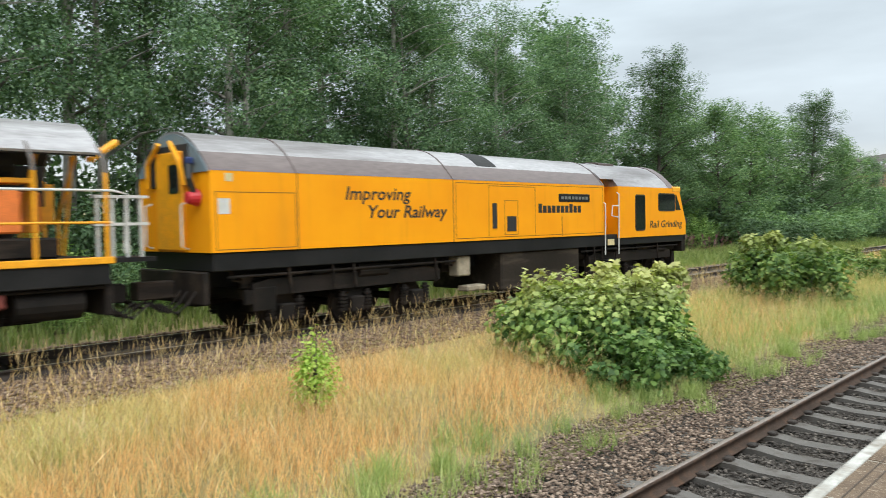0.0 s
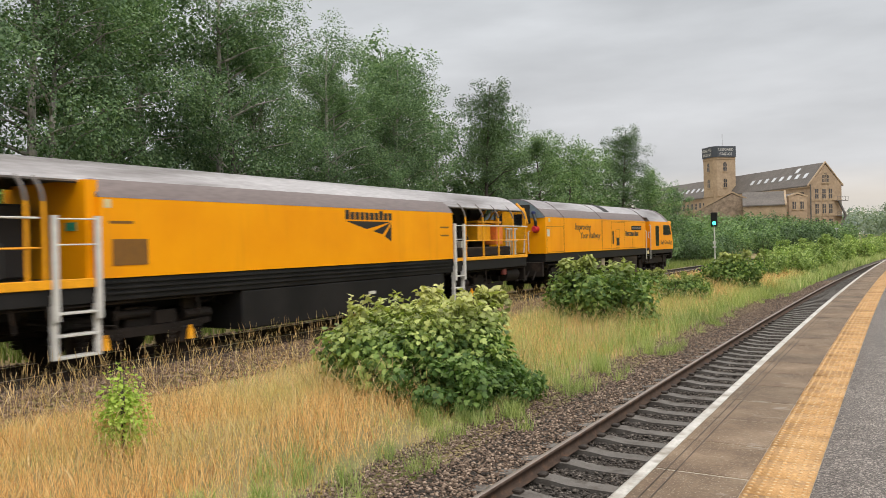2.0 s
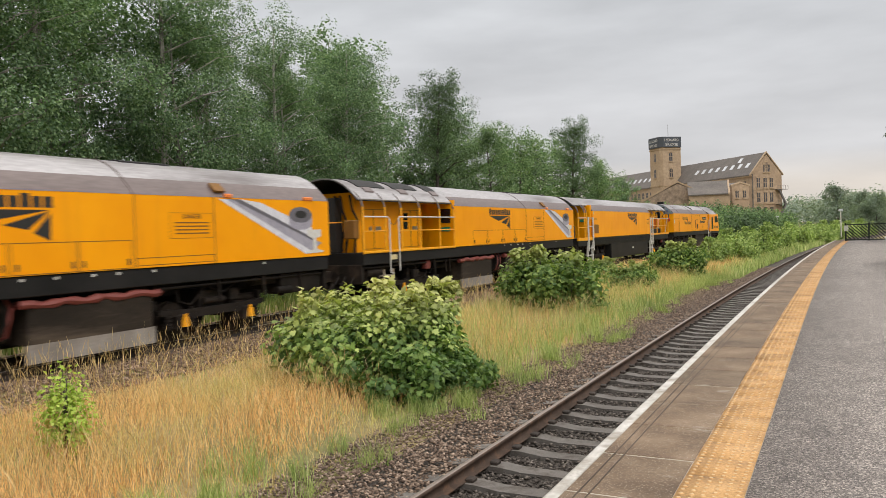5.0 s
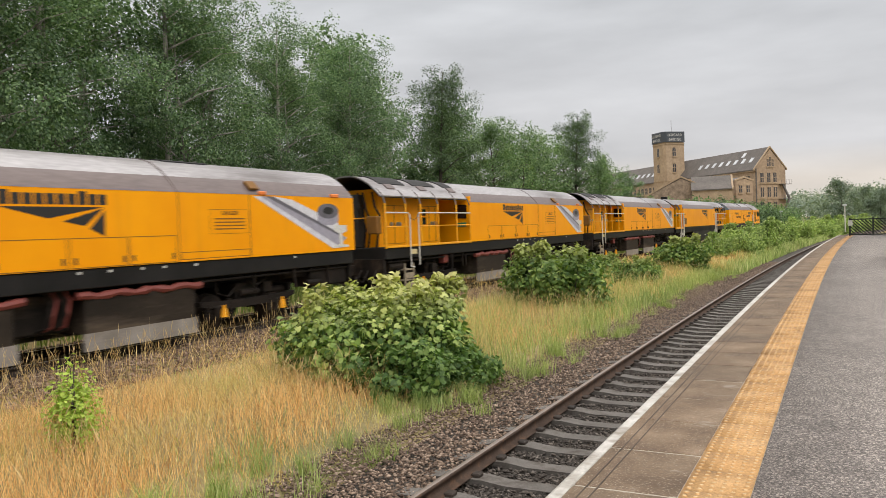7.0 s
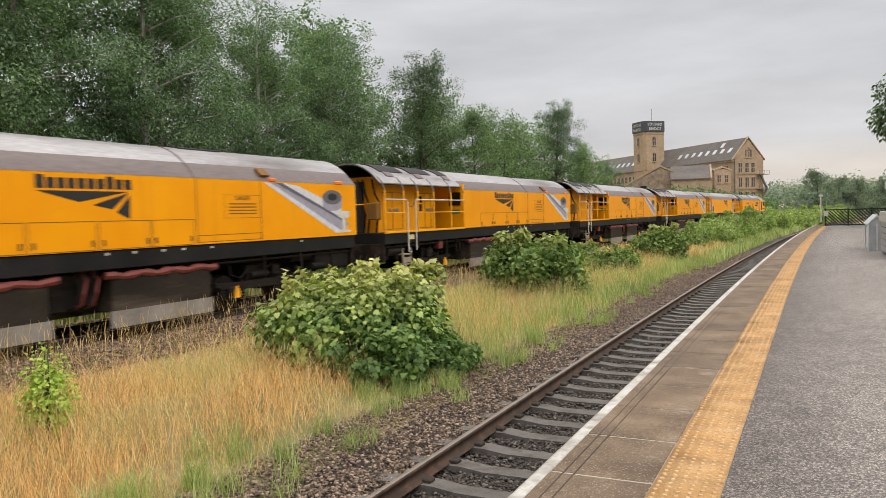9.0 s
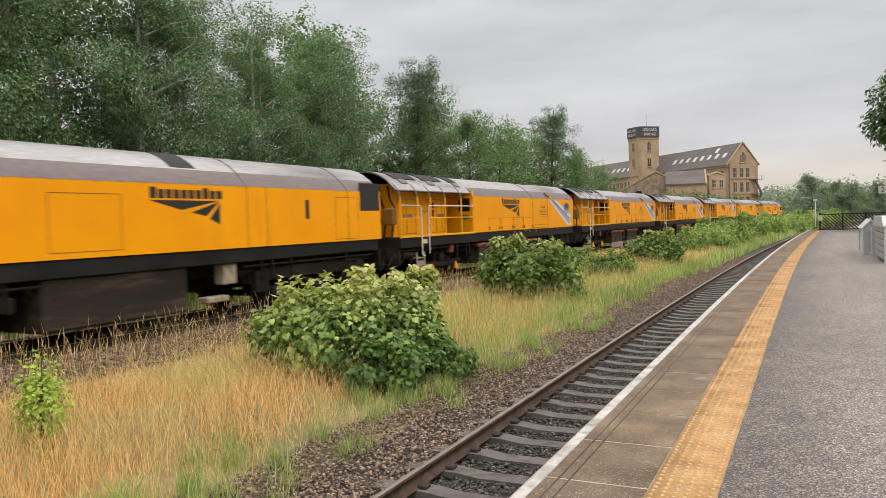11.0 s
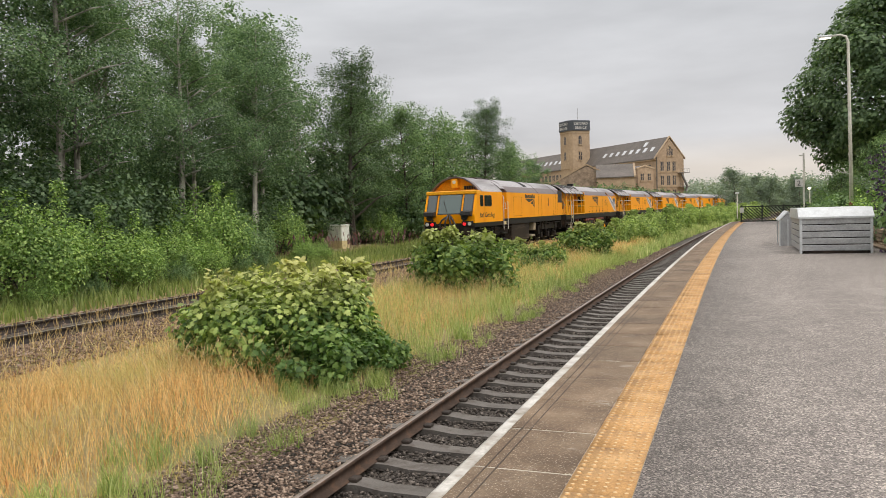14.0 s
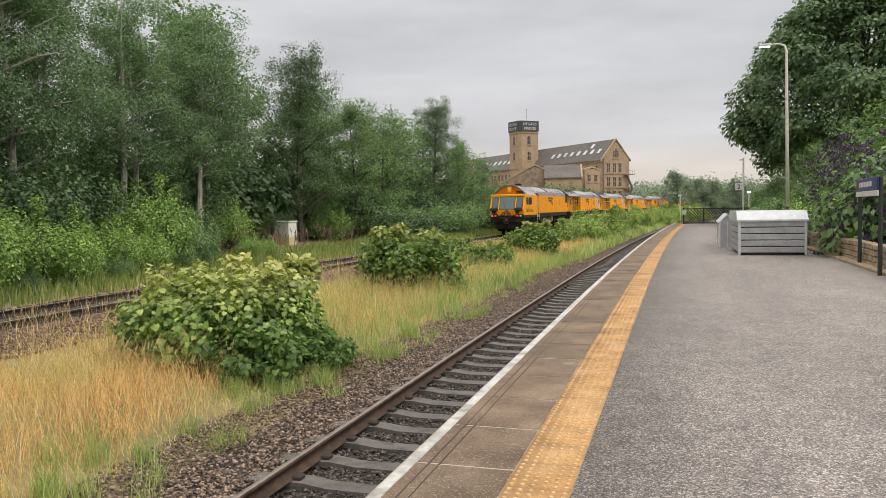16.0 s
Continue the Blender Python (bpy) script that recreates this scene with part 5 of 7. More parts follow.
def grinder(label):
    """Grinding car: long machine body, open control deck at its rear end, grinding boxes slung between the bogies."""
    v = thing("rail_grinder_car", None, label, "train", "cars of the rail grinding train")
    c = -25.35
    shell(v, -3.65, 9.45)
    solebar(v, -9.4, 9.4, 1.27, Z_SILL, 1.33)
    for y in (5.22, 3.08):
        line(v, y)
    roof_rib(v, 3.08)
    seam(v, 3.1, 5.2, 1.68, 1.84)
    for a, b in ((-2.2, -0.95), (-0.9, 0.5), (0.55, 1.8), (1.82, 3.0)):
        seam(v, a, b, 1.65, 2.2)
        for q in (a + 0.08, b - 0.12):
            part("latch", boxes((W2, W2 + 0.02, q, q + 0.04, 1.72, 1.84)), M_BLACK, v)
    for y in (0.7, 1.35, 2.1, 2.65, 3.5, 6.8):
        part("data_mark", boxes((1.328, 1.336, y, y + 0.075, 1.54, 1.59)), M_WHITE, v)
    bar_text("name_bars", v, -26.08 - c, -23.98 - c, 2.8, 0.27)
    emblem(v, -26.06 - c, -24.0 - c, 2.22, 2.76)
    seam(v, -21.4 - c, -20.15 - c, 2.2, 2.74, t=0.008)
    lettering("danger_notice", "DANGER", 0.13, M_BLACK, v, on_side(W2 + 0.003, -21.02 - c, 2.62), 0, 0.5)
    bm = boxes(*[(W2 - 0.002, W2 + 0.004, -21.25 - c, -20.3 - c, 2.52 - k * 0.075, 2.545 - k * 0.075) for k in range(4)])
    part("notice_bars", bm, M_SEAM, v)
    # painted picture of a rail with a grinding stone
    x = W2
    flat_poly("rail_picture", v, [(5.35, 3.06), (5.95, 3.06), (9.1, 1.98), (8.45, 1.72)], M_MAUVE, x)
    flat_poly("rail_picture", v, [(5.35, 3.06), (5.6, 3.06), (8.75, 1.75), (8.42, 1.72)], M_LIGHTGREY, x + 0.003)
    flat_poly("rail_picture", v, [(5.8, 3.06), (6.1, 3.06), (8.95, 2.2), (8.75, 2.05)], M_DARKMAUVE, x + 0.003)
    flat_poly("rail_picture", v, [(6.05, 3.07), (6.75, 3.0), (8.7, 2.4), (8.75, 2.12)], M_LIGHTGREY, x + 0.004)
    flat_poly("rail_picture", v, [(8.42, 1.72), (9.15, 1.74), (9.15, 1.79), (8.9, 1.82), (8.86, 2.12), (9.08, 2.16), (9.08, 2.34), (8.5, 2.34), (8.5, 2.18), (8.72, 2.12), (8.74, 1.82), (8.42, 1.78)], M_WHITE, x + 0.007)
    oval = [(8.25 + 0.46 * math.cos(a), 2.72 + 0.2 * math.sin(a)) for a in np.linspace(0, math.tau, 24, endpoint=False)]
    flat_poly("stone_picture", v, [(8.25 + 0.46 * math.cos(a), 2.5 + 0.16 * math.sin(a)) for a in np.linspace(math.pi, math.tau, 12)] + [(8.71, 2.72), (7.79, 2.72)], M_MAUVE, x + 0.008)
    flat_poly("stone_picture", v, oval, M_DARKMAUVE, x + 0.011)
    flat_poly("stone_picture", v, [(8.25 + (p - 8.25) * 0.5, 2.73 + (q - 2.72) * 0.5) for p, q in oval], M_BLACK, x + 0.014)
    bm = bmesh.new()
    prism(bm, [(1.12, 3.38), (1.3, 3.2), (1.34, 3.24), (1.16, 3.42)], 5.3, 5.62)
    part("roof_hatch", bm, M_SEAM, v)
    part("marker_lamp", boxes((W2 - 0.04, W2 + 0.03, 5.55, 5.8, 3.08, 3.18), bevel=0.02), M_ORANGE, v)
    part("marker_lamp", boxes((W2 - 0.04, W2 + 0.03, 8.4, 8.75, 3.08, 3.18), bevel=0.02), M_ORANGE, v)
    roof_patch(v, 3.6, 4.9, -0.3, 0.4, M_INTERIOR, "roof_vent", 0.03)
    part("end_opening", boxes((-0.45, 0.45, 9.44, 9.48, 1.7, 3.4)), M_INTERIOR, v)
    # control deck
    part("deck_beam", boxes((1.3, W2 + 0.02, -9.4, -3.66, 1.61, 1.68), (-W2, -1.3, -9.4, -3.66, 1.61, 1.68), bevel=0.01), M_YELLOW_STEEL, v)
    part("cabin", boxes((-1.2, 0.72, -8.85, -4.9, 1.64, 3.45), (-1.2, 0.9, -4.9, -3.66, 3.2, 3.45)), M_YELLOW, v, "yellow control cabin set back on the deck")
    part("bulkhead", boxes((-W2, W2 - 0.02, -3.72, -3.6, 1.64, 3.3)), M_YELLOW, v)
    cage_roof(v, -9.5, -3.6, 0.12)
    for y in (-9.38, -8.2, -7.25, -6.1, -4.75, -3.7):
        arch_post(v, y)
    xs = W2
    handrail(v, [(xs, -9.38, 2.69), (xs, -8.1, 2.69), (xs + 0.02, -8.02, 2.62), (xs + 0.02, -8.02, 0.98), (xs + 0.02, -7.85, 0.96)], r=0.022)
    handrail(v, [(xs, -3.7, 2.69), (xs, -7.4, 2.69), (xs + 0.02, -7.48, 2.62), (xs + 0.02, -7.48, 1.02)], r=0.022)
    handrail(v, [(xs, -9.38, 2.26), (xs, -8.1, 2.26)], M_YELLOW_STEEL, 0.018)
    handrail(v, [(xs, -7.4, 2.26), (xs, -3.7, 2.26)], M_YELLOW_STEEL, 0.018)
    bm = boxes(*[(W2 - 0.3, W2, -8.35, -7.8, z, z + 0.04) for z in (0.22, 0.55, 0.88)])
    box(bm, W2 - 0.05, W2 - 0.02, -8.35, -7.8, 0.2, 0.48)
    box(bm, W2 - 0.05, W2 - 0.02, -8.35, -7.8, 0.62, 0.8)
    for q in (-8.36, -7.83):
        box(bm, W2 - 0.06, W2 - 0.01, q, q + 0.04, 0.2, 1.1)
    part("steps", bm, M_GRUBBY, v, "grubby pale steps")
    part("step_notice", boxes((W2 - 0.03, W2 + 0.005, -7.98, -7.62, 1.38, 1.53)), M_CREAM, v)
    part("chain", tube(bmesh.new(), [(xs, -8.05, 2.66), (xs, -7.9, 2.5), (xs, -7.75, 2.45), (xs, -7.6, 2.5), (xs, -7.46, 2.66)], 0.01, 5), M_BLACK, v)
    xc = 0.725
    for a, b in ((-8.55, -7.9), (-7.9, -7.25), (-5.65, -5.2), (-5.2, -4.95)):
        seam(v, a, b, 1.72, 2.95, xc)
    seam(v, -6.35, -5.65, 1.72, 2.95, xc)
    bm = boxes((xc - 0.01, xc + 0.01, -6.12, -5.86, 2.62, 2.84), (xc - 0.01, xc + 0.01, -6.12, -5.86, 2.32, 2.56))
    part("cabin_window", bm, M_GLASS_DARK, v)
    for y in (-8.1, -7.75, -7.6, -5.5, -5.32, -5.05):
        part("door_latch", disc(bmesh.new(), (xc + 0.015, y, 2.35), 0.07, 0.03, "x", 12), M_STEEL, v)
    part("door_opening", boxes((0.75, W2 - 0.13, -3.735, -3.72, 2.5, 3.0)), M_GLASS_DARK, v)
    part("exit_sign", boxes((0.85, 1.2, -3.745, -3.72, 2.2, 2.35)), M_GREEN_SIGN, v)
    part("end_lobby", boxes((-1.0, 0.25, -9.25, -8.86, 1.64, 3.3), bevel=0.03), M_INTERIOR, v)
    for k, x in enumerate((0.4, 0.6, 0.95)):
        bm = tube(bmesh.new(), [(x, -9.2 - 0.06 * k, 1.64), (x + 0.05, -9.15, 2.2 + 0.2 * k), (x - 0.1, -9.2, 2.9), (x - 0.25, -9.1, 3.35)], 0.035, 6)
        part("end_pipe", bm, M_DARK, v, "dark pipe on the open end")
    part("end_gate", tube(bmesh.new(), [(-0.9, -9.4, 2.55), (0.6, -9.4, 2.55)], 0.022, 6), M_YELLOW_STEEL, v)
    part("end_post_box", boxes((0.75, 1.15, -9.55, -9.3, 2.05, 2.6), bevel=0.03), M_SEAM, v, "rusty orange end box")
    for a, b in ((-8.9, -7.4), (-6.9, -5.4), (-4.8, -4.1)):
        roof_patch(v, a, b, 0.1, 0.85, M_INTERIOR, "roof_vent", 0.03)
        roof_patch(v, a + 0.15, b - 0.9 if b - a > 1 else b - 0.1, 0.88, 1.05, M_ROOF_BAND, "vent_flap", 0.04)
    # grinding boxes
    for y0, y1 in ((-3.1, -0.5), (0.85, 3.5)):
        bx = part("grinding_box", boxes((-1.3, 1.3, y0, y1, 0.42, 1.1), bevel=0.03), M_SKIRT, v, "grey-brown slung grinding box")
        for sx in (1.24, -1.3):
            part("spark_skirt", boxes((sx, sx + 0.06, y0 - 0.04, y1 + 0.04, 0.12, 0.45)), M_PLATE, bx, "pale worn spark skirt")
        bm = bmesh.new()
        n = 14
        pts = [(1.27 + 0.02 * math.sin(k * 2.1), y0 - 0.15 + (y1 - y0 + 0.35) * k / n, 1.13 + 0.025 * math.sin(k * 1.7 + y0)) for k in range(n + 1)]
        tube(bm, pts, [0.075 + 0.022 * math.sin(k * 2.9) for k in range(n + 1)], 8)
        part("red_cover", bm, M_RED, bx, "faded red flexible cover")
    for k in range(4):
        y = 0.22 + k * 0.13
        bm = tube(bmesh.new(), [(1.05, y, 1.27), (1.16, y + 0.04, 1.1), (1.18, y + 0.06 * math.sin(k * 4), 0.85), (1.1, y - 0.05, 0.62), (0.9, y - 0.1, 0.55)], 0.03, 6)
        part("hose", bm, M_RED if k % 2 else M_DARK, v, "hanging hydraulic hose")
    bm = boxes((-1.0, 0.95, -0.4, 0.75, 0.5, 1.2), bevel=0.04)
    part("hydraulic_unit", bm, M_DARK, v, "dark hydraulic unit between the grinding boxes")
    part("hydraulic_tank", boxes((0.7, 1.2, 7.6, 9.2, 0.75, 1.27), bevel=0.03), M_DARK, v)
    part("sand_box", boxes((1.0, 1.25, -5.6, -5.3, 0.95, 1.25), bevel=0.03), M_RED, v)
    clutter(v, 3.6, 9.2, 7)
    clutter(v, -9.2, -3.3, 8)
    bogie(v, 5.4, (-1.0, 1.0), False, M_YELLOW_STEEL)
    bogie(v, -6.1, (-0.95, 0.95), False, M_YELLOW_STEEL)
    coupler(v, 9.35, 1)
    coupler(v, -9.35, -1)
    return v


def generator_car():
    """Power car: tall plain body over a deep dark skirt, open decks at both ends."""
    v = thing("rail_grinder_power_car", None, "yellow power car with deep black skirt and open caged decks", "train", "cars of the rail grinding train")
    c = -5.1
    shell(v, -7.7, 4.6)
    solebar(v, -10.05, 10.05, 1.22, Z_SILL, 1.33)
    bm = boxes(*[(1.33, 1.37, -7.6, 4.5, z, z + 0.035) for z in (1.34, 1.44, 1.54)])
    part("pipe_run", bm, M_SOLE, v)
    part("skirt", boxes((-1.32, 1.32, -4.3, 4.1, 0.36, 1.22), bevel=0.04), M_SOLE, v, "deep sooty black equipment skirt")
    part("maker_plate", boxes((1.31, 1.33, 0.2, 0.5, 0.82, 0.9)), M_POST, v)
    bar_text("name_bars", v, -5.89 - c, -3.8 - c, 2.8, 0.27)
    emblem(v, -5.85 - c, -3.8 - c, 2.22, 2.76)
    part("grille", boxes((W2 - 0.002, W2 + 0.01, -12.55 - c, -11.8 - c, 1.86, 2.34)), M_SEAM, v, "rusty brown louvre")
    for a, z in ((-12.6 - c, 2.62), (-1.25 - c, 2.6), (-1.25 - c, 2.35)):
        part("number_bar", boxes((W2 - 0.002, W2 + 0.004, a, a + 0.5, z, z + 0.05)), M_SEAM, v)
    part("notice", boxes((W2 - 0.002, W2 + 0.005, -12.7 - c, -12.55 - c, 2.9, 3.06)), M_CREAM, v)
    # front deck: long open cage with machinery
    part("deck_beam", boxes((1.28, W2 + 0.01, 4.62, 10.1, 1.55, 1.66), (-W2, -1.28, 4.62, 10.1, 1.55, 1.66), bevel=0.01), M_YELLOW_STEEL, v)
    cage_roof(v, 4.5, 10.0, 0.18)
    for y in (5.45, 6.65, 7.78, 8.95, 10.0):
        arch_post(v, y)
        arch_post(v, y, None, -W2 + 0.02)
    handrail(v, [(W2, 5.3, 2.7), (W2, 10.1, 2.7), (W2 - 0.2, 10.4, 2.66), (W2 - 0.3, 10.4, 1.7)], r=0.022)
    handrail(v, [(W2, 5.3, 2.2), (W2, 10.05, 2.2)], M_YELLOW_STEEL, 0.02)
    ladder(v, 4.96, 0.58)
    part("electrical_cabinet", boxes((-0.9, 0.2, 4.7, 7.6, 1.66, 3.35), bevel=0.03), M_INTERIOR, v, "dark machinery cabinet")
    eng = part("engine_block", boxes((-0.75, 0.35, 7.7, 9.0, 1.66, 2.35), (-0.6, 0.2, 7.9, 8.8, 2.35, 2.75), bevel=0.05), M_DARK, v, "grimy dark engine block")
    for y in (5.6, 7.1, 8.5):
        part("silencer", disc(bmesh.new(), (-0.1, y, 3.22), 0.27, 1.15, "y", 16), M_INTERIOR, eng, "black exhaust silencer")
    part("cable_duct", boxes((-0.95, -0.7, 5.0, 9.8, 2.5, 3.2), bevel=0.02), M_INTERIOR, eng, "dark cable ducting")
    for q in range(3):
        part("cooling_pipe", tube(bmesh.new(), [(0.4, 5.9 + 0.5 * q, 1.7), (0.55, 5.95 + 0.5 * q, 2.2), (0.3, 6.0 + 0.5 * q, 3.1)], 0.06, 8), M_DARK, eng)
    part("deck_plate", boxes((-1.28, 1.28, 4.62, 10.0, 1.6, 1.65)), M_DARK, v)
    part("low_casing", boxes((0.35, 1.0, 5.6, 9.4, 1.66, 1.98), bevel=0.03), M_DARK, v, "grimy low machinery casing")
    part("yellow_cabinet", boxes((0.1, 0.75, 7.35, 8.3, 2.2, 2.8), bevel=0.02), M_YELLOW_STEEL, v)
    part("yellow_shelf", boxes((0.1, 0.8, 7.3, 9.1, 2.82, 2.9), bevel=0.01), M_YELLOW_STEEL, v)
    part("orange_box", boxes((0.45, 0.95, 8.4, 8.9, 2.05, 2.72), bevel=0.03), M_ORANGE, v, "orange electrical box")
    part("orange_box", boxes((-1.0, -0.6, 9.2, 9.7, 2.05, 2.75), bevel=0.03), M_ORANGE, v)
    part("cream_box", boxes((0.7, 0.85, 6.0, 6.3, 1.95, 2.2)), M_POST, v)
    bm = boxes((-1.0, -0.85, 8.5, 10.0, 2.2, 2.9))
    for y in (8.6, 9.3, 9.9):
        tube(bm, [(-0.2, y, 1.66), (0.3, y, 3.3)], 0.03, 6)
        tube(bm, [(0.5, y, 3.4), (-0.4, y, 2.3), (-0.4, y, 1.66)], 0.03, 6)
    part("bracing", bm, M_YELLOW_STEEL, v)
    part("end_bracket", tube(bmesh.new(), [(1.0, 9.9, 3.2), (0.6, 10.5, 3.55)], 0.06, 6), M_YELLOW_STEEL, v)
    for k in range(4):
        part("gangway_post", boxes((0.4, 0.45, 10.2 + k * 0.25, 10.25 + k * 0.25, 1.6, 2.62)), M_WHITE, v)
    for z in (2.62, 2.15):
        part("gangway_rail", boxes((0.38, 0.47, 10.15, 11.1, z, z + 0.05)), M_WHITE, v)
    part("gangway", boxes((-0.45, 0.5, 10.0, 11.2, 1.52, 1.6)), M_SOLE, v)
    # rear deck: short arched end
    part("deck_beam", boxes((1.28, W2 + 0.01, -10.1, -7.72, 1.5, 1.66), bevel=0.01), M_YELLOW_STEEL, v)
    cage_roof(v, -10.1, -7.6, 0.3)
    part("rear_bulkhead", boxes((-1.3, W2 - 0.08, -7.9, -7.66, 1.6, 3.4)), M_YELLOW, v)
    part("rear_machinery", boxes((0.3, 0.85, -9.9, -9.1, 1.66, 2.3), (-0.6, 0.1, -9.4, -8.2, 1.66, 3.0), bevel=0.04), M_INTERIOR, v)
    part("end_box", boxes((0.2, 0.75, -10.35, -10.1, 2.0, 2.6), bevel=0.03), M_SEAM, v, "rusty orange end box")
    for y in (-10.0, -9.0, -8.7):
        arch_post(v, y)
    handrail(v, [(W2, -10.05, 2.7), (W2, -8.8, 2.7)], r=0.02)
    handrail(v, [(W2, -10.05, 2.2), (W2, -8.8, 2.2)], M_YELLOW_STEEL, 0.018)
    ladder(v, -8.15, 0.8)
    part("exit_sign", boxes((0.7, 1.0, -7.92, -7.89, 2.5, 2.65)), M_GREEN_SIGN, v)
    bogie(v, -6.6, (-0.95, 0.95), False, M_YELLOW_STEEL)
    bogie(v, 6.9, (-0.95, 0.95), False, M_YELLOW_STEEL)
    clutter(v, 4.3, 10.0, 9)
    clutter(v, -10.0, -4.5, 10)
    part("air_tank", disc(bmesh.new(), (0.95, 9.2, 0.95), 0.25, 1.0, "y", 16), M_DARK, v)
    part("red_valve", boxes((1.1, 1.25, 8.3, 8.55, 0.95, 1.2), bevel=0.03), M_RED, v)
    coupler(v, 10.05, 1)
    coupler(v, -10.05, -1)
    return v


M_TAIL_OFF = plain("red_fitting", (0.5, 0.02, 0.03), 0.5)
M_GRUBBY = plain("grubby_cream", (0.3, 0.25, 0.18), 0.7, 0.0, 0.3)
M_PLATE = surface("worn_spark_skirt", [(0.3, (0.16, 0.14, 0.12)), (0.7, (0.34, 0.31, 0.28))], 1.5, 30, 0.6, 0.1, 0.1, 0.004, (1, 1, 1), True)

# car, middle of the car along the train, bogie pivots about it
TRAIN = [(build_loco_front(), 15.7, -5.55, 5.75), (generator_car(), -5.1, -6.6, 6.9)]
first = grinder("yellow rail grinding car with open control deck and grinding boxes")
TRAIN.append((first, -25.35, -6.1, 5.4))
for k in range(1, 4):
    TRAIN.append((copy_thing(first, pose(0, 0, 0)), -25.35 - 20.55 * k, -6.1, 5.4))
TRAIN.append((build_loco_rear(), -106.7, -5.75, 5.55))


def run_length(t):
    """How far the train has gone since the start."""
    return 10.55 * t + 0.018 * t * t


def car_pose(u, a, b, t):
    """A car on the bend: both pivots over the middle of the track."""
    y = u + run_length(t)
    ya, yb = y + a, y + b
    xa, xb = X_TRACK2 + bend(ya), X_TRACK2 + bend(yb)
    h = math.atan2(-(xb - xa), yb - ya)
    f = -a / (b - a)
    return pose(xa + (xb - xa) * f, y, Z_TRACK2, 0, 0, math.degrees(h))


def motions():
    """The train runs through at about 11 m/s; its wheels roll."""
    for car, u, a, b in TRAIN:
        walk(car, [(k * 0.5, car_pose(u, a, b, k * 0.5)) for k in range(33)])
    for car, u, a, b in TRAIN:
        for bg in car.children:
            for ws in bg.children:
                if ws.name.startswith("wheelset"):
                    y = ws.location.y
                    walk(ws, [(k / 30, pose(0, y, 0.42, -math.degrees(run_length(k / 30) / 0.42))) for k in range(481)])


# ---- far building: a stone mill with a sign tower ----
def frame_axes(origin, along, z=0.0):
    """A pose at origin whose x axis points along the given way on plan."""
    return pose(origin[0], origin[1], z, 0, 0, math.degrees(math.atan2(along[1], along[0])))


def mill_window(parent, m, w, h, arched=False):
    """A recessed window with a stone sill: m stands at the sill's middle, facing -y."""
    bm = bmesh.new()
    if arched:
        pts = [(-w / 2, 0), (w / 2, 0), (w / 2, h - w / 2)] + [(w / 2 * math.cos(a), h - w / 2 + w / 2 * math.sin(a)) for a in np.linspace(0.3, math.pi - 0.3, 6)] + [(-w / 2, h - w / 2)]
        prism(bm, pts, -0.03, 0.1)
    else:
        box(bm, -w / 2, w / 2, -0.03, 0.1, 0, h)
    win = part("window", bm, M_WINDOW, parent, "", m)
    part("sill", boxes((-w / 2 - 0.2, w / 2 + 0.2, -0.22, 0.05, -0.3, 0.0)), M_MILL_B, win)
    part("lintel", boxes((-w / 2 - 0.2, w / 2 + 0.2, -0.1, 0.05, h, h + 0.3)), M_MILL_B, win)
    part("glazing_bar", boxes((-0.06, 0.06, -0.06, 0.0, 0, h), (-w / 2, w / 2, -0.06, 0.0, h * 0.5, h * 0.5 + 0.1)), M_MILL, win)


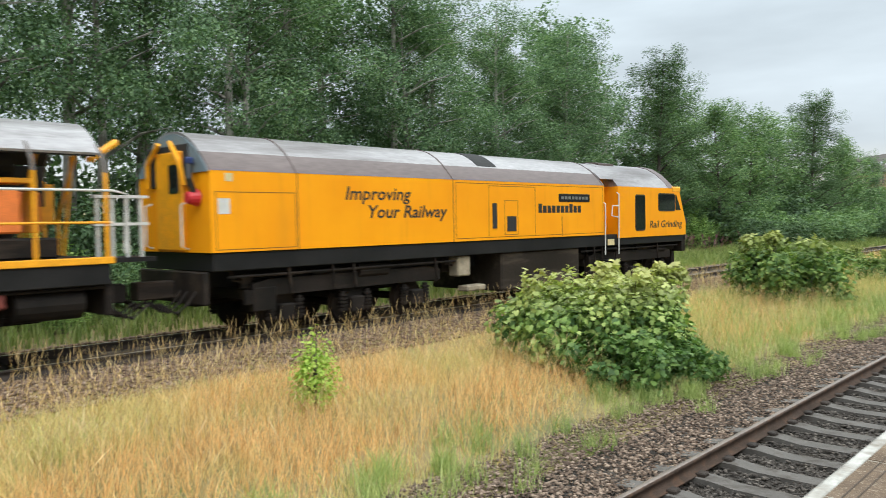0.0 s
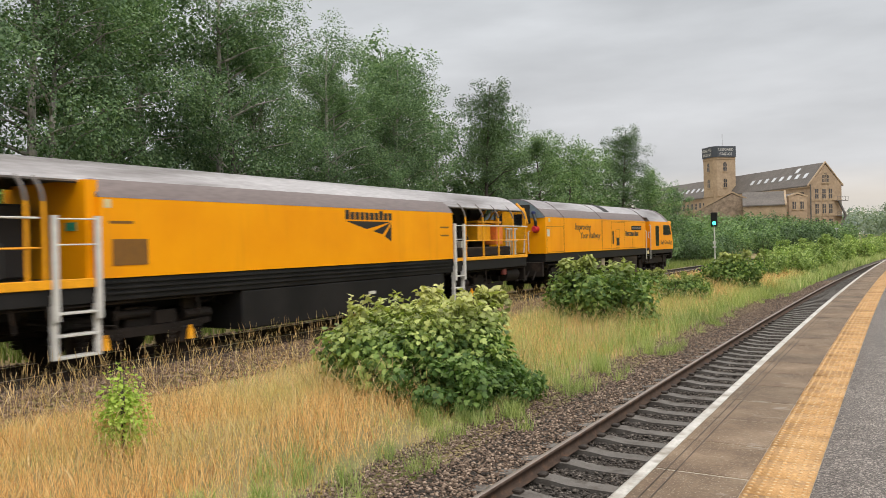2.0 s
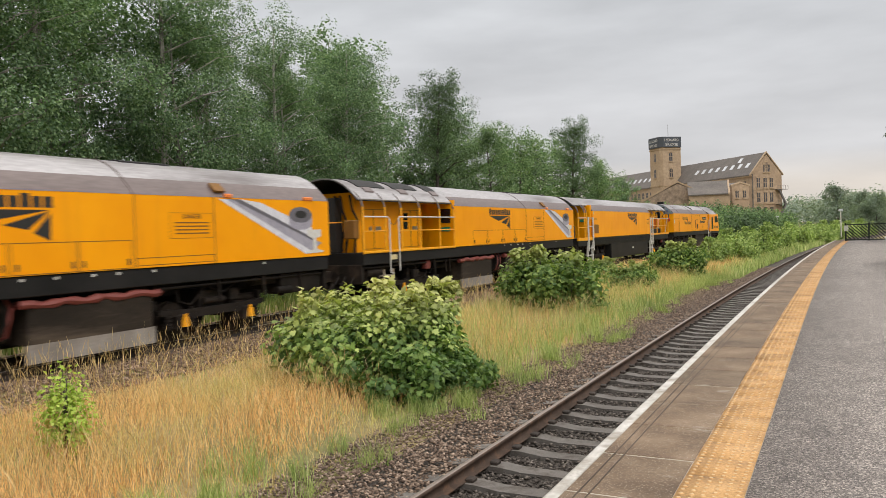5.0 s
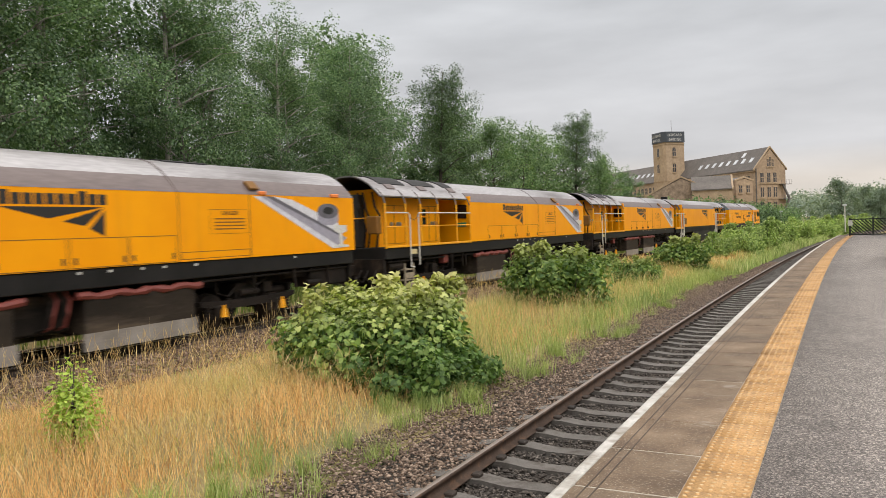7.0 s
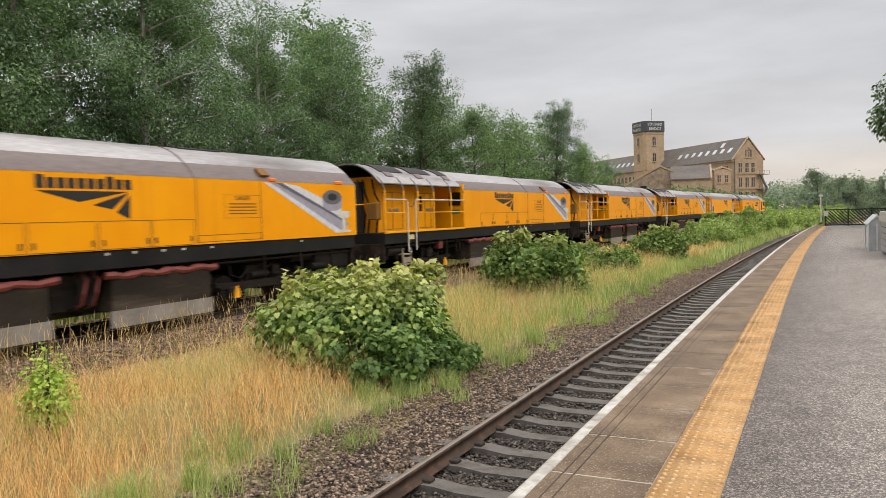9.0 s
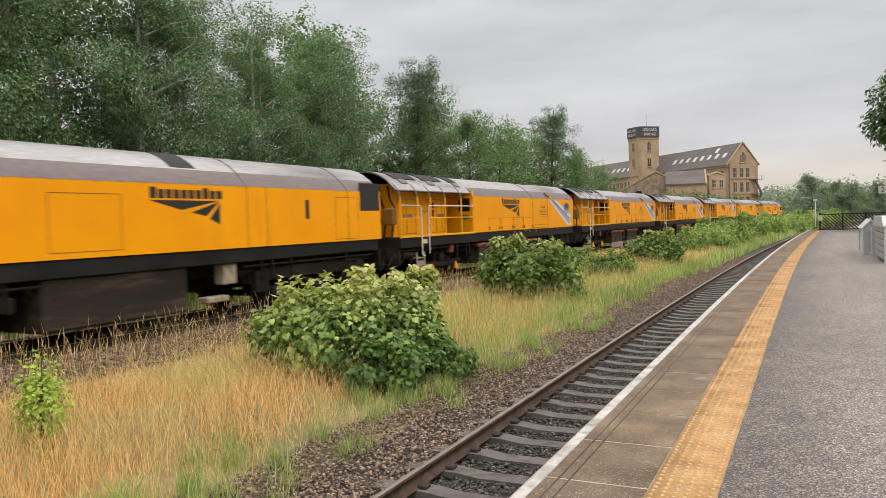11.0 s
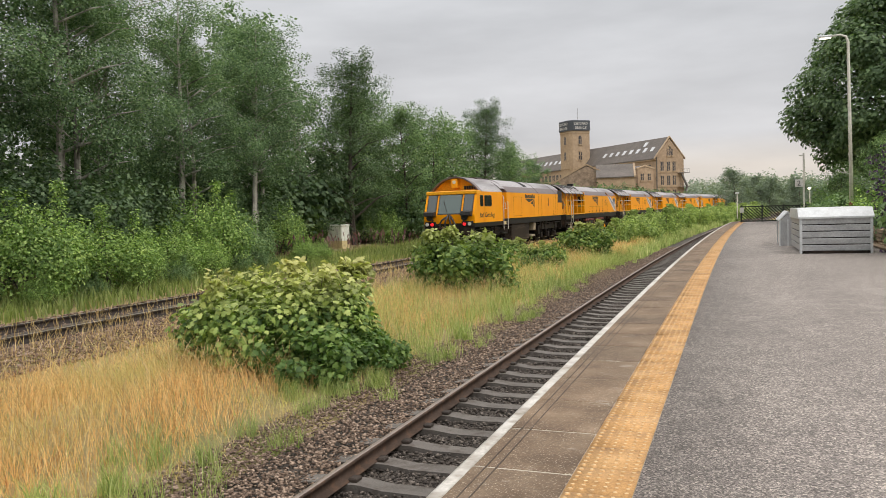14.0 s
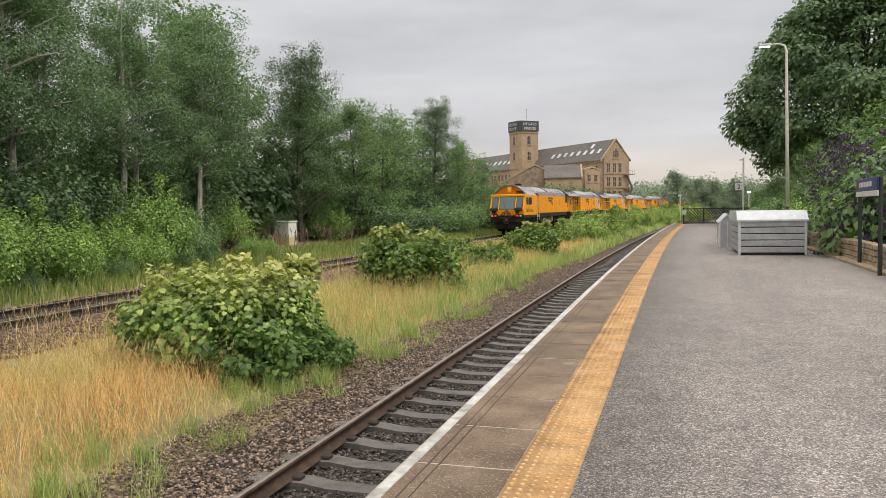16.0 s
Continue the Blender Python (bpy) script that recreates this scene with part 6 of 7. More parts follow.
def build_mill():
    mill = thing("stone_mill", frame_axes((-19.7, 215.1), (-0.68, 0.734), -1.5), "large sandstone mill with slate roof and a square sign tower", "building")
    # local x runs along the long front away from the gable; the front lies at y = 0 and faces +y, the gable at x = 0 faces -x
    D, E, R, L = -9.3, 16.1, 21.5, 92.0
    s = (R - E) / (-D / 2)
    bm = bmesh.new()
    prism(bm, [(0, 0), (D, 0), (D, E), (D / 2, R - 0.3), (0, E)], 0.0, L, "x")
    part("wall", bm, M_MILL, mill)
    bm = bmesh.new()
    prism(bm, [(0.4, E - 0.4 * s), (D / 2, R), (D - 0.4, E - 0.4 * s), (D - 0.4, E - 0.4 * s + 0.3), (D / 2, R + 0.3), (0.4, E - 0.4 * s + 0.3)], 0.1, L, "x")
    roof = part("roof", bm, M_SLATE, mill, "brown-grey slate roof")
    part("coping", prism(bmesh.new(), [(0.5, E - 0.5 * s + 0.1), (D / 2, R + 0.1), (D - 0.5, E - 0.5 * s + 0.1), (D - 0.5, E - 0.5 * s + 0.5), (D / 2, R + 0.5), (0.5, E - 0.5 * s + 0.5)], -0.15, 0.35, "x"), M_MILL_B, mill, "pale stone gable coping")
    ang = -math.degrees(math.atan(s))
    for k, row in [(q, 0.3) for q in range(1, 9)] + [(2.5, 0.62), (11.5, 0.5), (12.2, 0.3)] + [(q, 0.3) for q in range(15, 25)]:
        part("skylight", boxes((-0.6, 0.6, -1.6, 0.0, 0.0, 0.09)), M_SKYLIGHT, roof, "", pose(0.6 + k * 3.3, D / 2 * row, E + (R - E) * row + 0.32, ang, 0, 0))
    for fl in range(4):
        for k in range(13):
            mill_window(mill, pose(3.0 + k * 2.5, 0.02, 1.2 + fl * 3.7, 0, 0, 180), 1.3, 2.0)
        for k in range(18):
            mill_window(mill, pose(45.0 + k * 2.5, 0.02, 1.2 + fl * 3.7, 0, 0, 180), 1.3, 2.0)
    part("cornice", boxes((-0.1, 35.4, 0.0, 0.3, E - 0.75, E - 0.35)), M_MILL_B, mill)
    for fl in range(4):
        for y in (-2.0, -4.1, -6.0):
            mill_window(mill, pose(-0.02, y, 0.9 + fl * 3.85, 0, 0, -90), 0.95, 2.5)
    for dy in (-0.75, 0, 0.75):
        mill_window(mill, pose(-0.02, D / 2 + dy, 16.6, 0, 0, -90), 0.5, 1.9 if dy else 2.5, True)
    for z in (4.2, 8.0, 11.9):
        part("string_course", boxes((-0.15, 0.0, D, 0.0, z, z + 0.3)), M_MILL_B, mill)
    part("downpipe", boxes((-0.3, 0.0, -0.2, 0.0, 0, E)), M_SLATE, mill)
    # iron fire escape on the gable, its landings reaching past the corner
    bm = bmesh.new()
    for z in (4.2, 8.0, 11.9):
        box(bm, -1.1, 0, -10.4, -7.2, z - 0.12, z)
        for y in np.arange(-10.4, -7.1, 0.8):
            box(bm, -1.1, -1.05, y, y + 0.05, z, z + 1.0)
        box(bm, -1.1, -1.05, -10.4, -7.2, z + 0.95, z + 1.02)
    for k, z in enumerate((0.4, 4.2, 8.0)):
        a, b = ((-9.8, -7.8), (-7.8, -9.8))[k % 2]
        prism(bm, [(a - 0.2, z), (a + 0.2, z), (b + 0.2, z + 3.8), (b - 0.2, z + 3.8)], -1.0, -0.5, "x")
    part("fire_escape", bm, M_IRON, mill, "grey iron fire escape")
    # square stair tower with chamfered corners
    tx0, tx1, y0, y1, ch = 35.5, 42.5, -2.0, 4.9, 0.7

    def plan(g):
        return [(tx0 - g, y0), (tx1 + g, y0), (tx1 + g, y1 - ch), (tx1 - ch, y1 + g), (tx0 + ch, y1 + g), (tx0 - g, y1 - ch)]

    tower = part("tower", prism(bmesh.new(), plan(0.0), 0, 27.4, "z"), M_MILL_B, mill, "sandstone stair tower")
    part("stair_pier", boxes((tx1, tx1 + 0.9, 0.5, 3.4, 0, 24.0), bevel=0.1), M_MILL_B, tower)
    for z in (15.4, 26.6):
        part("tower_course", prism(bmesh.new(), plan(0.2), z, z + 0.4, "z"), M_MILL_B, tower)
    band = part("sign_band", prism(bmesh.new(), plan(0.4), 27.3, 30.5, "z"), M_SIGN_DARK, tower, "dark slate-blue sign band round the tower top")
    for z in (18.2, 23.1):
        mill_window(tower, pose((tx0 + tx1) / 2, y1 + 0.02, z, 0, 0, 180), 1.1, 2.6, True)
        mill_window(tower, pose(tx0 - 0.02, 1.5, z, 0, 0, -90), 1.1, 2.6, True)
    for body, zz, wd in (("LEDGARD", 29.1, 4.9), ("BRIDGE", 27.75, 4.2)):
        t1 = lettering("tower_sign", body, 1.15, M_WHITE, band, pose(0, 0, 0), 0, wd)
        t1.matrix_basis = pose((tx0 + tx1 + wd) / 2, y1 + 0.42, zz, 90, 0, 180)
        t2 = lettering("tower_sign", body, 1.15, M_WHITE, band, pose(0, 0, 0), 0, wd)
        t2.matrix_basis = pose(tx0 - 0.42, 1.3 + wd / 2, zz, 90, 0, -90)
    part("aerial", tube(bmesh.new(), [(tx0 + 2, 1, 30.4), (tx0 + 2, 1, 34.5)], 0.05, 5), M_SLATE, tower)
    return mill


def build_stone_sheds():
    """Lower rubble-stone buildings in front of the mill: x, y, turn, width, depth, eave, ridge."""
    for x, y, rot, w, d, e, r, mat, label in ((-33.6, 187.0, 6.0, 16.0, 9.0, 8.3, 12.4, M_RUBBLE, "low rubble-stone shed with a broad end gable"),
                                              (-22.6, 190.5, 100.0, 8.0, 9.0, 9.2, 12.2, M_MILL_B, "small stone outbuilding with slate roof beside the mill"),
                                              (-20.6, 197.0, 46.0, 5.0, 6.0, 11.2, 11.9, M_MILL, "narrow stone annexe with a shallow roof against the mill")):
        hs = thing("stone_shed", pose(x, y, -0.5, 0, 0, rot), label, "building")
        bm = bmesh.new()
        prism(bm, [(-w / 2, 0), (w / 2, 0), (w / 2, e), (0, r - 0.2), (-w / 2, e)], 0, d)
        part("wall", bm, mat, hs)
        s = (r - e) / (w / 2)
        bm = bmesh.new()
        prism(bm, [(-w / 2 - 0.3, e - 0.3 * s), (0, r), (w / 2 + 0.3, e - 0.3 * s), (w / 2 + 0.3, e - 0.3 * s + 0.25), (0, r + 0.25), (-w / 2 - 0.3, e - 0.3 * s + 0.25)], 0.3, d + 0.2)
        part("roof", bm, M_SLATE, hs)
        part("coping", prism(bmesh.new(), [(-w / 2 - 0.3, e - 0.3 * s), (0, r), (w / 2 + 0.3, e - 0.3 * s), (w / 2 + 0.3, e - 0.3 * s + 0.4), (0, r + 0.4), (-w / 2 - 0.3, e - 0.3 * s + 0.4)], -0.1, 0.3), M_MILL_B, hs)
        for k in (-w * 0.22, w * 0.22):
            mill_window(hs, pose(k, -0.02, e - 2.8), 0.9, 1.7)


build_mill()
build_stone_sheds()


# ---- things on and by the platform ----
def bike_locker():
    lk = thing("bike_locker", pose(1.75, 24.1, 0.0), "pale galvanised steel cycle locker with ribbed sides", "bike locker")
    L = 1.83
    bm = boxes((0.03, L - 0.03, 0.02, 3.6, 0.06, 1.0))
    part("body", bm, M_DARK, lk, "dark carcass behind the panels")
    for k in range(5):
        z = 0.08 + k * 0.19
        part("ribbed_panel", boxes((0.04, L - 0.04, -0.012, 0.03, z, z + 0.165), (-0.012, 0.03, 0.05, 3.55, z, z + 0.165), bevel=0.01), M_GALV, lk)
    for x in (-0.02, L - 0.05):
        part("corner_post", boxes((x, x + 0.07, -0.02, 0.05, 0.0, 1.03), bevel=0.008), M_GALV_TOP, lk)
    part("base_rail", boxes((0.0, L, -0.015, 0.06, 0.0, 0.07)), M_DARK, lk)
    bm = bmesh.new()
    prism(bm, [(-0.05, 1.0), (-0.05, 1.05), (0.32, 1.3), (3.3, 1.3), (3.66, 1.05), (3.66, 1.0)], -0.05, L + 0.05, "x")
    part("lid", bm, M_GALV_TOP, lk, "pale sloping lid")
    part("latch", boxes((0.85, 0.95, -0.03, -0.01, 0.3, 0.36)), M_STEEL, lk)
    sh = thing("cycle_shelter_end", pose(1.45, 28.6, 0.0), "small galvanised cycle shelter with pointed end panel", "cycle shelter")
    bm = bmesh.new()
    prism(bm, [(0.0, 0.0), (0.5, 0.0), (0.5, 0.85), (0.25, 1.12), (0.0, 0.85)], 0.0, 0.04)
    part("end_panel", bm, M_GALV, sh)
    bm = bmesh.new()
    prism(bm, [(-0.03, 0.85), (0.25, 1.14), (0.53, 0.85), (0.53, 0.89), (0.25, 1.19), (-0.03, 0.89)], -0.05, 2.2)
    part("shelter_roof", bm, M_GALV_TOP, sh)
    for x in (-0.02, 0.23, 0.48):
        part("post", boxes((x, x + 0.04, -0.03, 0.02, 0, 0.9)), M_GALV_TOP, sh)
    for x in (0.0, 0.46):
        part("post", boxes((x, x + 0.04, 2.1, 2.14, 0, 0.86)), M_GALV_TOP, sh)


def lamp_column():
    x, y = 4.85, 38.0
    lp = thing("street_lamp", pose(x, y, 0.0), "tall cream tubular lamp column with a lit side arm", "lamp post")
    part("base", tube(bmesh.new(), [(0, 0, -0.6), (0, 0, 1.4)], [0.1, 0.09], 10), M_RED, lp, "rusty red base")
    h = 8.75
    smooth(part("column", tube(bmesh.new(), [(0, 0, 1.4), (-0.05, 0, 5.0), (-0.1, 0, h - 0.3), (-0.18, 0, h - 0.08), (-0.4, 0, h + 0.02), (-0.8, 0, h)], [0.085, 0.07, 0.055, 0.05, 0.04, 0.035], 10), M_POST, lp))
    bm = boxes((-1.25, -0.72, -0.11, 0.11, h - 0.06, h + 0.06), bevel=0.04)
    head = part("lamp_head", bm, M_GALV_TOP, lp)
    part("diffuser", boxes((-1.22, -0.78, -0.09, 0.09, h - 0.1, h - 0.055), bevel=0.015), M_LAMP_ON, head, "lit lamp glass")


def signs():
    # double post with a navy station name board
    sg = thing("station_sign", pose(0, 0, 0), "navy and white station name board on two dark posts", "sign")
    a, b = Vector((4.18, 20.3, 0)), Vector((3.98, 17.5, 0))
    for p in (a, b):
        part("post", tube(bmesh.new(), [p + Vector((0, 0, -0.1)), p + Vector((0, 0, 2.02))], 0.045, 8), M_FENCE, sg)
    w = (b - a)
    m = Matrix.Translation(a) @ Matrix(((w.x / w.length, -w.y / w.length * -1, 0, 0), (w.y / w.length, -w.x / w.length, 0, 0), (0, 0, 1, 0), (0, 0, 0, 1)))
    bd = part("board", boxes((-0.05, w.length + 0.05, 0.04, 0.08, 1.76, 2.04), bevel=0.01), M_SIGN_BLUE, sg, "", m)
    part("lower_panel", boxes((-0.05, w.length + 0.05, 0.045, 0.085, 1.64, 1.755), bevel=0.005), M_WHITE, bd)
    bm = boxes(*[(0.5 + k * 0.22, 0.66 + k * 0.22, 0.08, 0.086, 1.85, 1.96) for k in range(8)])
    part("name_bars", bm, M_WHITE, bd)
    part("stripe", boxes((0.05, 0.2, 0.08, 0.086, 1.79, 2.01)), M_RED, bd)
    # platform number on a tall post at the platform end
    pn = thing("platform_sign", pose(4.5, 58.0, 0.0), "white platform number plate on a slim cream post", "sign")
    part("post", tube(bmesh.new(), [(0, 0, -0.4), (0, 0, 4.8)], 0.06, 8), M_POST, pn)
    pl = part("plate", boxes((-0.55, -0.05, -0.1, -0.07, 2.5, 3.0), bevel=0.01), M_WHITE, pn)
    lettering("numeral", "2", 0.5, M_BLACK, pl, pose(-0.43, -0.105, 2.58, 90, 0, 0))
    part("arm", boxes((-0.3, 0.0, -0.06, 0.0, 4.6, 4.68)), M_POST, pn)
    # signal beyond the far track
    sx = -16.2 + bend(72.0)
    sgl = thing("railway_signal", pose(sx, 72.0, -0.75), "slim signal post with a dark head showing green", "railway signal")
    part("post", tube(bmesh.new(), [(0, 0, -0.2), (0, 0, 3.6)], 0.06, 8), M_POST, sgl)
    hd = part("signal_head", boxes((-0.28, 0.28, -0.15, 0.15, 3.3, 4.6), bevel=0.04), M_SOLE, sgl)
    bm = bmesh.new()
    disc(bm, (0.03, -0.2, 3.62), 0.17, 0.1, "y", 18)
    part("aspect", bm, M_GREEN_LAMP, hd, "lit green signal lens")
    part("plate", boxes((-0.15, 0.15, -0.12, -0.09, 1.7, 1.95)), M_WHITE, sgl)
    part("plate", boxes((-0.15, 0.15, -0.12, -0.09, 1.35, 1.5)), M_WHITE, sgl)
    # small lamps far along the line
    for x, y, h in ((0.4, 110.0, 3.3), (10.5, 125.0, 3.8), (-9.0, 140.0, 3.0)):
        d = thing("street_lamp", pose(x, y, -0.6), "distant slim lamp post by the line", "lamp post")
        part("column", tube(bmesh.new(), [(0, 0, 0), (0, 0, h)], 0.07, 6), M_POST, d)
        part("lamp_head", boxes((-0.25, 0.25, -0.2, 0.2, h, h + 0.25), bevel=0.04), M_LAMP_ON if x > 5 else M_GALV_TOP, d)


def lattice_fence():
    """Dark diagonal-bar fence closing the platform end."""
    fx, fy = 0.5, 63.3
    fn = thing("lattice_fence", pose(fx, fy, 0.0), "dark green diagonal lattice fence across the platform end", "fence")
    for x in (0.0, 1.5, 3.0, 4.5, 6.0):
        part("post", boxes((x - 0.06, x + 0.06, -0.05, 0.05, -0.3, 1.32), bevel=0.01), M_FENCE, fn)
    for z in (0.08, 1.2):
        part("rail", boxes((0.0, 6.0, -0.03, 0.03, z - 0.04, z + 0.04)), M_FENCE, fn)
    for k in range(30):
        x = -0.9 + k * 0.235
        x0, x1 = max(0.0, x), min(6.0, x + 1.1)
        if x1 - x0 < 0.15:
            continue
        z0, z1 = 1.15 - (x0 - x), 1.15 - (x1 - x)
        bm = bmesh.new()
        prism(bm, [(x0, z0 - 0.05), (x1, z1 - 0.05), (x1, z1 + 0.05), (x0, z0 + 0.05)], -0.012, 0.012)
        part("bar", bm, M_FENCE, fn)
    part("notice", boxes((-0.1, 0.18, -0.08, -0.06, 0.75, 1.15)), M_WHITE, fn)


def relay_cabinet():
    rc = thing("relay_cabinet", pose(-24.0, 43.6, float(ground_z(np.array([-24.0]), np.array([43.6]))[0]) - 0.3, 0, 0, -20), "pale grey trackside cabinet with a cream lower band", "cabinet")
    w = 0.7
    part("body", boxes((-w, w, -0.34, 0.34, 0.55, 1.72), bevel=0.04), M_CABINET, rc)
    part("lid", boxes((-w - 0.05, w + 0.05, -0.38, 0.38, 1.7, 1.82), bevel=0.04), M_CABINET, rc)
    part("lower_band", boxes((-w - 0.01, w + 0.01, -0.35, 0.35, 0.0, 0.78)), M_CREAM, rc)
    for x0, x1 in ((-w + 0.05, -0.02), (0.02, w - 0.05)):
        door = part("door", boxes((x0, x1, -0.36, -0.33, 0.84, 1.66), bevel=0.01), M_CABINET, rc)
        part("handle", boxes((x0 + 0.28, x0 + 0.32, -0.385, -0.36, 1.15, 1.32)), M_STEEL, door)
    part("notice", boxes((0.2, 0.38, -0.367, -0.36, 1.3, 1.52)), M_WHITE, rc)


def stone_wall():
    """Low gritstone wall edging the platform under the shrubs, each stone a piece."""
    wl_ = thing("stone_wall", pose(0, 0, 0), "low gritstone wall along the back of the platform", "wall", kind="structure")
    meshes = []
    for k in range(6):
        bm = bmesh.new()
        w = 0.26 + 0.07 * k
        box(bm, -0.14, 0.14, 0, w - 0.012, 0, 0.128, 0.018)
        for vv in bm.verts:
            vv.co += Vector((random.uniform(-0.012, 0.012), random.uniform(-0.006, 0.006), random.uniform(-0.006, 0.006)))
        me = bpy.data.meshes.new("stone")
        bm.to_mesh(me)
        bm.free()
        me.materials.append(M_WALLSTONE)
        meshes.append((me, w))
    part("core", boxes((4.45, 4.6, 8.0, 36.0, -0.1, 0.5)), M_JOINT, wl_)
    for row in range(4):
        y = 14.0 + row * 0.13
        while y < 34:
            me, w = random.choice(meshes)
            link_mesh("stone", me, None, wl_, "", pose(4.42 + random.uniform(-0.015, 0.015), y, 0.0 + row * 0.14))
            y += w
    kb = part("kerb", boxes((4.05, 4.3, 10.0, 36.0, -0.05, 0.07), bevel=0.02), M_WALLSTONE, wl_)


bike_locker()
lamp_column()
signs()
lattice_fence()
relay_cabinet()
stone_wall()

# ---- trees behind the far track ----
birch = [make_tree(12.5, 2.6, 42000, 0.085, M_LEAF_BIRCH, M_BIRCH, 11, 0.34, 1, 0.6, 2), make_tree(11.5, 2.3, 38000, 0.085, M_LEAF_BIRCH, M_BIRCH, 23, 0.36, 1, 0.55, 2),
         make_tree(12.0, 2.9, 40000, 0.09, M_LEAF_DARK, M_BARK, 37, 0.1, 0.5, 0.62, 1)]
ash = make_tree(11.0, 3.0, 28000, 0.135, M_LEAF_MID, M_BARK, 51, 0.1, 1, 0.7, 1)
for tr_, lab in zip(birch, ("slender birch tree with hanging green sprays", "thin multi-stemmed birch with gaps in its crown", "dark green pointed tree behind the railway")):
    tagged(tr_, lab, "tree", "trees behind the railway")
tagged(ash, "broad mid-green tree behind the railway", "tree", "trees behind the railway")
rt = random.Random(5)
# x, y, kind, scale
TREES = [(-20.5, -9, 0, 1.0), (-22, -4.5, 1, 1.1), (-21, 0.5, 0, 1.1), (-24.5, 3, 0, 1.05), (-20.8, 5, 1, 1.15), (-22.5, 8.5, 0, 1.2), (-25, 11.5, 1, 1.1),
         (-21.5, 13, 1, 1.15), (-23.5, 16.5, 0, 1.15), (-25.5, 19.5, 1, 1.2), (-22.5, 21, 0, 1.1), (-24.8, 25, 1, 1.2), (-23, 28, 0, 1.05), (-26, 31, 2, 1.12),
         (-23.6, 34, 1, 1.08), (-26.5, 37.5, 0, 1.1), (-25.2, 36.6, 1, 1.1), (-24.4, 46.3, 2, 1.08), (-27, 44, 1, 0.95), (-25.5, 49, 3, 0.9), (-22.8, 52, 3, 0.84), (-23, 58, 3, 0.86), (-26, 62, 0, 0.86), (-23.5, 64, 3, 0.9), (-21.8, 68.3, 2, 1.07),
         (-24.5, 73, 3, 0.95), (-28, 55, 0, 0.95), (-21.5, 76, 3, 0.8), (-24, 84, 3, 0.75), (-20.5, 82, 0, 0.62)]
kinds = birch + [ash]
thin_tree = [tagged(make_tree(12.0, 2.7, 12000, 0.165, M_LEAF_BIRCH, M_BIRCH, 29, 0.3, 1, 0.62, 2), "birch standing deeper in the wood", "tree", "trees behind the railway"),
             tagged(make_tree(11.0, 3.0, 12000, 0.185, M_LEAF_MID, M_BARK, 53, 0.1, 1, 0.7, 1), "mid-green tree standing farther along the railway", "tree", "trees behind the railway")]
for x, y, k, s in TREES:
    plant(thin_tree[k == 3] if k != 2 and (y > 53 or x < -25.3 or y < -3) else kinds[k], x, y, s * (0.93 if 24 < y < 32 else 1.02) * rt.uniform(0.96, 1.05), rt.uniform(0, 360))

shrubs = [make_shrub(1.9, 1.9, 3.2, 10500, 0.105, M_LEAF_SHRUB, 3, spikes=14), make_shrub(1.6, 1.6, 2.6, 9000, 0.095, M_LEAF_MID, 5, spikes=14), make_shrub(2.2, 2.2, 3.8, 9000, 0.14, M_LEAF_DARK, 8)]
for s_, lab in zip(shrubs, ("bright green leafy shrub at the edge of the trees", "grey-green bushy shrub at the edge of the trees", "dark green dense shrub under the trees")):
    tagged(s_, lab, "shrub", "shrubs under the trees")
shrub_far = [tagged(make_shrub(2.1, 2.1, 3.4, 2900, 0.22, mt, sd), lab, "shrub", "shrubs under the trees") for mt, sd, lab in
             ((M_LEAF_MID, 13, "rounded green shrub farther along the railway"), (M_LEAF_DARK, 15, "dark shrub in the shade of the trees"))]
y = -12.0
while y < 88:
    edge = -19.1 - 2.8 * max(0, min(1, (y - 20) / 20)) * (1 if y < 60 else 0.6) + bend(y) - (2.6 if 31 < y < 50 else 0)
    if 37 < y < 47:
        edge -= 2.2
    plant(shrubs[rt.choice((0, 0, 1))] if y < 52 else shrub_far[0], edge + rt.uniform(-0.6, 0.3), y, rt.uniform(0.6, 0.95), rt.uniform(0, 360), rt.uniform(0.85, 1.15))
    plant(shrub_far[rt.choice((0, 1))] if y < 0 or y > 34 else shrubs[rt.choice((2, 1, 2))], edge - 2.4 + rt.uniform(-0.6, 0.6), y + 1.0, rt.uniform(0.8, 1.15), rt.uniform(0, 360), rt.uniform(0.9, 1.2))
    y += rt.uniform(2.2, 3.1)

y = -6.0
while y < 34:
    plant(shrubs[rt.choice((0, 0, 1))], -17.9 - 0.05 * max(0, y - 12) + rt.uniform(-0.5, 0.4), y, rt.uniform(0.28, 0.5), rt.uniform(0, 360), rt.uniform(0.9, 1.3))
    y += rt.uniform(1.6, 2.8)
for x, y, s in ((-19.0, 50, 0.7), (-18.2, 54, 0.65), (-18.6, 58, 0.8), (-17.6, 62, 0.7), (-17.8, 66, 0.8), (-16.9, 71, 0.8), (-16.4, 76, 0.8), (-16.0, 81, 0.85)):
    plant(shrub_far[rt.choice((0, 1, 1))], x, y, s, rt.uniform(0, 360))

# dense dark thicket added behind the wood to shut out the low sky
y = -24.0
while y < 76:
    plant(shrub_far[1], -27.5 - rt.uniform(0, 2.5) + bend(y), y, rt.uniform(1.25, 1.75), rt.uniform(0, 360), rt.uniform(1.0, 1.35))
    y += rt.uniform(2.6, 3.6)

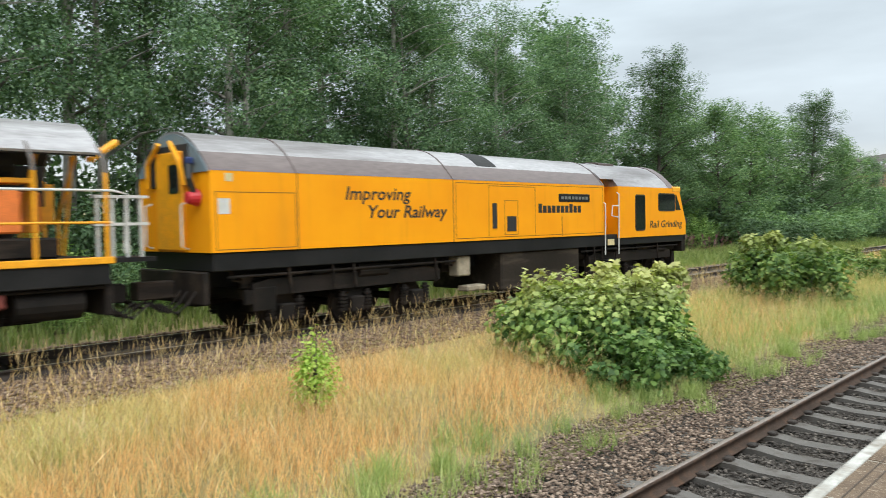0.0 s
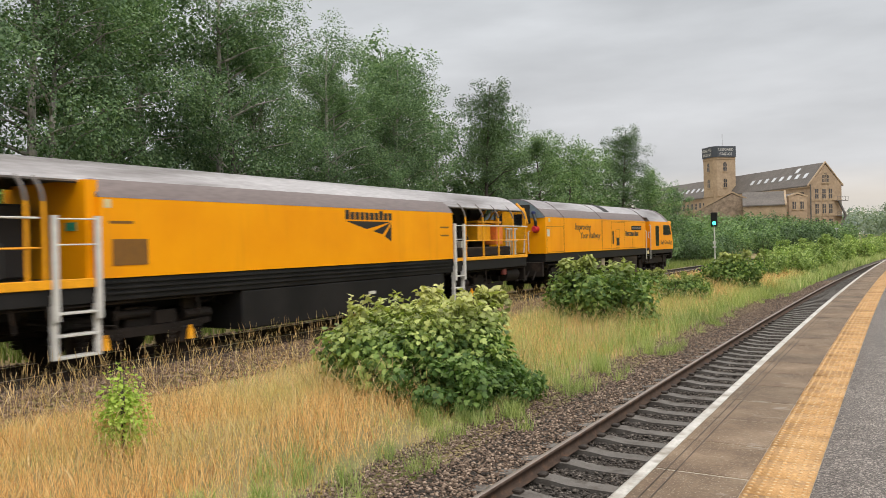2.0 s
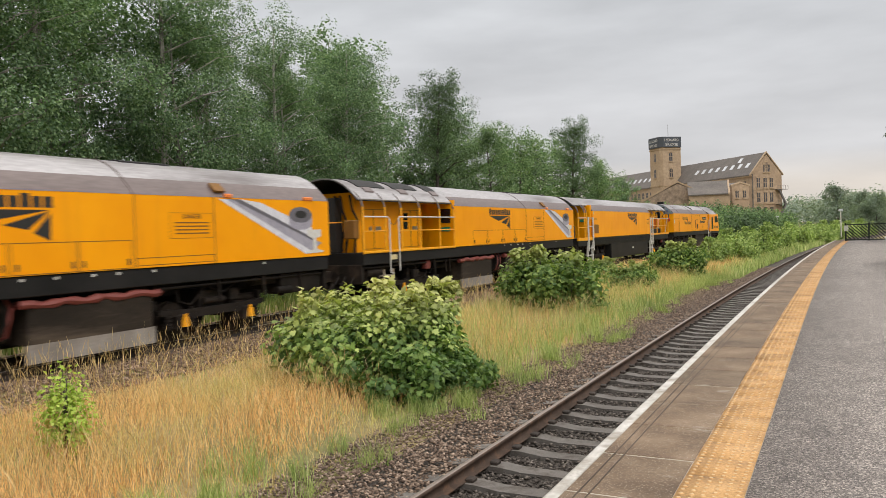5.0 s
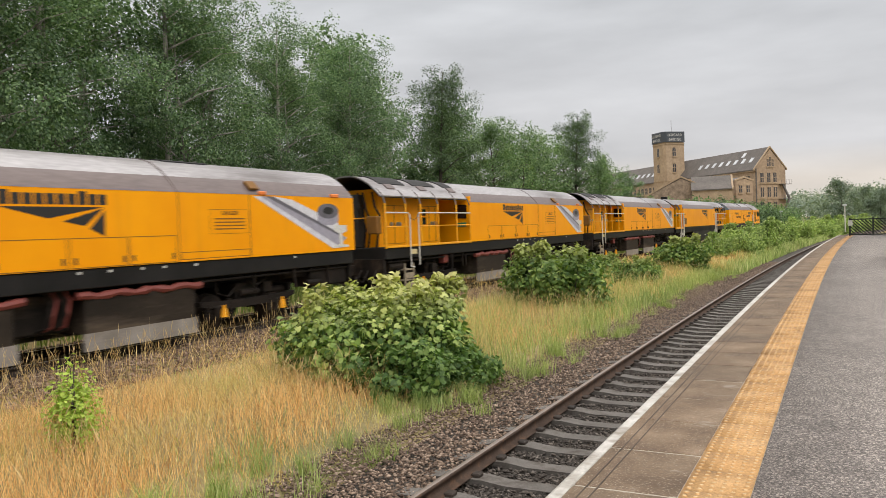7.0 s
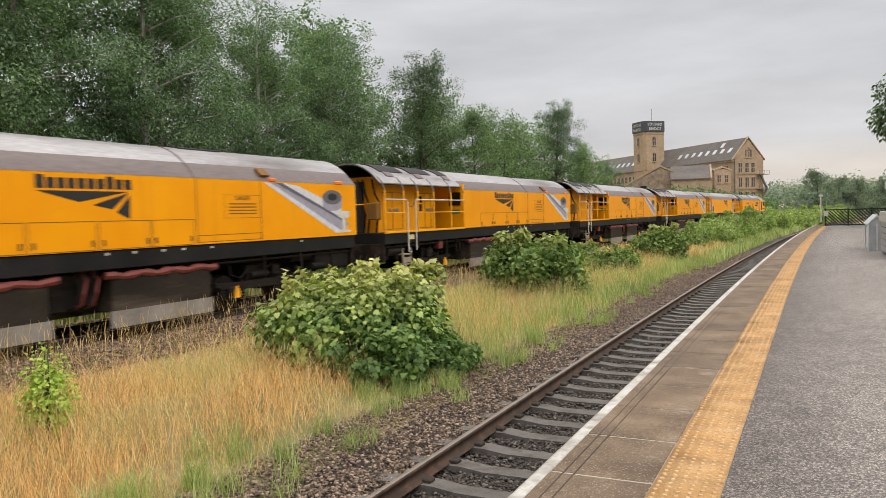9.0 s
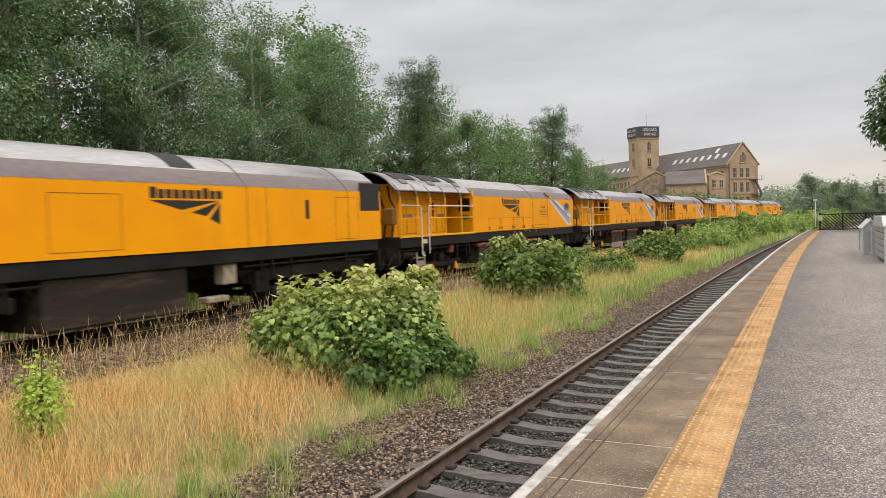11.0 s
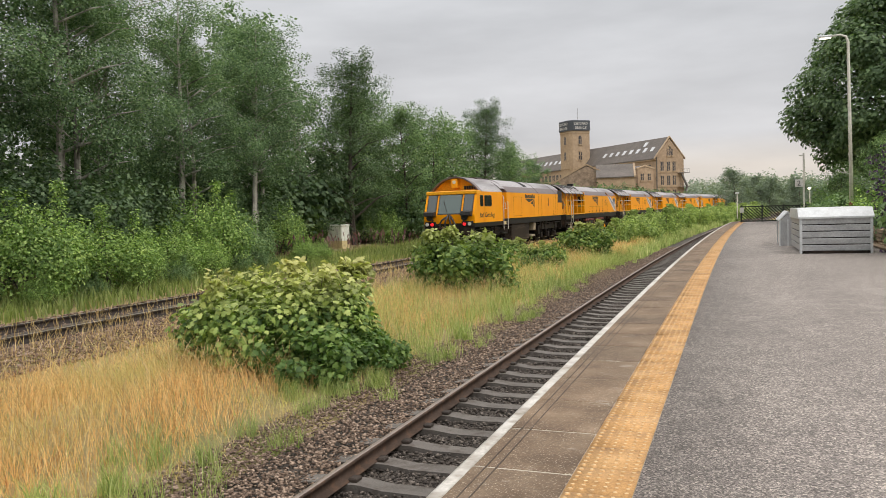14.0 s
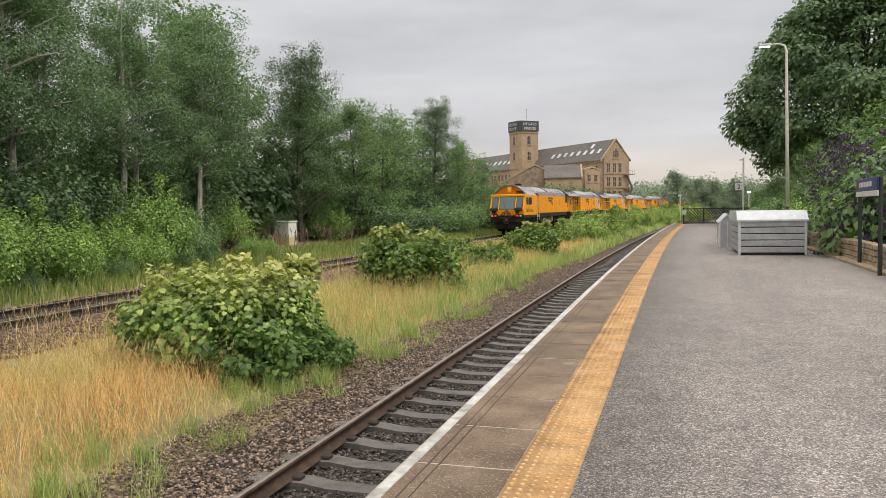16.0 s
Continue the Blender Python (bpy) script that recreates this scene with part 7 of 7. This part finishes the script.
# bushes along the line towards the mill
for x, y, s in ((-17.2, 92, 1.0), (-18.5, 99, 1.2), (-15.5, 106, 1.0), (-18, 112, 1.3), (-14.5, 118, 1.1), (-13.5, 126, 1.2), (-16.5, 131, 1.4), (-11.5, 138, 1.2), (-14.5, 143, 1.3),
                (-20, 88, 1.2), (-20, 122, 1.5), (-20, 136, 1.5), (-12, 150, 1.3), (-18, 150, 1.6), (-9.5, 160, 1.3), (-15, 162, 1.5), (-24, 150, 1.6), (-30, 158, 1.7), (-36, 166, 1.8), (-24, 168, 1.7), (-44, 172, 2.0), (-52, 178, 2.2)):
    plant(shrub_far[rt.choice((0, 0, 1))], x, y, s * 1.15, rt.uniform(0, 360))


# ---- bushes between the tracks ----
def maple_bush(rx, ry, h, leaves, size, seed, label, mat=M_LEAF_SYC):
    return tagged(make_shrub(rx, ry, h, leaves, size, mat, seed, LEAF_PALM, 22, 70, 30, "sycamore_bush", 0.7), label, "bush", "bushes between the tracks")


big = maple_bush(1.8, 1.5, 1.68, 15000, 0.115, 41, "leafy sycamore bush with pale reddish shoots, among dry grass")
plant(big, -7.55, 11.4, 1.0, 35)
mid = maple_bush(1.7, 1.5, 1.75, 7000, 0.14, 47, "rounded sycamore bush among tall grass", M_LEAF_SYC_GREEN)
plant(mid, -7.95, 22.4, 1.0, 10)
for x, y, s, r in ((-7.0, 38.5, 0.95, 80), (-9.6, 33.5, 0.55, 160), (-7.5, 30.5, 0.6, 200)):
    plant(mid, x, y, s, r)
low = tagged(make_shrub(0.95, 0.8, 0.85, 2600, 0.1, M_LEAF_BRAMBLE, 61, LEAF_PALM, 10, 26, 4, "bramble"), "low dark bramble at the foot of the bush", "bush", "brambles between the tracks")
plant(low, -6.35, 10.3, 1.0, 0)
plant(low, -5.75, 11.6, 0.75, 120)
weed = tagged(make_shrub(0.17, 0.17, 1.0, 1900, 0.055, M_LEAF_YOUNG, 71, LEAF_QUAD, 2, 30, 4, "sapling"), "bright yellow-green sapling in the dry grass", "sapling")
plant(weed, -8.3, 5.9, 1.0, 0)
line_side = tagged(make_shrub(1.7, 1.5, 1.8, 4200, 0.14, M_LEAF_SCRUB, 81, spikes=16), "bright green scrub growing between the tracks", "bush", "scrub between the tracks")
for x, y, s in ((-7.3, 31.5, 0.5), (-6.8, 49, 0.85), (-5.9, 54, 0.95), (-6.9, 58, 1.05), (-5.6, 63, 1.1), (-6.2, 68, 1.1), (-4.8, 74, 1.15), (-5.5, 80, 1.2), (-3.8, 87, 1.2), (-4.4, 94, 1.2), (-2.2, 102, 1.3), (-2.6, 110, 1.2), (-0.4, 119, 1.3), (1.2, 128, 1.3), (3.4, 138, 1.4)):
    plant(line_side, x, y, s, rt.uniform(0, 360))

# ---- right-hand side: garden trees and flowering shrubs behind the wall ----
def dome_tree(top, spread, low, leaves, leaf_size, mat_leaf, seed):
    """A broad old tree: short trunk, spreading limbs and a dense crown of overhanging leaf clumps."""
    rng = np.random.default_rng(seed)
    tree = thing("tree")
    cz = low + (top - low) * 0.36
    d = rng.normal(0, 1, (430, 3))
    d /= np.linalg.norm(d, axis=1)[:, None]
    q = 0.55 + 0.4 * rng.random(len(d)) ** 0.5
    rise = np.where(d[:, 2] > 0, top - cz, cz - low)
    taper = 1 - 0.3 * np.clip(d[:, 2], 0, 1)
    cent = d * q[:, None] * np.stack([spread * taper, spread * taper, rise], -1) + np.array([0, 0, cz])
    size = rng.uniform(0.1, 0.19, len(d)) * spread
    bm = bmesh.new()
    tube(bm, [(0, 0, -0.4), (0.1, 0, low), (0, 0.1, cz), (0, 0, cz + (top - cz) * 0.6)], [0.55, 0.42, 0.25, 0.06], 9)
    for c in cent[:60]:
        b = Vector((0, 0, low + (c[2] - low) * 0.45))
        tube(bm, [b, b.lerp(Vector(c), 0.55) + Vector((0, 0, 0.3)), Vector(c)], [0.13, 0.08, 0.02], 5)
    part("trunk", bm, M_BARK, tree)
    pick = rng.choice(len(cent), leaves, p=size ** 2 / (size ** 2).sum())
    off = rng.normal(0, 1, (leaves, 3)) + d[pick] * 0.5 + np.array([0, 0, 0.35])
    off *= (rng.random(leaves) ** 0.25 / np.linalg.norm(off, axis=1))[:, None]
    pos = cent[pick] + off * size[pick][:, None] * np.array([1.1, 1.1, 0.7])
    link_mesh("crown", leaf_mesh("crown", pos, off + d[pick] * 0.4, leaf_size, LEAF_QUAD, rng, 0.7, 0.7, 0.4), mat_leaf, tree)
    return tree


horse = tagged(dome_tree(19.0, 8.8, 2.6, 95000, 0.3, M_LEAF_CHESTNUT, 91), "big dark-leaved broad tree behind the platform", "tree", "trees behind the platform")
plant(horse, 12.9, 62, 1.0, 0)
plant(thin_tree[1], 14.5, 37, 1.15, 90)
gsh = tagged(make_tree(6.5, 2.0, 14000, 0.13, M_LEAF_MID, M_BARK, 95, 0.08, 1, 0.55, 2), "light green garden tree behind the platform wall", "tree", "trees behind the platform")
plant(gsh, 7.6, 31, 1.0, 0)
plant(gsh, 9.5, 25, 1.15, 50)
plant(gsh, 12.0, 28, 1.3, 120)
plant(thin_tree[1], 8.0, 52, 0.5, 10)
plant(thin_tree[1], 6.4, 55, 0.42, 70)
for x, y, s, k in ((6.0, 33, 0.9, 1), (5.7, 37.5, 0.9, 0), (5.6, 42, 0.9, 1), (5.8, 47, 0.9, 0), (6.0, 52, 0.9, 1), (6.2, 57, 0.85, 0), (7.0, 61, 0.9, 1), (8.0, 68, 1.1, 2)):
    plant(shrubs[k] if y < 45 else shrub_far[0], x, y, s, rt.uniform(0, 360))


def buddleia(x, y, s, rz, first):
    """Arching shrub with long purple flower spikes."""
    rng = np.random.default_rng(101)
    sh = make_shrub(1.5, 1.8, 2.7, 6000, 0.16, M_LEAF_MID, 103, LEAF_QUAD, 18, 44, 10, "buddleia", 0.7)
    n, per = 300, 26
    a, q = rng.uniform(0, math.tau, n), rng.uniform(0.75, 1.05, n)
    hz = rng.uniform(0.6, 2.75, n)
    base = np.stack([np.cos(a) * 1.5 * q, np.sin(a) * 1.8 * q, hz], -1)
    dirn = np.stack([np.cos(a), np.sin(a), -0.5 + 0.4 * rng.random(n)], -1)
    k = rng.random((n, per))
    pos = base[:, None] + dirn[:, None] * k[..., None] * 0.26 + rng.normal(0, 0.028, (n, per, 3)) * (1.15 - k)[..., None]
    link_mesh("blossom", leaf_mesh("blossom", pos.reshape(-1, 3), np.repeat(dirn, per, 0), 0.055, LEAF_QUAD, rng), M_FLOWER, sh, "drooping purple flower spikes")
    return tagged(sh, "purple-flowering buddleia overhanging the stone wall", "shrub", "buddleias over the wall")


bud = buddleia(0, 0, 1, 0, True)
plant(bud, 6.4, 28.0, 1.35, 0, 1.15)
plant(bud, 6.5, 24.2, 1.4, 140, 1.1)
plant(bud, 7.2, 20.5, 1.3, 220)


# ---- distance: wooded hillsides ----
def far_woods():
    """Wooded slopes: a nearer belt of green crowns, paler hills behind it; leaf colours carry the haze."""
    rng = np.random.default_rng(7)
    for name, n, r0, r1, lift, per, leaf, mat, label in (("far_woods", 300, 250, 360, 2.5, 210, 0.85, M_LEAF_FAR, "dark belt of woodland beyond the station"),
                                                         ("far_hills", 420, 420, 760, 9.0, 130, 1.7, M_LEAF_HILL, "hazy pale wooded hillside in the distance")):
        az, r = np.radians(rng.uniform(-24, 26, n)), rng.uniform(r0, r1, n)
        x, y = np.sin(az) * r, np.cos(az) * r
        keep = ~((x > -110) & (x < -8) & (y < 330))
        x, y, r, az = x[keep], y[keep], r[keep], az[keep]
        swell = 3.5 * np.sin(np.degrees(az) * 0.55 + 1.0) + 2.0 * np.sin(np.degrees(az) * 1.7)
        z = ground_z(x, y) * 0.5 + lift * 0.4 + (r - r0) / (r1 - r0) * lift + (swell if lift > 5 else 0)
        pos, out = [], []
        for k in range(len(x)):
            d = rng.normal(0, 1, (per, 3))
            d /= np.linalg.norm(d, axis=1)[:, None]
            sz = rng.uniform(3.0, 6.5) * (1.5 if lift > 5 else 1.0)
            lump = 1 + 0.25 * np.sin(d[:, 0] * 5 + k) * np.sin(d[:, 1] * 4 + 2 * k)
            pos.append(np.array([x[k], y[k], z[k] + sz * 0.5]) + d * np.array([sz, sz, sz * 0.9]) * (lump * rng.uniform(0.75, 1.0, per))[:, None])
            out.append(d)
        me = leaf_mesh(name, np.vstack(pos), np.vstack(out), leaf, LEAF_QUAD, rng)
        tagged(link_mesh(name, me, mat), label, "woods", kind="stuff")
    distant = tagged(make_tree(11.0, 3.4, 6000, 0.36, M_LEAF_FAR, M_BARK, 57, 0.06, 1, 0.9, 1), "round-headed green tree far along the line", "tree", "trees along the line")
    for k in range(26):
        a = math.radians(rng.uniform(-2.6, 13))
        d = rng.uniform(150, 235)
        plant(distant, math.sin(a) * d + 6, math.cos(a) * d, rng.uniform(0.5, 0.85), rng.uniform(0, 360))


far_woods()

# ---- grass and stones ----
rng = np.random.default_rng(17)


def band(n, u0, u1, y0, y1, power=1.6):
    yy = y0 + (y1 - y0) * rng.random(n) ** power
    uu = rng.uniform(u0, u1, n)
    return uu + bend_np(yy), yy


def patchy(x, y, keep_low=0.25):
    """Thins the grass in uneven patches."""
    f = 0.5 + 0.5 * np.sin(x * 1.3 + np.sin(y * 0.8) * 2) * np.sin(y * 0.9 + np.sin(x * 1.1) * 2)
    return rng.random(len(x)) < keep_low + (1 - keep_low) * f


x, y = band(125000, -10.9, -5.3, 1.0, 40, 1.6)
k = patchy(x, y, 0.3)
x, y = x[k], y[k]
edge = np.clip((-5.2 - (x - bend_np(y))) / 1.5, 0.25, 1) * np.clip(((x - bend_np(y)) + 11.2) / 2.2, 0.3, 1)
blades("dry_grass", x, y, rng.uniform(0.15, 0.58, len(x)) * edge, 0.006, M_GRASS, "tall dry straw-coloured grass with green patches", 0.85, 2)
x, y = band(9500, -11.2, -6.2, 1.5, 42, 1.2)
blades("grass_stalks", x, y, rng.uniform(0.4, 0.85, len(x)), 0.006, M_SEED, "thin pale seeding grass stalks", 0.5, 3, head=1.5)
x, y = band(1000, -12.2, -11.1, 2.0, 30, 1.2)
blades("trackside_stalks", x, y, rng.uniform(0.4, 0.85, len(x)), 0.007, M_SEED, "pale dead grass stalks beside the far track", 0.22, 4, head=1.5)
x, y = band(12000, -10.8, -5.5, 1.0, 40, 1.4)
k = patchy(x + 3.1, y * 0.8, 0.12)
x, y = x[k], y[k]
blades("undergrowth", x, y, rng.uniform(0.06, 0.24, len(x)), 0.013, M_GRASS_GREEN, "short green undergrowth in the dry grass", 0.8, 9)
cy = 2.0 + 42 * rng.random(150) ** 1.4
cu = -6.3 + 1.55 * rng.random(150) ** 1.2
ci = (150 * rng.random(15000) ** 1.5).astype(int)
x = cu[ci] + bend_np(cy[ci]) + rng.normal(0, 0.075, 15000)
y = cy[ci] + rng.normal(0, 0.09, 15000)
blades("green_grass", x, y, rng.uniform(0.08, 0.42, len(x)), 0.008, M_GRASS_GREEN, "fresh green grass tufts at the ballast edge", 0.6, 5)
x, y = band(22000, -9.8, -5.4, 12.5, 44, 1.0)
k = patchy(x * 0.8 + 1.0, y * 0.7, 0.25)
x, y = x[k], y[k]
blades("rank_grass", x, y, rng.uniform(0.2, 0.72, len(x)), 0.011, M_GRASS_GREEN, "rank green grass among the dry stalks", 0.6, 10)
x, y = band(22000, -11.0, -4.8, 40, 130, 1.3)
blades("far_grass", x, y, rng.uniform(0.3, 0.7, len(x)), 0.05, M_GRASS, "rough grass strip between the tracks", 0.5, 6)
x, y = band(26000, -21.5, -16.2, -6, 75, 1.1)
blades("verge_grass", x, y, rng.uniform(0.2, 0.55, len(x)), 0.04, M_GRASS_VERGE, "green verge grass beyond the far track", 0.5, 7)
x, y = band(260, -25.0, -19.0, 34, 56, 1.0)
blades("willowherb", x, y, rng.uniform(0.7, 1.3, len(x)), 0.05, M_PINK, "pinkish willowherb on the verge", 0.3, 8, "wild flowers", 2.0)


def bed_near(u, x, y):
    return np.where(np.abs(u + 2.92) < 1.3, np.interp(u, [-3.76, -3.75, -2.9, -2.5, -1.6], [-1.145, -1.18, -1.175, -1.15, -1.115]), np.interp(u, [-5.6, -4.9, -4.3, -1.5], [-1.14, -1.19, -1.15, -1.17])) + 0.012


def bed_far(u, x, y):
    return np.interp(u, [-16.2, -15.6, -11.8, -11.0], [-0.82, -0.74, -0.74, -0.84]) + 0.01


def on_sleeper(u, y):
    q = (y - 2.06) % 0.648
    return (u > -3.8) & (u < -2.6 + 0.25 * np.sin(y * 37.0)) & ((q < 0.085) | (q > 0.565))


scatter_stones("ballast_stones", 46000, -5.95, -3.7, 1.5, 50, bed_near, 0.025, M_STONES, "grey-brown ballast stones of the near track", 1.9, on_sleeper)
scatter_stones("sooty_ballast_stones", 28000, -3.7, -1.62, 2.0, 30, bed_near, 0.025, M_STONES_SOOT, "dark sooty ballast stones between the rails", 1.5, on_sleeper)
scatter_stones("far_ballast_stones", 17000, -12.7, -10.6, 1.5, 34, bed_far, 0.036, M_STONES_RED, "rusty brown ballast stones of the far track", 1.3)
scatter_stones("far_cess_stones", 4000, -16.3, -14.2, 2, 40, bed_far, 0.045, M_STONES, "dark stones beyond the far track", 1.2)
build_track(X_TRACK1, Z_TRACK1, -14, 230, M_SLEEPER, (M_RAIL_DULL, M_RAIL_DULL), "near railway track on concrete sleepers", (2.06, 80))
build_track(X_TRACK2, Z_TRACK2, -140, 245, M_SLEEPER_OLD, (M_RAIL_TOP, M_RAIL_TOP), "far railway track with a bright worn rail", (-4.0, 70))
motions()
